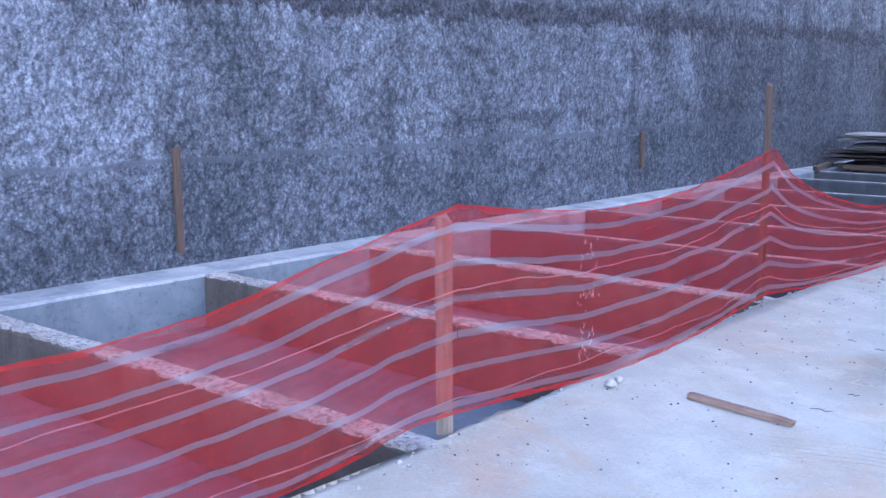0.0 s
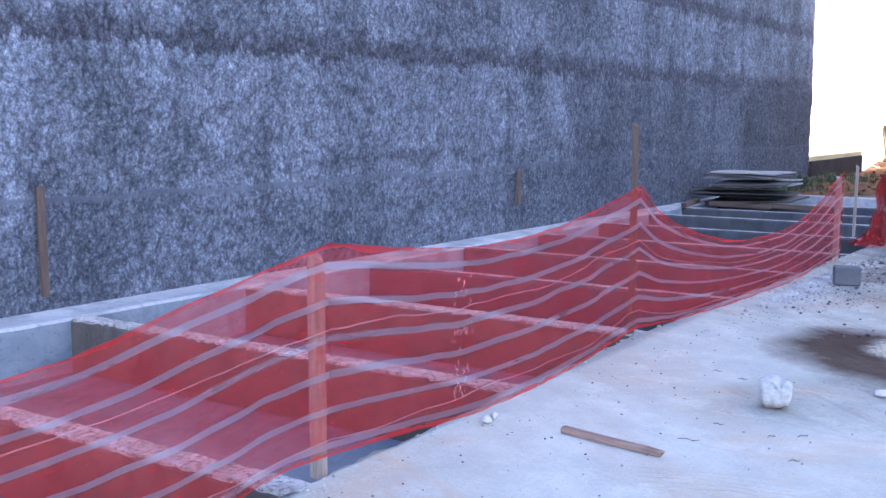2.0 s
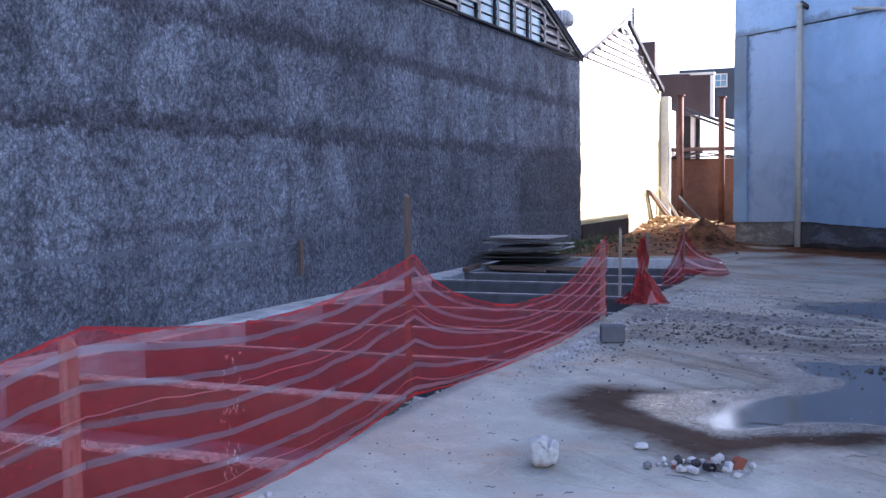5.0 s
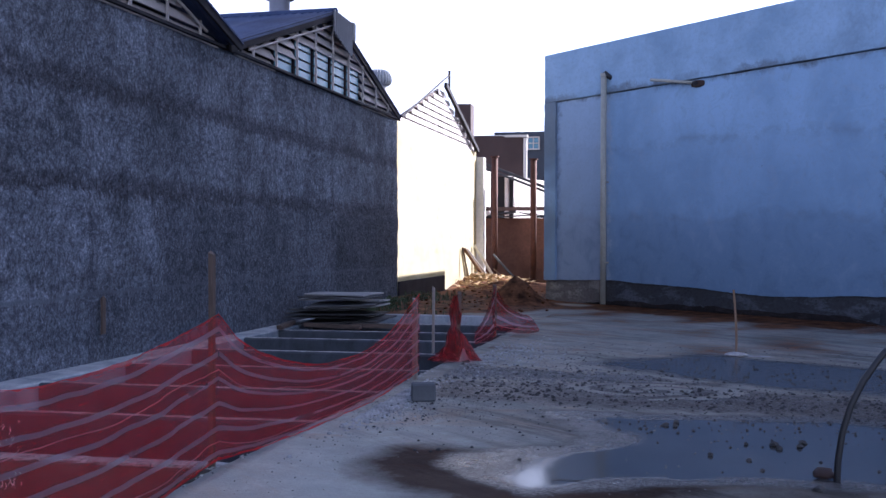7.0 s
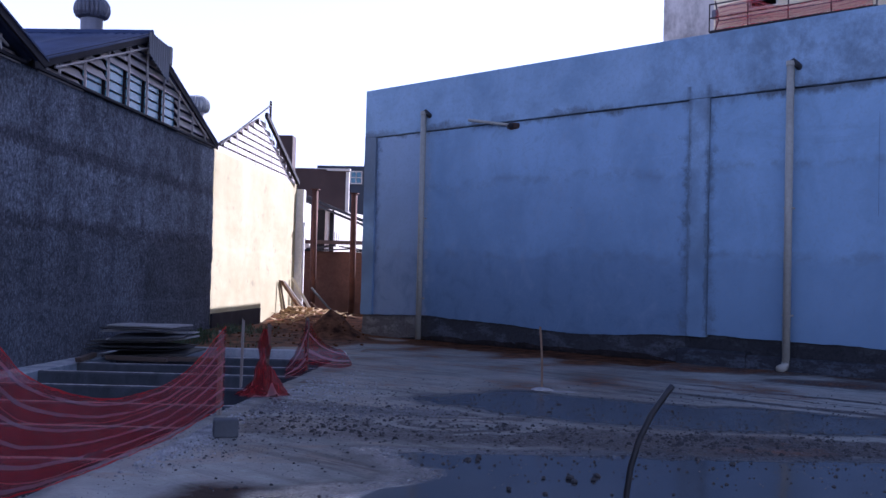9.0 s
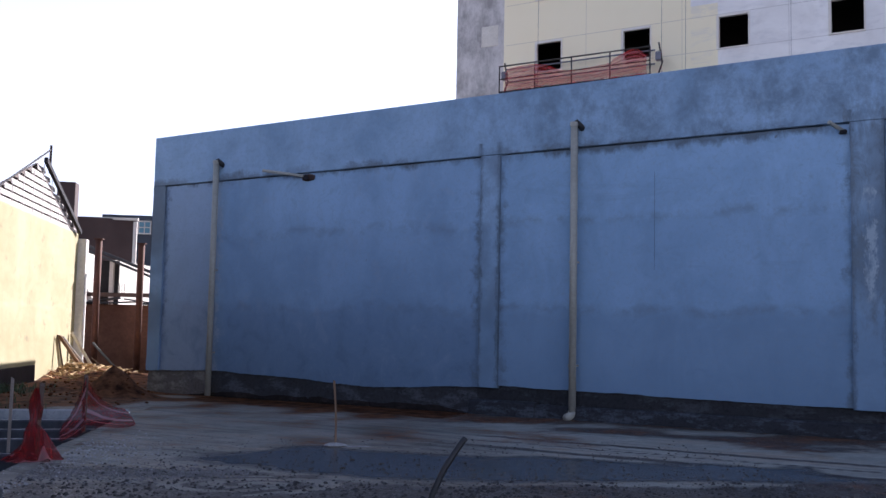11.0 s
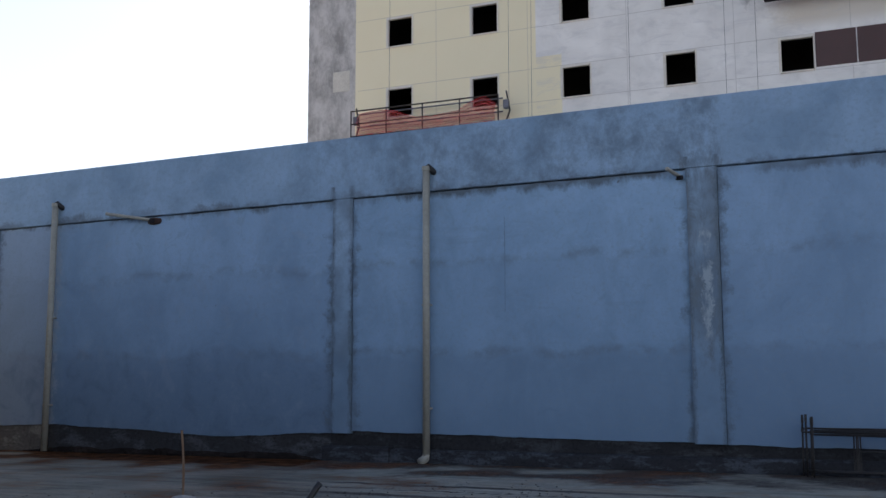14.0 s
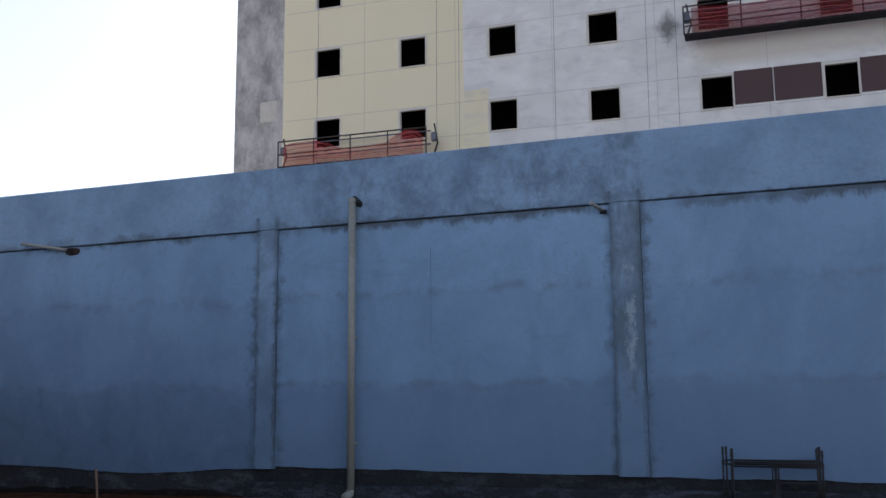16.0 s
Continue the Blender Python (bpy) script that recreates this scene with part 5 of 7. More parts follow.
# ---------------------------------------------------------------- tower behind the tall wall
def build_tower():
    t = thing("apartment_tower", "unfinished half-painted apartment tower with empty window openings", "building", m=M_B)
    storey, w, h = 3.085, 1.24, 1.33
    sills = [12.47 + storey * k for k in range(-4, 10)]
    bays = [-18.03, -14.21, -10.39, -6.36, -2.21, 2.1] + [6.3 + 4.2 * k for k in range(9)]
    u0, u1, z1, thick = -21.85, 46.0, 44.0, 0.22
    us = sorted({u0, -19.52, u1, *[round(b, 3) for b in bays], *[round(b + w, 3) for b in bays]})
    zs = sorted({-0.2, z1, *[round(s, 3) for s in sills], *[round(s + h, 3) for s in sills]})
    bset, sset = {round(b, 3) for b in bays}, {round(s, 3) for s in sills}
    bm = bmesh.new()
    cache = {}

    def vert(u, y, z):
        if (u, y, z) not in cache:
            cache[(u, y, z)] = bm.verts.new((u, y, z))
        return cache[(u, y, z)]

    for i in range(len(us) - 1):
        for j in range(len(zs) - 1):
            hole = us[i] in bset and zs[j] in sset
            a, b, c, d = (us[i], zs[j]), (us[i + 1], zs[j]), (us[i + 1], zs[j + 1]), (us[i], zs[j + 1])
            if not hole:
                bm.faces.new([vert(p[0], 0.0, p[1]) for p in (a, b, c, d)])
            else:
                ring = (a, b, c, d)
                for k in range(4):
                    p, q = ring[k], ring[(k + 1) % 4]
                    bm.faces.new([vert(p[0], 0.0, p[1]), vert(q[0], 0.0, q[1]), vert(q[0], thick, q[1]), vert(p[0], thick, p[1])])
    part("facade", bm, TOWER, t, "cream and bare grey rendered facade")
    bm = bmesh.new()
    for c, s in (((u0 + 0.11, 9, z1 / 2), (0.22, 17.9, z1)), ((u1 - 0.11, 9, z1 / 2), (0.22, 17.9, z1)), (((u0 + u1) / 2, 18, z1 / 2), (u1 - u0, 0.2, z1))):
        box(bm, c, s)
    part("outer_shell", bm, TOWER, t)
    # rooms' darkness painted in: core wall and floors are coloured near-black
    part("core_wall", boxed(((u0 + u1) / 2, 3.0, z1 / 2), (u1 - u0 - 0.5, 0.15, z1 - 0.5)), INSIDE_SHADE, t)
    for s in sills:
        part("floor_slab", boxed(((u0 + u1) / 2, 9, s - 1.0), (u1 - u0 - 0.5, 17.4, 0.2)), INSIDE_SHADE, t)
    part("roof", boxed(((u0 + u1) / 2, 9, z1 + 0.1), (u1 - u0, 18.2, 0.3)), CONC_D, t)
    # frames of the openings that stand clear of the wall
    me = None
    for b in bays[:9]:
        for s in sills[4:7]:
            if me is None:
                bm = bmesh.new()
                for c, sz in (((0.045, 0, h / 2), (0.09, 0.16, h)), ((w - 0.025, 0, h / 2), (0.05, 0.16, h)), ((w / 2, 0, h - 0.045), (w - 0.14, 0.16, 0.09)), ((w / 2, 0, 0.025), (w - 0.14, 0.16, 0.05))):
                    box(bm, c, sz)
                me = mesh_of("window_frame", bm, WFRAME)
            f = new("window_frame", me)
            f.parent = t
            f.location = (b, 0.03, s)
    # dark infill panels between two of the bays
    for a, b in ((-0.96, 0.42), (0.44, 2.09), (3.36, 6.28)):
        part("infill_panel", boxed(((a + b) / 2, 0.0, 13.22), (b - a - 0.02, 0.05, 1.28), None, 0.005), BROWNPANEL, t, "dark brown infill panel")
    part("plaster_patch", boxed((-20.21, 0.0, 14.36), (0.82, 0.03, 0.9), None, 0.01), LIMEWALL, t, "pale square patch")
    for u, z0 in ((-17.75, 11.0), (-12.45, 11.0), (-11.5, 11.0), (-7.6, 11.0), (-4.05, 11.0), (-2.95, 11.0)):
        part("rope", tube(bmesh.new(), [(u, -0.35, z0), (u + 0.05, -0.3, 24.0), (u, -0.2, 43.0)], 0.007, 5), STEEL, t)


build_tower()


def sag_net(name, parent, p0, p1, z_hi, z_lo, dip, label, y=-0.75, n=60, m=12, seed=0, net=None):
    """A netting strip that hangs along a rail from p0 to p1 (along the facade), its upper edge sagging."""
    bm = bmesh.new()
    uv = bm.loops.layers.uv.new("UVMap")
    grid = []
    for i in range(n + 1):
        f = i / n
        u = p0 + (p1 - p0) * f
        hi = z_hi - dip(f)
        row = []
        for j in range(m + 1):
            g = j / m
            row.append((bm.verts.new((u, y + 0.14 * noise.noise(Vector((u * 1.9, g * 2, seed))) + 0.05 * noise.noise(Vector((u * 6, g * 5, seed))), hi + (z_lo - hi) * g)), (u - p0, 1 - g)))
        grid.append(row)
    for i in range(n):
        for j in range(m):
            q = (grid[i][j], grid[i + 1][j], grid[i + 1][j + 1], grid[i][j + 1])
            face = bm.faces.new([v for v, _ in q])
            for loop, (_, c) in zip(face.loops, q):
                loop[uv].uv = c
    return part(name, bm, net, parent, label)


def curve_at(points, s):
    """A smooth height along a span from a few (s, z) pairs."""
    for (s0, z0), (s1, z1) in zip(points, points[1:]):
        if s <= s1:
            f = (s - s0) / (s1 - s0)
            f = max(0.0, min(1.0, f))
            i = [p[0] for p in points].index(s0)
            m0 = (z1 - points[i - 1][1]) / (s1 - points[i - 1][0]) if i else (z1 - z0) / (s1 - s0)
            j = i + 1
            m1 = (points[j + 1][1] - z0) / (points[j + 1][0] - s0) if j + 1 < len(points) else (z1 - z0) / (s1 - s0)
            h = s1 - s0
            return (2 * f**3 - 3 * f**2 + 1) * z0 + (f**3 - 2 * f**2 + f) * h * m0 + (-2 * f**3 + 3 * f**2) * z1 + (f**3 - f**2) * h * m1
    return points[-1][1]


def work_platform(u0, u1, z, dip, seed, label, net=None):
    """A hanging work platform on the facade: deck, rails, posts, winches and netting."""
    p = thing("hanging_platform", label, "scaffold", "hanging platforms on the tower", m=M_B)
    part("deck", boxed(((u0 + u1) / 2, -0.5, z), (u1 - u0, 0.6, 0.09), None, 0.01), TRIM, p)
    for zz in (0.55, 1.1):
        for y in (-0.78, -0.22):
            part("rail", tube(bmesh.new(), [(u0, y, z + zz), (u1, y, z + zz)], 0.03, 6), STEEL if y < -0.5 else GALV, p)
    n = 4
    for k in range(n + 1):
        u = u0 + (u1 - u0) * k / n
        part("post", tube(bmesh.new(), [(u, -0.78, z), (u, -0.78, z + 1.12)], 0.03, 6), STEEL, p)
    for u in (u0 + 0.1, u1 + 0.25):
        w = part("winch", boxed((u, -0.5, z + 0.75), (0.22, 0.22, 0.36), None, 0.03), GALV, p, "grey winch box")
        part("winch_arm", tube(bmesh.new(), [(u, -0.5, z + 0.1), (u + 0.15, -0.5, z + 0.5), (u, -0.5, z + 1.3)], 0.035, 6), STEEL, w)
    sag_net("netting", p, u0 + 0.3, u1 - 0.1, z + 1.05, z + 0.02, dip, "faded red safety netting", y=-0.86, seed=seed, net=net or NET)


SAGS = [(0, 0.25), (0.05, 0.1), (0.25, 0.08), (0.45, 0.5), (0.7, 0.45), (0.92, 0.0), (1.0, 0.3)]
work_platform(-19.3, -12.75, 11.62, lambda f: curve_at(SAGS, f), 1.0, "hanging work platform with rails and sagging red netting")
work_platform(-2.6, 5.6, 15.2, lambda f: 0.05 + 0.1 * math.sin(5 * f) ** 2, 5.0, "hanging work platform wrapped in dark red netting", NET_BUNCH)


# ---------------------------------------------------------------- safety fence
def net_span(parent, a, b, top, bottom, seed, n=70, m=22, belly=0.05, u_off=0.0, bands=1.0, material=None):
    """Netting between two posts, with its upper and lower edges given as heights along the span."""
    a, b = Vector((*a, 0)), Vector((*b, 0))
    d = b - a
    side = Vector((d.y, -d.x, 0)).normalized()
    bm = bmesh.new()
    uv = bm.loops.layers.uv.new("UVMap")
    grid = []
    for i in range(n + 1):
        s = i / n
        hi, lo = curve_at(top, s), curve_at(bottom, s)
        row = []
        for j in range(m + 1):
            g = j / m
            z = hi + (lo - hi) * g
            bow = belly * math.sin(math.pi * s) * (0.3 + g) + 0.022 * noise.noise(Vector((s * 9, g * 2.2, seed))) * math.sin(math.pi * min(1, s * 6, (1 - s) * 6) / 2)
            wr = 0.008 * noise.noise(Vector((s * 26, g * 9, seed + 3)))
            row.append((bm.verts.new(a + d * s + side * (bow + wr) + Vector((0, 0, z + 0.006 * noise.noise(Vector((s * 20, g * 3, seed)))))), (u_off + s * d.length, 1 - g * bands)))
        grid.append(row)
    for i in range(n):
        for j in range(m):
            q = (grid[i][j], grid[i + 1][j], grid[i + 1][j + 1], grid[i][j + 1])
            f = bm.faces.new([v for v, _ in q])
            for loop, (_, c) in zip(f.loops, q):
                loop[uv].uv = c
    return part("netting", bm, material or NET, parent, "red plastic netting with pale woven bands", smooth=True)


P0, P1, P2, P3 = (-2.62, -0.2), (-2.73, 3.03), (-2.90, 6.36), (-2.68, 10.74)
fence = thing("safety_fence", "sagging red plastic safety netting on wooden posts", "fence")
net_span(fence, P0, P1, [(0, 0.95), (0.2, 0.78), (0.40, 0.735), (0.60, 0.76), (0.84, 0.90), (1, 0.99)], [(0, 0.05), (0.5, 0.09), (0.75, 0.07), (0.9, 0.11), (1, 0.09)], 1.0)
net_span(fence, P1, P2, [(0, 0.99), (0.17, 0.91), (0.35, 0.855), (0.55, 0.86), (0.76, 0.92), (1, 1.04)], [(0, 0.09), (0.12, 0.065), (0.3, 0.015), (0.6, 0.005), (0.85, 0.03), (1, 0.045)], 2.0, u_off=3.3)
net_span(fence, P2, P3, [(0, 1.04), (0.06, 0.85), (0.16, 0.69), (0.32, 0.535), (0.46, 0.485), (0.66, 0.52), (0.82, 0.67), (0.93, 0.85), (1, 0.95)],
         [(0, 0.04), (0.15, 0.012), (0.5, 0.01), (0.62, 0.015), (0.8, 0.05), (1, 0.10)], 3.0, u_off=6.6)


def fence_post(at, height, w, d, top_lean, seed, material):
    ob = part("post", plank(height, w, d, seed), material, fence, "raw wooden post")
    ob.matrix_world = pose(at[0], at[1], -0.02, top_lean[1], top_lean[0], 85)
    return ob


fence_post((P0[0] - 0.02, P0[1]), 1.0, 0.07, 0.05, (0, 0), 21, PINE)
fence_post((P1[0] - 0.075, P1[1]), 0.945, 0.056, 0.045, (0, 0), 22, POSTWOOD)
fence_post((P2[0] - 0.05, P2[1]), 1.47, 0.036, 0.036, (0, 0), 23, GREYWOOD)
fence_post((P3[0] - 0.05, P3[1]), 0.9, 0.05, 0.045, (0, 0), 24, POSTWOOD)


# frayed pale threads where the netting is torn
rnd = random.Random(77)
for k in range(46):
    y, z = rnd.gauss(3.92, 0.05), rnd.choice((rnd.uniform(0.62, 0.74), rnd.uniform(0.40, 0.52), rnd.uniform(0.16, 0.34)))
    x = P1[0] + (P2[0] - P1[0]) * (y - P1[1]) / (P2[1] - P1[1]) + 0.085
    l = rnd.uniform(0.01, 0.03)
    part("torn_thread", tube(bmesh.new(), [(x, y, z), (x + 0.006, y + rnd.uniform(-0.006, 0.006), z - l * 0.5), (x + 0.002, y + rnd.uniform(-0.012, 0.012), z - l)], 0.0009, 4), CHIPPED, fence, "frayed pale thread")


def heap_net(at, profile, seed):
    """Netting gathered round a stake: deep uneven folds that narrow at the ties and spread on the ground. Rows are (z, radius, shift in x)."""
    bm = bmesh.new()
    uv = bm.loops.layers.uv.new("UVMap")
    n, rows = 84, []
    for k, (z, r, dx) in enumerate(profile):
        row = []
        for i in range(n + 1):
            a = 2 * math.pi * i / n
            c, d = math.cos(a), math.sin(a)
            fold = 1 + 0.55 * math.sin(6 * a + 4 * z + seed) * noise.noise(Vector((c * 0.8, d * 0.8, seed + z))) * 2 + 0.55 * noise.noise(Vector((c * 2.2, d * 2.2, z * 3 + seed)))
            fold = max(0.25, fold)
            lift = 0.05 * noise.noise(Vector((c * 2, d * 2, seed + 9)))
            row.append((bm.verts.new((at[0] + dx + c * r * fold, at[1] + d * r * fold, max(0.012, z + lift))), (i / n * 2.4, 0.135 + 0.05 * (k / (len(profile) - 1) - 0.5))))
        rows.append(row)
    for r0, r1 in zip(rows, rows[1:]):
        for i in range(n):
            q = (r0[i], r0[i + 1], r1[i + 1], r1[i])
            f = bm.faces.new([v for v, _ in q])
            for loop, (_, c) in zip(f.loops, q):
                loop[uv].uv = c
    return bm


bundle = thing("fallen_netting", "red netting bunched round a stake and spread on the ground", "netting", "loose netting")
part("bunched_netting", heap_net((-2.68, 12.5), [(0.015, 0.26, 0.02), (0.05, 0.22, 0.03), (0.13, 0.17, 0.03), (0.22, 0.13, 0.02), (0.32, 0.10, 0.0), (0.40, 0.055, -0.02), (0.45, 0.035, -0.02), (0.52, 0.06, 0.0), (0.60, 0.075, 0.0), (0.68, 0.06, -0.01), (0.75, 0.045, 0.0), (0.83, 0.02, 0.0)], 1.3), NET_BUNCH, bundle)
part("trailing_end", heap_net((-2.80, 12.35), [(0.012, 0.16, 0.0), (0.05, 0.12, 0.01), (0.10, 0.06, 0.03), (0.14, 0.02, 0.05)], 6.1), NET_BUNCH, bundle)
stake = part("post", plank(0.86, 0.045, 0.035, 31), GREYWOOD, bundle)
stake.matrix_world = pose(-2.66, 12.5, 0, 0, 2, 20)

rest = thing("loose_fence_end", "slack end of red netting hanging from a short post", "fence", "loose netting")
net_span(rest, (-2.86, 14.5), (-2.77, 15.6), [(0, 0.16), (0.4, 0.40), (0.7, 0.62), (1, 0.80)], [(0, 0.0), (0.5, 0.06), (1, 0.16)], 7.0, n=40, m=14, belly=0.1, bands=0.4, material=NET_BUNCH)
net_span(rest, (-2.77, 15.6), (-2.32, 17.2), [(0, 0.80), (0.2, 0.50), (0.45, 0.34), (0.75, 0.24), (1, 0.03)], [(0, 0.12), (0.3, 0.04), (0.6, 0.02), (1, 0.012)], 8.0, n=40, m=14, belly=0.22, bands=0.4, material=NET_BUNCH)
stake = part("post", plank(0.82, 0.05, 0.04, 33), GREYWOOD, rest)
stake.matrix_world = pose(-2.78, 15.62, 0, 0, 0, 30)
single("lone_stake", plank(0.9, 0.032, 0.026, 35), POSTWOOD, "thin bare wooden stake standing at the pit's edge", "stake", "stakes", m=pose(-3.17, 13.25, -0.012, 0, 0.5, 0))

# ---------------------------------------------------------------- board stack by the pit
rnd = random.Random(5)
z = 0.07
for k in range(10):
    top = k == 9
    w, l, th = rnd.uniform(0.85, 1.15), rnd.uniform(1.15, 1.6), rnd.choice((0.015, 0.02, 0.03))
    if top:
        w, l, th = 1.0, 1.15, 0.02
    bm = bmesh.new()
    cells = 8
    for f in (0, 1):
        for i in range(cells + 1):
            for j in range(cells + 1):
                px, py = l * (i / cells - 0.5), w * (j / cells - 0.5)
                sag = 0.035 * noise.noise(Vector((px * 1.1, py * 1.1, k * 3.7)))
                bm.verts.new((px + 0.012 * noise.noise(Vector((py * 6, k, 1))), py + 0.012 * noise.noise(Vector((px * 6, k, 5))), th * f + sag))
    bm.verts.ensure_lookup_table()
    n = cells + 1
    for i in range(cells):
        for j in range(cells):
            a = i * n + j
            bm.faces.new([bm.verts[q] for q in (a, a + 1, a + n + 1, a + n)])
            bm.faces.new([bm.verts[q + n * n] for q in (a, a + n, a + n + 1, a + 1)])
    rim = [i * n for i in range(n)] + [cells * n + j for j in range(1, n)] + [i * n + cells for i in range(cells - 1, -1, -1)] + [j for j in range(cells - 1, 0, -1)]
    for a, b in zip(rim, rim[1:] + rim[:1]):
        bm.faces.new([bm.verts[q] for q in (a, b, b + n * n, a + n * n)])
    slide = rnd.uniform(-0.15, 0.3) if k > 4 else rnd.uniform(-0.35, 0.15)
    single("stacked_board", bm, PALEPLY if top or k in (5, 7) else DARKPLY, "pale weathered plywood sheet on top of the stack" if top else "dark weathered formwork board in a loose stack", "board", "boards stacked by the wall",
           m=pose(-5.92 + (0.0 if top else slide), 17.25 + rnd.uniform(-0.2, 0.2), z, rnd.uniform(-2, 2), rnd.uniform(-2.2, 2.2), rnd.uniform(-14, 14)))
    z += th + rnd.uniform(0.018, 0.034)
for k, (x, y, a) in enumerate(((-6.3, 16.95, 80), (-5.45, 17.0, 95), (-6.7, 17.4, 10))):
    single("timber_offcut", plank(1.1, 0.09, 0.07, 60 + k), GREYWOOD, "short grey timber offcut under the board stack", "timber", "timber under the stack", m=pose(x, y - 0.5, 0.05, 90, 0, a))

# ---------------------------------------------------------------- things on the slab
blk = single("concrete_block", boxed((0, 0, 0.085), (0.23, 0.16, 0.17), None, 0.014), BLOCKGREY, "grey concrete block lying against the fence post", "block", m=pose(-2.27, 9.38, 0, 0, 0, 18))
def split_lath(length, width, thick, seed):
    """A sawn lath along x, split along its grain, with a splintered end."""
    bm, rnd, rings = bmesh.new(), random.Random(seed), []
    for i in range(25):
        f = i / 24
        w = width * (1 - 0.12 * f) * (1 + 0.02 * rnd.uniform(-1, 1))
        fray = max(0.0, f - 0.9) * 10
        dy = 0.004 * math.sin(3 * f + seed)
        top = thick * (1 - 0.25 * fray) * (1 + 0.02 * rnd.uniform(-1, 1))
        rings.append([bm.verts.new((length * f + fray * rnd.uniform(-0.012, 0.012), y + dy, z)) for y, z in ((-w / 2, 0), (-w / 2, top * 0.75), (-w * 0.1, top), (-w * 0.02, top * 0.72), (w * 0.1, top * 0.95), (w / 2, top * 0.85), (w / 2, 0))])
    for r0, r1 in zip(rings, rings[1:]):
        for k in range(7):
            bm.faces.new((r0[k], r0[(k + 1) % 7], r1[(k + 1) % 7], r1[k]))
    bm.faces.new(rings[0][::-1]), bm.faces.new(rings[-1])
    return bm


for x, y, a, l, w, th, seed, words in ((-2.235, 4.125, -5.5, 0.53, 0.046, 0.028, 3, "split brown wooden lath lying on the concrete"), (-2.19, 4.163, -7.0, 0.40, 0.012, 0.010, 8, "thin splinter of lath beside a larger one")):
    single("broken_lath", split_lath(l, w, th, seed), LATH, words, "lath", "broken laths", m=pose(x, y, 0.004, 0, 0, a))
single("white_stone", lump(0.027, 1.0, (1.1, 0.9, 0.75)), WHITEST, "small white stone on the concrete", "stone", "white stones", m=pose(-2.61, 4.02, 0), smooth=True)
single("white_stone", lump(0.022, 2.0, (1, 0.9, 0.8)), WHITEST, "small white stone on the concrete", "stone", "white stones", m=pose(-2.62, 4.11, 0), smooth=True)
single("white_stone", lump(0.035, 3.0, (1.3, 0.9, 0.6)), WHITEST, "small flat white stone near the puddle", "stone", "white stones", m=pose(-1.14, 5.68, 0), smooth=True)
# off-white lump with a cleft, a tall shoulder and a lower one on a flat base
def plaster_lump():
    bm = bmesh.new()
    made = bmesh.ops.create_icosphere(bm, subdivisions=4, radius=1.0)["verts"]
    for v in made:
        c = v.co.copy()
        p = Vector([math.copysign(abs(q) ** 0.5, q) for q in c])
        w, d, h = 0.082, 0.066, 0.088
        if p.x > 0.25:
            h *= 1 - 0.28 * min(1.0, (p.x - 0.25) / 0.3)
        cleft = 0.034 * math.exp(-((p.x - 0.34) / 0.1) ** 2) * max(0.0, p.z + 0.3)
        bulge = 1 + 0.16 * noise.noise(c * 1.7 + Vector((4, 1, 2))) + 0.07 * noise.noise(c * 4.5)
        under = 1 - 0.14 * max(0.0, -p.z)
        v.co = Vector((p.x * w * bulge * under, p.y * d * bulge * under - cleft * 0.4, max(-0.078, p.z * h * bulge - cleft) + 0.078))
    return bm


# dirt-brown towards the base, which also paints in the shade there
LUMP = Mat("plaster_dark_base", 0.9)
LUMP_V = LUMP.local()
LUMP_N = LUMP.noise(22, 5, 0.7, LUMP_V)
LUMP.colour(LUMP.mix(LUMP.ramp(LUMP.math("ADD", LUMP.axis("Z", LUMP_V), LUMP.math("MULTIPLY", LUMP_N, 0.06)), (0.035, 1.0), (0.085, 0.0)), LUMP.mix(LUMP.ramp(LUMP_N, (0.35, 0.0), (0.6, 1.0)), (0.32, 0.325, 0.31), (0.47, 0.47, 0.445)), (0.17, 0.13, 0.10)))
LUMP.bump(LUMP_N, 0.6, 0.006)
single("plaster_lump", plaster_lump(), LUMP.m, "white lump of hardened plaster with a cleft top", "lump", m=pose(-1.545, 5.14, 0, 0, 0, 12), smooth=True)

rnd = random.Random(8)
for k in range(24):
    f = rnd.random()
    x, y = -1.02 + 0.5 * f + rnd.uniform(-0.06, 0.06), 5.42 + rnd.uniform(-0.13, 0.13) - 0.03 * f
    single("rubble_piece", lump(rnd.uniform(0.012, 0.030), 20 + k, (1.1, 0.9, 0.8), 0.4, 1), rnd.choice((WHITEST, WHITEST, WHITEST, CHIPPED, GRAVEL, STONE)), "small chip of pale rubble in a sweeping heap", "rubble", "swept rubble heap", m=pose(x, y, 0, 0, 0, rnd.uniform(0, 360)))
for k in range(12):
    x, y = -0.72 + rnd.uniform(-0.2, 0.24), 5.46 + rnd.uniform(-0.12, 0.12)
    single("rubble_piece", lump(rnd.uniform(0.016, 0.034), 60 + k, (1.1, 0.8, 0.9), 0.5, 1), rnd.choice((BRICKRED, BRICKRED, CHIPPED, WHITEST, WHITEST, STONE)), "broken brick and mortar lump in a heap", "rubble", "swept rubble heap", m=pose(x, y, 0, 0, 0, rnd.uniform(0, 360)))
shard = boxed((0, 0, 0.03), (0.055, 0.012, 0.09), None, 0.004)
single("red_shard", shard, BRICKRED, "red and white broken shard leaning on rubble", "shard", m=pose(-0.58, 5.46, 0.0, 14, 22, 25))
cup = bmesh.new()
tube(cup, [(0, 0, 0.045), (0.1, 0.02, 0.05)], 0.045, 14, False)
geo = bmesh.ops.extrude_face_region(cup, geom=cup.faces[:])["geom"]
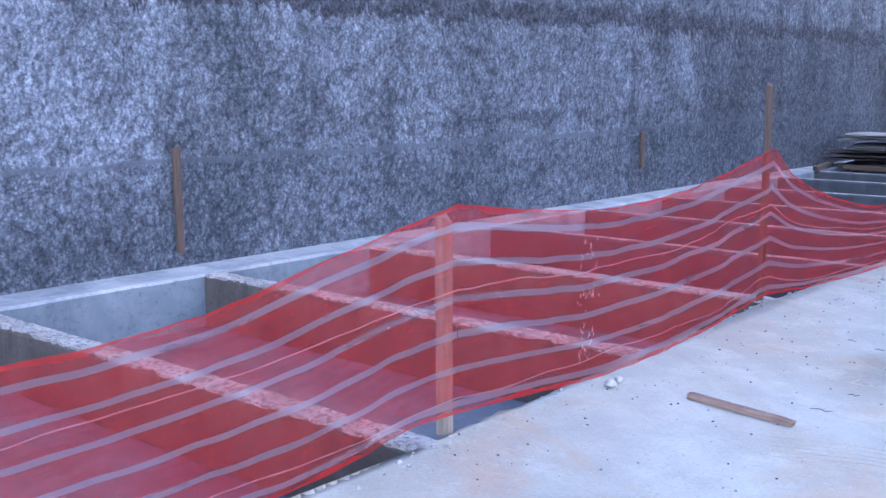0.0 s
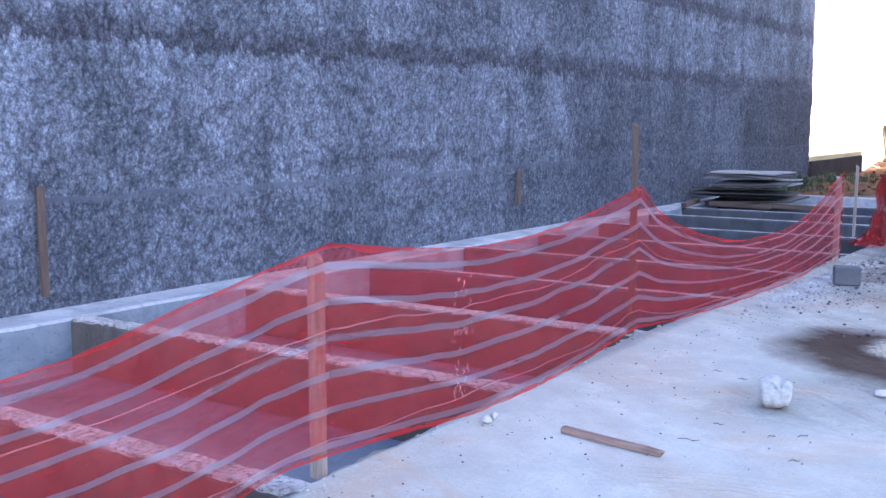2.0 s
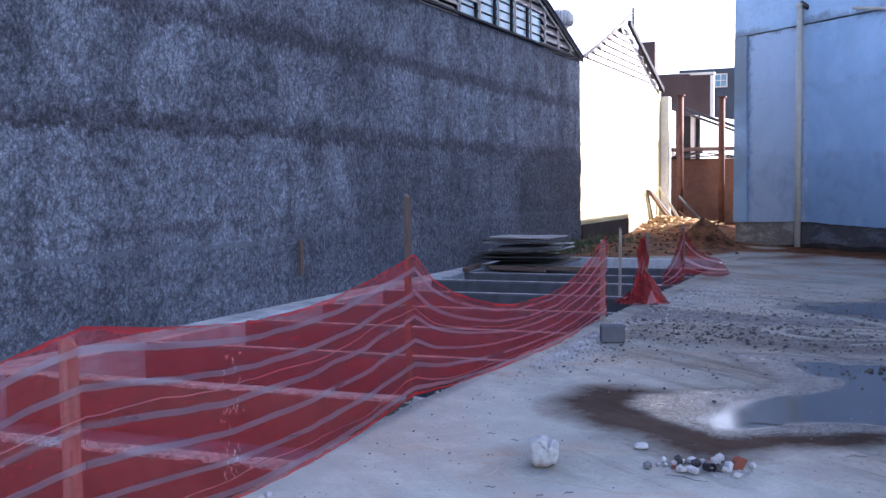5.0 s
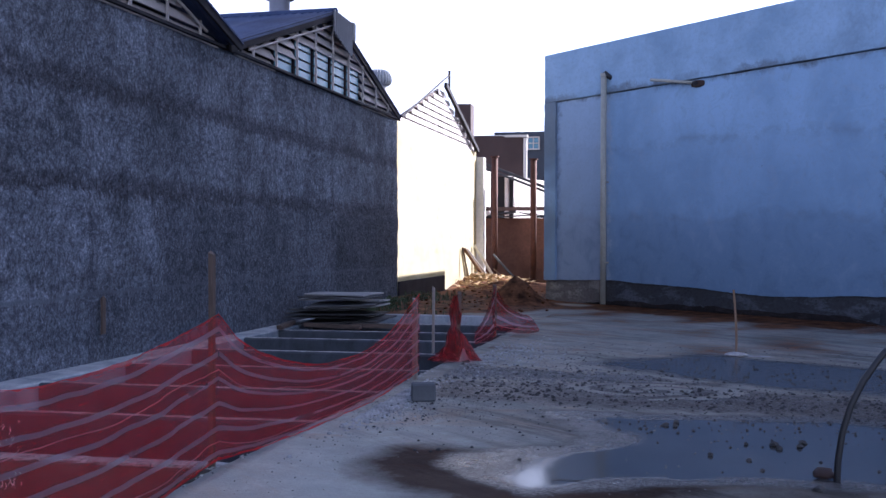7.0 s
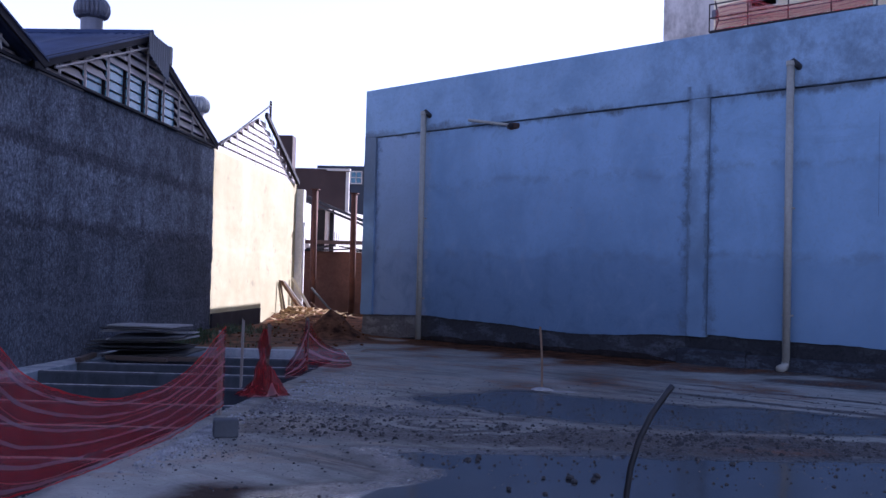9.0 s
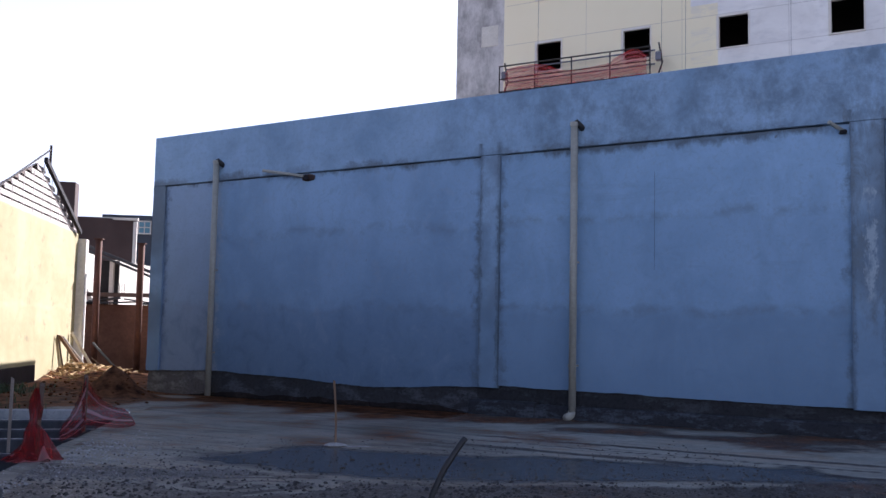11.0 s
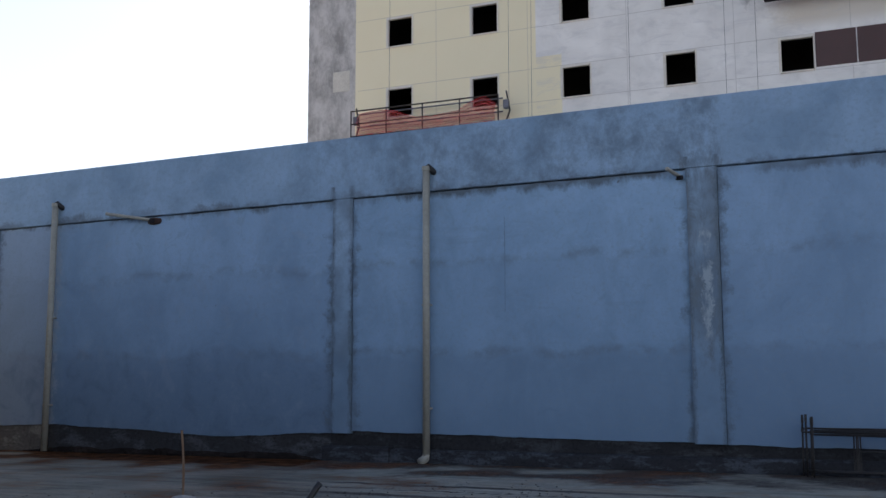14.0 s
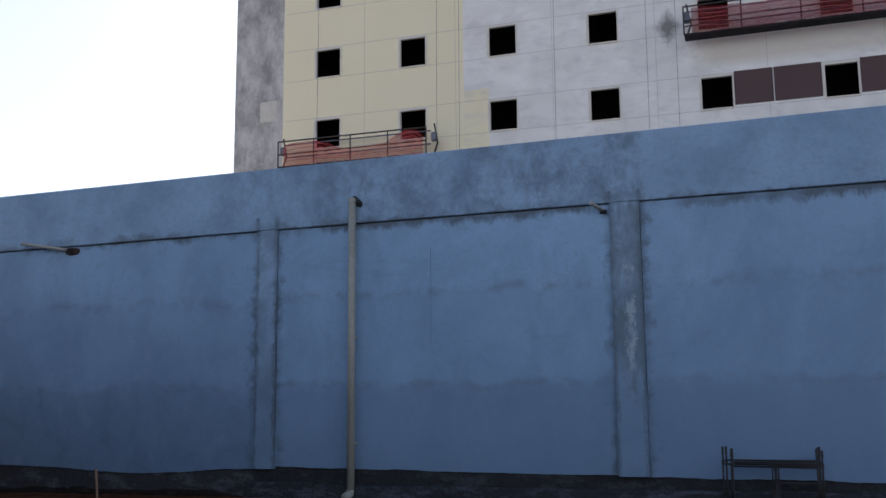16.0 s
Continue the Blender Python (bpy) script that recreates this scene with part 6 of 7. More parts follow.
for e in geo:
    if isinstance(e, bmesh.types.BMVert):
        e.co = Vector((e.co.x, e.co.y * 0.9, 0.047 + (e.co.z - 0.047) * 0.9))
single("pipe_offcut", cup, BLACK, "short dark pipe offcut lying in the rubble", "pipe", m=pose(-0.73, 5.38, 0, 0, 0, -50) @ Matrix.Scale(0.55, 4))
for k, (x, y, a, l) in enumerate(((-0.06, 5.93, 20, 0.13), (-0.9, 5.22, -15, 0.22), (-1.3, 4.7, 60, 0.08), (-1.75, 4.35, 12, 0.1), (-0.95, 5.35, 50, 0.2), (-1.7, 4.67, 10, 0.05), (-1.41, 4.61, 70, 0.06), (-1.23, 4.34, 40, 0.06), (-2.09, 5.68, 0, 0.05), (-1.9, 5.58, 5, 0.05), (-0.66, 6.54, 8, 0.2), (-0.55, 6.56, -20, 0.16))):
    tw = bmesh.new()
    tube(tw, [(0, 0, 0.003), (l * 0.4, 0.012, 0.005), (l * 0.7, -0.008, 0.004), (l, 0.015, 0.003)], [0.0012, 0.002, 0.0018, 0.001], 5)
    single("twig", tw, STONE, "thin dark twig lying on the concrete", "twig", "twigs on the concrete", m=pose(x, y, 0.0, 0, 0, a))

# thin ridges of dried clay on the concrete
for k, pts in enumerate((((-1.76, 4.87), (-1.51, 4.9), (-1.27, 4.87), (-1.03, 4.83), (-0.74, 4.94), (-0.63, 5.02)), ((-1.76, 4.87), (-1.76, 5.07), (-1.72, 5.3)), ((-1.57, 5.54), (-1.39, 5.55), (-1.19, 5.5)),
                         *[((-1.74 + 0.03 * q, 3.88 - 0.05 * q), (-1.4 + 0.02 * q, 4.02 - 0.045 * q), (-1.12 + 0.02 * q, 4.09 - 0.05 * q)) for q in range(5)])):
    bm, rows = bmesh.new(), []
    for (x0, y0), (x1, y1) in zip(pts, pts[1:]):
        for i in range(14):
            f = i / 14
            x, y = x0 + (x1 - x0) * f, y0 + (y1 - y0) * f
            nx, ny = -(y1 - y0), x1 - x0
            q = math.hypot(nx, ny)
            w = 0.006 + 0.007 * noise.noise(Vector((x * 14, y * 14, k)))
            off = 0.012 * noise.noise(Vector((x * 9, y * 9, k + 4)))
            cx, cy, z = x + nx / q * off, y + ny / q * off, ground_state(x, y)[0]
            rows.append([bm.verts.new((cx + nx / q * w * e, cy + ny / q * w * e, z + h)) for e, h in ((-1, -0.003), (-0.4, 0.0016), (0.5, 0.0014), (1, -0.003))])
    for r0, r1 in zip(rows, rows[1:]):
        for e in range(3):
            bm.faces.new((r0[e], r0[e + 1], r1[e + 1], r1[e]))
    single("clay_ridge", bm, OCHRE, "thin ridge of dried ochre clay on the concrete", "clay", "clay ridges")

# standing conduit with a stone at its foot
hose = bmesh.new()
path = [(0, 0, -0.05), (0.005, 0, 0.12), (0.03, 0.0, 0.3), (0.085, 0.01, 0.48), (0.17, 0.02, 0.65), (0.27, 0.03, 0.79), (0.315, 0.035, 0.845)]
tube(hose, [p for q in zip(path, [tuple((Vector(a) + Vector(b)) / 2) for a, b in zip(path, path[1:] + path[-1:])]) for p in q][:-1], 0.021, 12)
single("conduit_stub", hose, BLACK, "black flexible conduit rising bent from the concrete", "conduit", m=pose(1.125, 6.98, 0, 0, 0, 8), smooth=True)
single("brown_stone", lump(0.062, 13.0, (1.15, 0.9, 0.6), 0.4), BROWNSTONE, "brown stone at the foot of the conduit", "stone", m=pose(1.05, 7.05, 0), smooth=True)
# marker stake in its plaster pat
mark = thing("marker_stake", "thin wooden marker stake in a pat of white plaster", "stake", m=pose(0.81, 14.02, 0))
part("stake", plank(0.86, 0.028, 0.025, 51, 0.015), PINE, mark).matrix_local = pose(0, 0, 0, 0, -2.5, 0)
part("plaster_pat", lump(0.16, 17.0, (1.0, 0.7, 0.22), 0.3), CHIPPED, mark, "white plaster pat")
part("plaster_splash", lump(0.2, 18.0, (1.2, 0.5, 0.08), 0.3, 2, None, (0.22, 0.0, 0)), CHIPPED, mark)

# loose stones over the yard, counted ones near the way, the fine grit as one scatter
rnd = random.Random(12)
shapes = [mesh_of("pebble", lump(1.0, 80 + k, (1.0, 0.85, 0.6), 0.5, 1), STONE) for k in range(6)]
spots = [(-1.58, 7.22, 0.035), (-1.62, 7.15, 0.025), (1.6, 9.25, 0.04), (0.85, 7.9, 0.05), (1.0, 8.0, 0.045), (0.35, 7.55, 0.04), (0.1, 8.8, 0.045), (-0.35, 8.35, 0.03), (0.62, 8.0, 0.035), (-0.95, 7.05, 0.03), (2.3, 12.3, 0.04), (2.05, 8.7, 0.03), (0.01, 8.65, 0.055), (0.09, 8.63, 0.04), (0.61, 7.46, 0.04), (0.82, 8.02, 0.06), (1.04, 8.14, 0.06), (0.68, 7.17, 0.03), (0.98, 6.67, 0.07)]
for _ in range(150):
    x = rnd.uniform(-2.3, 6.0)
    y = rnd.gauss(9.7, 1.2) if rnd.random() < 0.75 else rnd.uniform(7, 14)
    spots.append((x, y, rnd.uniform(0.01, 0.028)))
for _ in range(60):
    spots.append((-2.4 + rnd.gauss(0, 0.14), 9.1 + rnd.gauss(0, 0.45), rnd.uniform(0.008, 0.022)))
for x, y, r in spots:
    if x < pit_edge(y) + 0.1:
        continue
    p = tagged(new("pebble", shapes[rnd.randrange(6)]), "small dark stone lying on the wet concrete" if y > 6.4 else "small stone on the concrete", "stone", "loose stones on the yard")
    p.matrix_world = pose(x, y, ground_state(x, y)[0] - 0.002, 0, 0, rnd.uniform(0, 360)) @ Matrix.Scale(r * 0.62, 4)

grit = ([], [])
base_v = [(-0.6, -0.5, 0), (0.7, -0.4, 0), (0.1, 0.7, 0), (0.0, 0.0, 0.7)]
rnd = random.Random(14)
for _ in range(5200):
    q = rnd.random()
    if q < 0.5:
        x, y = rnd.uniform(-2.4, 6.5), rnd.gauss(10.2, 0.75)
    elif q < 0.7:
        x, y = rnd.gauss(-2.3, 0.35), rnd.gauss(9.2, 0.7)
    elif q < 0.85:
        x, y = rnd.uniform(-2.5, 5), rnd.uniform(3, 15)
    else:
        x, y = rnd.uniform(-2.5, -0.5), rnd.uniform(11, 18)
    if x < pit_edge(y) + 0.06:
        continue
    r, a, o = rnd.uniform(0.004, 0.013), rnd.uniform(0, 6.28), len(grit[0])
    z = ground_state(x, y)[0]
    grit[0].extend((x + r * (vx * math.cos(a) - vy * math.sin(a)), y + r * (vx * math.sin(a) + vy * math.cos(a)), z + r * vz) for vx, vy, vz in base_v)
    grit[1].extend(((o, o + 1, o + 3), (o + 1, o + 2, o + 3), (o + 2, o, o + 3)))
me = bpy.data.meshes.new("grit")
me.from_pydata(grit[0], [], grit[1])
me.materials.append(GRAVEL)
tagged(new("grit", me), "fine grey grit scattered over the yard", "grit", kind="stuff")


def scatter(name, label, material, count, seed, place, low, high):
    """Small angular chips strewn by a rule that gives their places."""
    rnd, verts, faces = random.Random(seed), [], []
    shape = [(-0.8, -0.5, 0), (0.7, -0.6, 0), (0.8, 0.6, 0), (-0.6, 0.7, 0), (-0.4, -0.2, 0.6), (0.5, 0.1, 0.75), (0.0, 0.5, 0.5)]
    for _ in range(count):
        x, y = place(rnd)
        if x < pit_edge(y) + 0.04:
            continue
        r, a, o, z = low + (high - low) * rnd.random() ** 2, rnd.uniform(0, 6.28), len(verts), ground_state(x, y)[0]
        verts.extend((x + r * (vx * math.cos(a) - vy * math.sin(a)), y + r * (vx * math.sin(a) + vy * math.cos(a)), z + r * vz) for vx, vy, vz in shape)
        faces.extend(tuple(o + q for q in f) for f in ((0, 1, 5, 4), (1, 2, 5), (2, 3, 6, 5), (3, 0, 4, 6), (4, 5, 6)))
    me = bpy.data.meshes.new(name)
    me.from_pydata(verts, [], faces)
    me.materials.append(material)
    tagged(new(name, me), label, "grit", kind="stuff")


def in_track(r):
    x = r.uniform(-2.5, 6.8)
    while noise.noise(Vector((x * 1.1, 3.0, 1.0))) < r.uniform(-0.5, 0.4):
        x = r.uniform(-2.5, 6.8)
    return x, 10.25 + r.gauss(0, 0.42) - (0.08 * x if x > 0 else -0.06 * x) + (1.3 if r.random() < 0.25 and x < 0.6 else 0.0)


scatter("mud_clods", "dark mud clods and stones along the tyre track", STONE, 1300, 41, in_track, 0.004, 0.036)
scatter("yard_grit", "dark grit and mud crumbs over the wet yard", STONE, 3600, 46, lambda r: (r.uniform(-2.5, 6.0), r.triangular(7.2, 15.5, 10.5)), 0.004, 0.02)
scatter("gravel_spill", "pale grey gravel spilt beside the fence post", PALEGRIT, 1300, 42, lambda r: (-2.6 + abs(r.gauss(0, 0.13)), 9.3 + r.gauss(0, 0.65)), 0.006, 0.03)
scatter("gravel_bank", "grey gravel banked along the tyre track", GRAVEL, 1500, 47, lambda r: (r.uniform(-2.5, -0.2), 11.4 + r.gauss(0, 0.25)), 0.006, 0.028)
scatter("chip_spill", "pale broken chips strewn by the fallen netting", PALEGRIT, 1100, 43, lambda r: (-2.5 + abs(r.gauss(0, 0.5)), 13.3 + r.gauss(0, 0.9)), 0.006, 0.022)
scatter("rubble_chips", "small white and grey chips swept round the rubble heap", PALEGRIT, 150, 48, lambda r: (-0.73 + r.gauss(0, 0.13), 5.41 + r.gauss(0, 0.05)), 0.004, 0.016)
scatter("slab_specks", "dark specks of dirt on the pale concrete", STONE, 75, 44, lambda r: (r.uniform(-2.7, 0.9), r.uniform(2.6, 6.4)), 0.002, 0.008)
scatter("edge_specks", "dark specks of dirt near the slab's broken edge", STONE, 170, 45, lambda r: (-2.62 + abs(r.gauss(0, 0.28)), r.uniform(2.6, 9.0)), 0.002, 0.009)

crumbs, rnd = ([], []), random.Random(31)
for _ in range(260):
    y = rnd.uniform(0.5, 13.0)
    x, r, o = pit_edge(y) + abs(rnd.gauss(0.01, 0.06)), rnd.uniform(0.004, 0.022) * rnd.random() ** 0.5, len(crumbs[0])
    a = rnd.uniform(0, 6.28)
    shape = [(-0.8, -0.5, 0), (0.7, -0.6, 0), (0.8, 0.6, 0), (-0.6, 0.7, 0), (-0.4, -0.2, 0.7), (0.5, 0.1, 0.8), (0.0, 0.5, 0.5)]
    crumbs[0].extend((x + r * (vx * math.cos(a) - vy * math.sin(a)), y + r * (vx * math.sin(a) + vy * math.cos(a)), r * vz) for vx, vy, vz in shape)
    crumbs[1].extend(tuple(o + q for q in f) for f in ((0, 1, 5, 4), (1, 2, 5), (2, 3, 6, 5), (3, 0, 4, 6), (4, 5, 6)))
me = bpy.data.meshes.new("edge_crumbs")
me.from_pydata(crumbs[0], [], crumbs[1])
me.materials.append(CRUST)
tagged(new("edge_crumbs", me), "crumbs of broken concrete along the slab's edge", "rubble", kind="stuff")

# ---------------------------------------------------------------- fittings of the tall wall
def down_pipe(u, top, foot):
    p = thing("downpipe", "beige plastic rainwater downpipe on the rendered wall", "downpipe", "downpipes on the tall wall", m=M_R)
    part("pipe", tube(bmesh.new(), [(u, -0.1, 0.12 if foot else 0.02), (u, -0.1, top)], 0.068, 18), PVC, p, smooth=True)
    part("socket", tube(bmesh.new(), [(u, -0.1, top - 0.02), (u, -0.1, top + 0.06)], 0.08, 18), PVC, p)
    elbow = [(u, -0.1, top + 0.02), (u + 0.03, -0.09, top + 0.06), (u + 0.1, -0.03, top - 0.02), (u + 0.12, 0.05, top - 0.06)]
    part("elbow", tube(bmesh.new(), elbow, 0.06, 12), BLACK, p, "dark elbow into the parapet", smooth=True)
    for z in (1.0, 2.9):
        part("clip", boxed((u, -0.06, z), (0.165, 0.15, 0.035), None, 0.01), PVC, p)
    if foot:
        part("shoe", tube(bmesh.new(), [(u, -0.1, 0.16), (u - 0.01, -0.12, 0.1), (u - 0.05, -0.26, 0.05)], 0.074, 16), PVC, p, "angled outlet shoe", smooth=True)


down_pipe(-16.45, 5.40, False)
down_pipe(-7.41, 5.46, True)


def wall_spout(u, z, du, dz, soot):
    s = thing("pipe_spout", "short pipe stub out of a rough hole in the render", "pipe", "pipe stubs in the wall", m=M_R)
    part("hole_patch", lump(0.14 if soot else 0.05, u, (1.2, 0.25, 0.6), 0.6, 2, None, (u, 0.045, z - (0.1 if soot else 0.05))), BROWNSTONE if soot else PLINTH, s, "broken brick round the hole")
    part("stub", tube(bmesh.new(), [(u + 0.02, 0.1, z), (u + du * 0.5, -0.12, z + dz * 0.5), (u + du, -0.28, z + dz)], 0.035, 10), PVC, s)
    part("stub_end", tube(bmesh.new(), [(u - 0.02, -0.02, z - 0.02), (u + 0.06, -0.09, z - 0.03)], 0.055 if soot else 0.032, 12), TRIM, s)


wall_spout(-13.84, 4.93, -1.02, 0.16, True)
wall_spout(-2.72, 4.96, -0.16, 0.1, False)
# hairline crack
pts = [(-5.91 + 0.02 * noise.noise(Vector((k, 2, 0))), 0.043, 4.5 - 0.11 * k) for k in range(17)]
part("crack", tube(bmesh.new(), pts, 0.002, 4), PLINTH, east, "hairline crack")


def frame_panel(m, w, h, seed):
    """One scaffold frame: two legs with spigots, double top ledger, foot ledger, a middle post and a short rung."""
    f = thing("scaffold_frame", "rusty dark steel scaffold frame leaning on the wall", "scaffold", "scaffold frames by the wall", m=m)
    r = 0.015
    for x in (0, w):
        leg = part("leg", tube(bmesh.new(), [(x, 0, 0), (x, 0, h - 0.1)], r, 10), STEEL, f, smooth=True)
        part("spigot", tube(bmesh.new(), [(x, 0, h - 0.12), (x, 0, h)], r * 1.3, 10), STEEL, leg)
        part("coupling", boxed((x, -0.02, h - 0.24), (0.045, 0.03, 0.06), None, 0.006), STEEL, leg)
    for z in (0.09, h - 0.27, h - 0.21):
        part("ledger", tube(bmesh.new(), [(0, 0, z), (w, 0, z)], r * 0.75, 8), STEEL, f, smooth=True)
    part("upright", tube(bmesh.new(), [(w * 0.52, 0, 0.09), (w * 0.52, 0, h - 0.27)], r * 0.75, 8), STEEL, f)
    part("rung", tube(bmesh.new(), [(w * 0.52, 0, 0.40), (w, 0, 0.40)], r * 0.6, 8), STEEL, f)
    return f


for k, (uu, back, w, h) in enumerate(((-0.76, -0.52, 1.24, 0.92), (-0.86, -0.42, 1.38, 0.95), (-0.92, -0.33, 1.42, 0.94), (-0.80, -0.24, 1.36, 0.90))):
    frame_panel(M_R @ pose(uu, back, 0.02, -4.0 - 0.6 * k, 0.3 * k, 0.5 * k), w, h, k)

# ---------------------------------------------------------------- far end between the walls
single("back_wall", boxed((-4.6, 38.0, 1.13), (7.0, 0.25, 2.46), None, 0.02), BROWNWALL, "brown stained masonry wall closing the passage", "wall", kind="structure")
for k, (x, w, tilt, z) in enumerate(((-7.4, 1.3, 3, 2.40), (-6.2, 1.5, -4, 2.44), (-4.9, 1.4, 2, 2.39), (-6.8, 1.1, -9, 2.52), (-5.6, 1.0, 7, 2.5), (-3.3, 2.0, 0, 2.38))):
    single("roof_scrap", boxed((0, 0, 0), (w, 0.5, 0.045), pose(x, 37.95, z, 4 * (k % 3 - 1), tilt, 6 * (k % 2)), 0.008), DARKPLY if k % 2 else TRIM, "dark scrap of roofing sheet lying on the brown wall", "sheet", "scraps on the brown wall")
for x, y, h in ((-6.72, 36.0, 4.6), (-5.32, 36.2, 4.5)):
    c = thing("steel_column", "rusty round steel column standing in the passage", "column", "steel columns", m=pose(x, y, -0.05))
    part("shaft", tube(bmesh.new(), [(0, 0, 0), (0, 0, h)], 0.115, 16), RUST, c, smooth=True)
    part("cap", boxed((0, 0, h + 0.01), (0.3, 0.3, 0.03)), RUST, c)
shed = thing("lean_to_shed", "ramshackle lean-to shed with a sloping sheet roof", "shed", m=pose(0, 42.0, 0))
part("shed_roof", boxed((0, 0, 0), (3.6, 0.6, 0.12), pose(-6.5, -0.9, 4.05, 0, 21.5, 0), 0.01), DARKPLY, shed)
part("shed_wall", boxed((0, 0, 0), (4.2, 0.15, 3.7), pose(-6.75, 1.4, 2.35, 0, 0, 76)), LIMEWALL, shed, "whitewashed shed wall")
# solid dark panel in place of the open bay's shade
part("shed_dark_panel", boxed((-7.45, -0.45, 3.3), (0.95, 0.12, 1.75), None, 0.01), INSIDE_SHADE, shed, "near-black panel standing for the dark bay under the roof")
for k in range(5):
    part("bay_bar", boxed((-7.1 + 0.09 * k, -0.56, 3.02), (0.02, 0.02, 0.5)), STEEL, shed)
part("tie_beam", boxed((-6.6, -0.6, 2.82), (3.4, 0.12, 0.16), None, 0.01), GREYWOOD, shed)
part("rafter", boxed((0, 0, 0), (3.5, 0.1, 0.1), pose(-6.45, -1.3, 3.86, 0, 21.5, 0), 0.01), DARKPLY, shed, "dark sagging rafter")
part("side_wall", boxed((-8.25, -1.5, 2.2), (0.2, 4.0, 4.5), None, 0.02), LIMEWALL, shed, "pale side wall")



def lean_board(foot, top, width, mat, seed):
    """A board from its foot on the soil to where it rests on the wall."""
    foot, top = Vector(foot), Vector(top)
    d = top - foot
    m = Matrix.Translation(foot) @ d.to_track_quat("Z", "Y").to_matrix().to_4x4()
    single("leaning_board", plank(d.length, width, 0.03, seed), mat, "loose board leaning against the end of the wall", "board", "leaning boards", m=m)


for k, (foot, top, width, mat) in enumerate((((-6.72, 31.9, 0.03), (-6.95, 31.75, 1.27), 0.07, GREYWOOD), ((-6.5, 33.6, 0.1), (-6.95, 31.95, 1.26), 0.12, PINE), ((-6.45, 34.0, 0.1), (-6.95, 32.3, 1.22), 0.13, PALEPLY),
                                             ((-6.35, 34.4, 0.1), (-6.94, 33.55, 1.36), 0.12, LIMEWALL), ((-6.0, 34.9, 0.05), (-6.5, 34.75, 0.5), 0.2, PINE))):
    lean_board(foot, top, width, mat, 70 + k)
single("leaning_pole", tube(bmesh.new(), [(-6.6, 35.2, 1.0), (-5.7, 34.8, 0.12)], 0.045, 8), DARKPLY, "thin pole leaning down onto the soil", "pole")
single("chimney_block", boxed((-9.2, 42.0, 3.6), (0.7, 0.7, 7.4), None, 0.02), FARWALL, "dark masonry chimney beyond the gable", "chimney")
b1 = thing("far_building", "brown flat-roofed building far behind the passage", "building", "far buildings", m=pose(0, 0, 0))
part("wall_block", boxed((-11.1, 62.2, 3.9), (3.5, 4.4, 7.8), pose(-9.35, 60, 0, 0, 0, 10.5) @ pose(9.35, -60, 0), 0.02), FARWALL, b1)
part("parapet", boxed((-11.1, 59.9, 7.78), (3.6, 0.3, 0.14)), LIMEWALL, b1, "pale parapet edge")
part("downpipe", boxed((-9.45, 59.9, 3.8), (0.2, 0.2, 7.7)), LIMEWALL, b1)
b2 = thing("far_building", "blue-grey building with white framed window far away", "building", "far buildings", m=pose(0, 0, 0))
part("wall_block", boxed((-8.7, 76, 4.6), (10.0, 8, 9.5), None, 0.02), FARBLUE, b2)
win = part("window", boxed((-10.8, 71.95, 8.5), (0.8, 0.12, 0.85), None, 0.01), GLASS, b2)
for c, s in (((0, 0), (0.06, 0.85)), ((0, 0), (0.8, 0.06)), ((0, 0.43), (0.9, 0.09)), ((0, -0.43), (0.9, 0.09)), ((-0.41, 0), (0.09, 0.85)), ((0.41, 0), (0.09, 0.85))):
    part("window_bar", boxed((-10.8 + c[0], 71.87, 8.5 + c[1]), (s[0], 0.06, s[1])), LIMEWALL, win)

# clods on the soil heaps
rnd = random.Random(21)
SOILM = matte(simple("red_soil_clod", (0.09, 0.036, 0.015), 0.95, 0, 0.4, 6, 0.8), 0.05)
clods = [mesh_of("clod", lump(1.0, 120 + k, (1, 0.9, 0.7), 0.5, 1), SOILM) for k in range(4)]
verts, faces = [], []
for _ in range(320):
    if rnd.random() < 0.7:
        mx, my, h, r = rnd.choice(MOUNDS)
        x, y = mx + rnd.gauss(0, r * 0.8), my + rnd.gauss(0, r * 0.8)
    else:
        x, y = rnd.uniform(-6.8, -3.0), rnd.uniform(19.8, 31)
    if x < WX + 0.25 or (x * N_R.x + y * N_R.y > C_R - 0.2 and x > -3.5):
        continue
    src, s, a, z = clods[rnd.randrange(4)], rnd.uniform(0.012, 0.045), rnd.uniform(0, 6.28), ground_state(x, y)[0]
    o = len(verts)
    for v in src.vertices:
        verts.append((x + s * (v.co.x * math.cos(a) - v.co.y * math.sin(a)), y + s * (v.co.x * math.sin(a) + v.co.y * math.cos(a)), z - 0.01 + s * v.co.z))
    faces.extend(tuple(o + i for i in p.vertices) for p in src.polygons)
me = bpy.data.meshes.new("soil_clods")
me.from_pydata(verts, [], faces)
me.materials.append(SOILM)
tagged(new("soil_clods", me), "red soil clods on the heaps between the walls", "soil", kind="stuff")

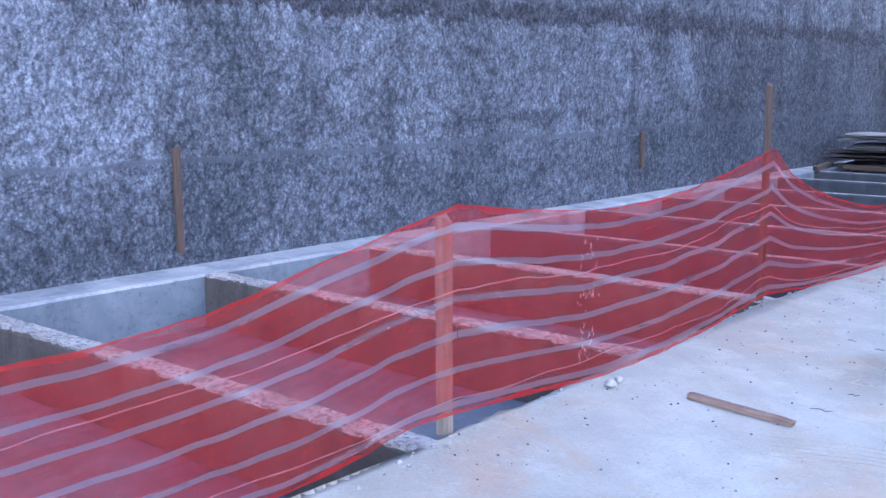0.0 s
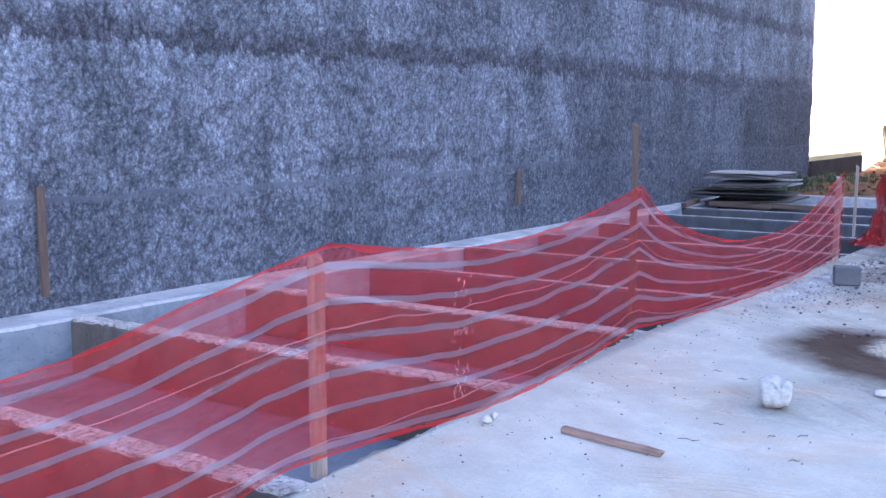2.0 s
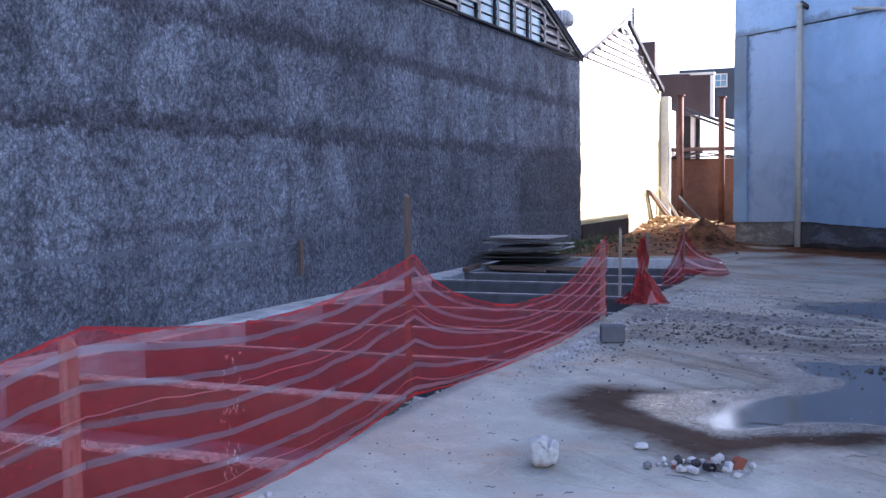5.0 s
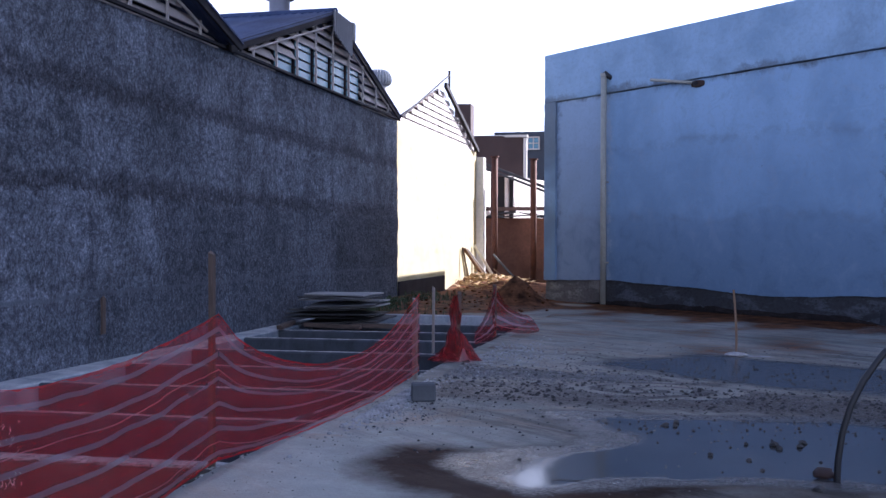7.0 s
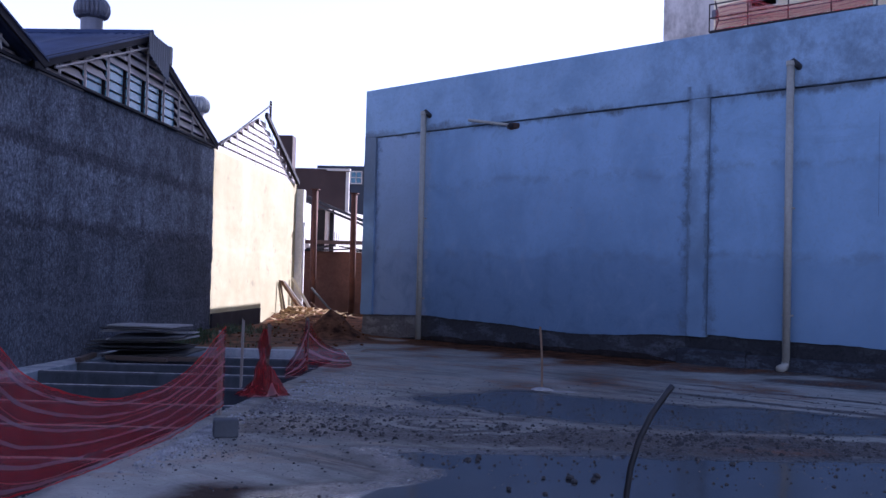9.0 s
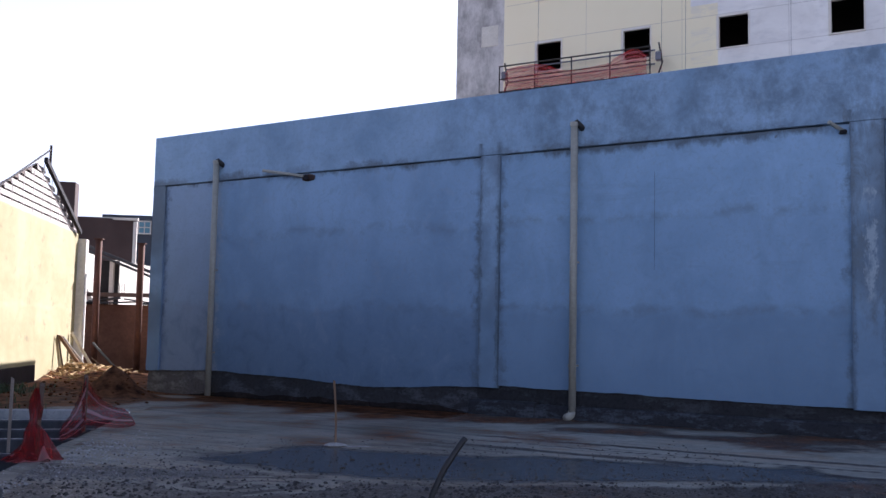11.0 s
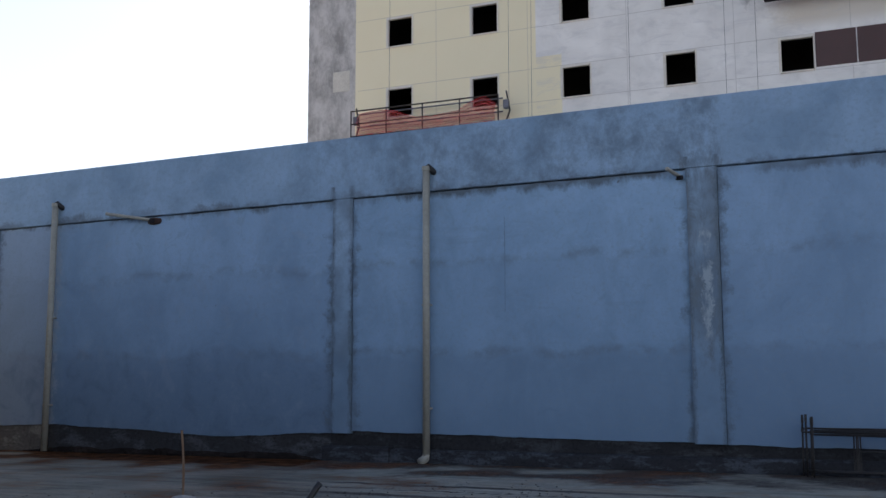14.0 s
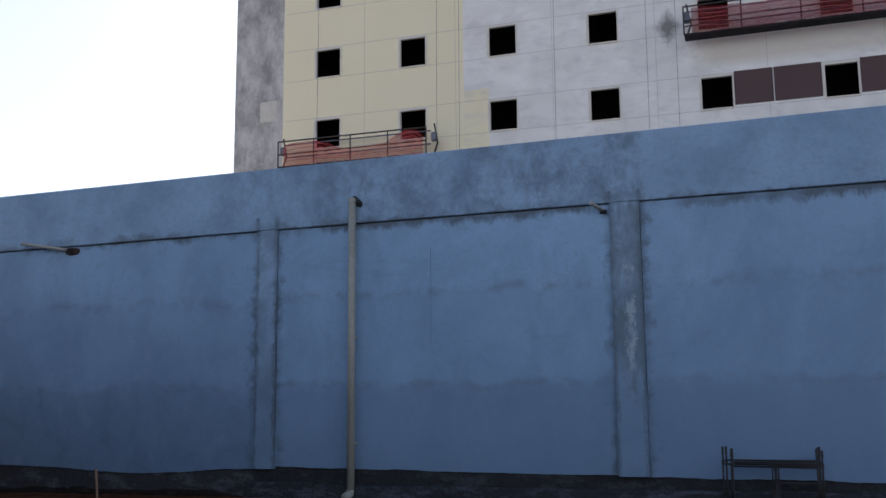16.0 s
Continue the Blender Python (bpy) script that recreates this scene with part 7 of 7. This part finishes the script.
# low weeds at the foot of the boundary wall beyond the pit
rnd, verts, faces = random.Random(52), [], []
for _ in range(1500):
    x = WX + 0.1 + abs(rnd.gauss(0, 0.9))
    y = rnd.uniform(19.7, 24.2)
    if noise.noise(Vector((x * 1.5, y * 1.2, 6))) < -0.1 or x > -4.2:
        continue
    z, h, a, lean, w = ground_state(x, y)[0], rnd.uniform(0.05, 0.16), rnd.uniform(0, 6.28), rnd.uniform(0.02, 0.09), rnd.uniform(0.006, 0.014)
    o, dx, dy = len(verts), math.cos(a), math.sin(a)
    verts += [(x - dy * w, y + dx * w, z - 0.01), (x + dy * w, y - dx * w, z - 0.01), (x + dx * lean * 0.5 + dy * w, y + dy * lean * 0.5 - dx * w, z + h * 0.6), (x + dx * lean * 0.5 - dy * w, y + dy * lean * 0.5 + dx * w, z + h * 0.6), (x + dx * lean, y + dy * lean, z + h)]
    faces += [(o, o + 1, o + 2, o + 3), (o + 3, o + 2, o + 4)]
me = bpy.data.meshes.new("weeds")
me.from_pydata(verts, [], faces)
me.materials.append(simple("weed_leaf", (0.05, 0.075, 0.03), 0.7, 0, 0.4, 12, 0.2))
tagged(new("weeds", me), "low dark green weeds on the soil by the wall", "weeds", kind="stuff")

# dry splinters and straw-coloured litter on the sunlit soil at the passage's end
rnd, verts, faces = random.Random(61), [], []
for _ in range(700):
    x, y = -6.75 + abs(rnd.gauss(0, 0.75)), rnd.gauss(32.9, 1.1)
    if x > -4.9:
        continue
    l, w, a, tilt, o = rnd.uniform(0.05, 0.32), rnd.uniform(0.012, 0.04), rnd.uniform(0, 6.28), rnd.uniform(0.0, 0.35), len(verts)
    z, dx, dy = ground_state(x, y)[0], math.cos(a), math.sin(a)
    for f, h in ((0, 0.0), (1, l * tilt)):
        for e, t in ((-1, 0.0), (1, 0.0), (1, 0.018), (-1, 0.018)):
            verts.append((x + dx * l * f - dy * w * e, y + dy * l * f + dx * w * e, z + h + t))
    faces += [(o, o + 1, o + 2, o + 3), (o + 4, o + 7, o + 6, o + 5), (o, o + 4, o + 5, o + 1), (o + 1, o + 5, o + 6, o + 2), (o + 2, o + 6, o + 7, o + 3), (o + 3, o + 7, o + 4, o)]
me = bpy.data.meshes.new("wood_litter")
me.from_pydata(verts, [], faces)
me.materials.append(simple("dry_splinter", (0.42, 0.29, 0.13), 0.85, 0, 0.35, 12, 0.3))
tagged(new("wood_litter", me), "dry straw-coloured splinters littering the sunlit soil", "litter", kind="stuff")
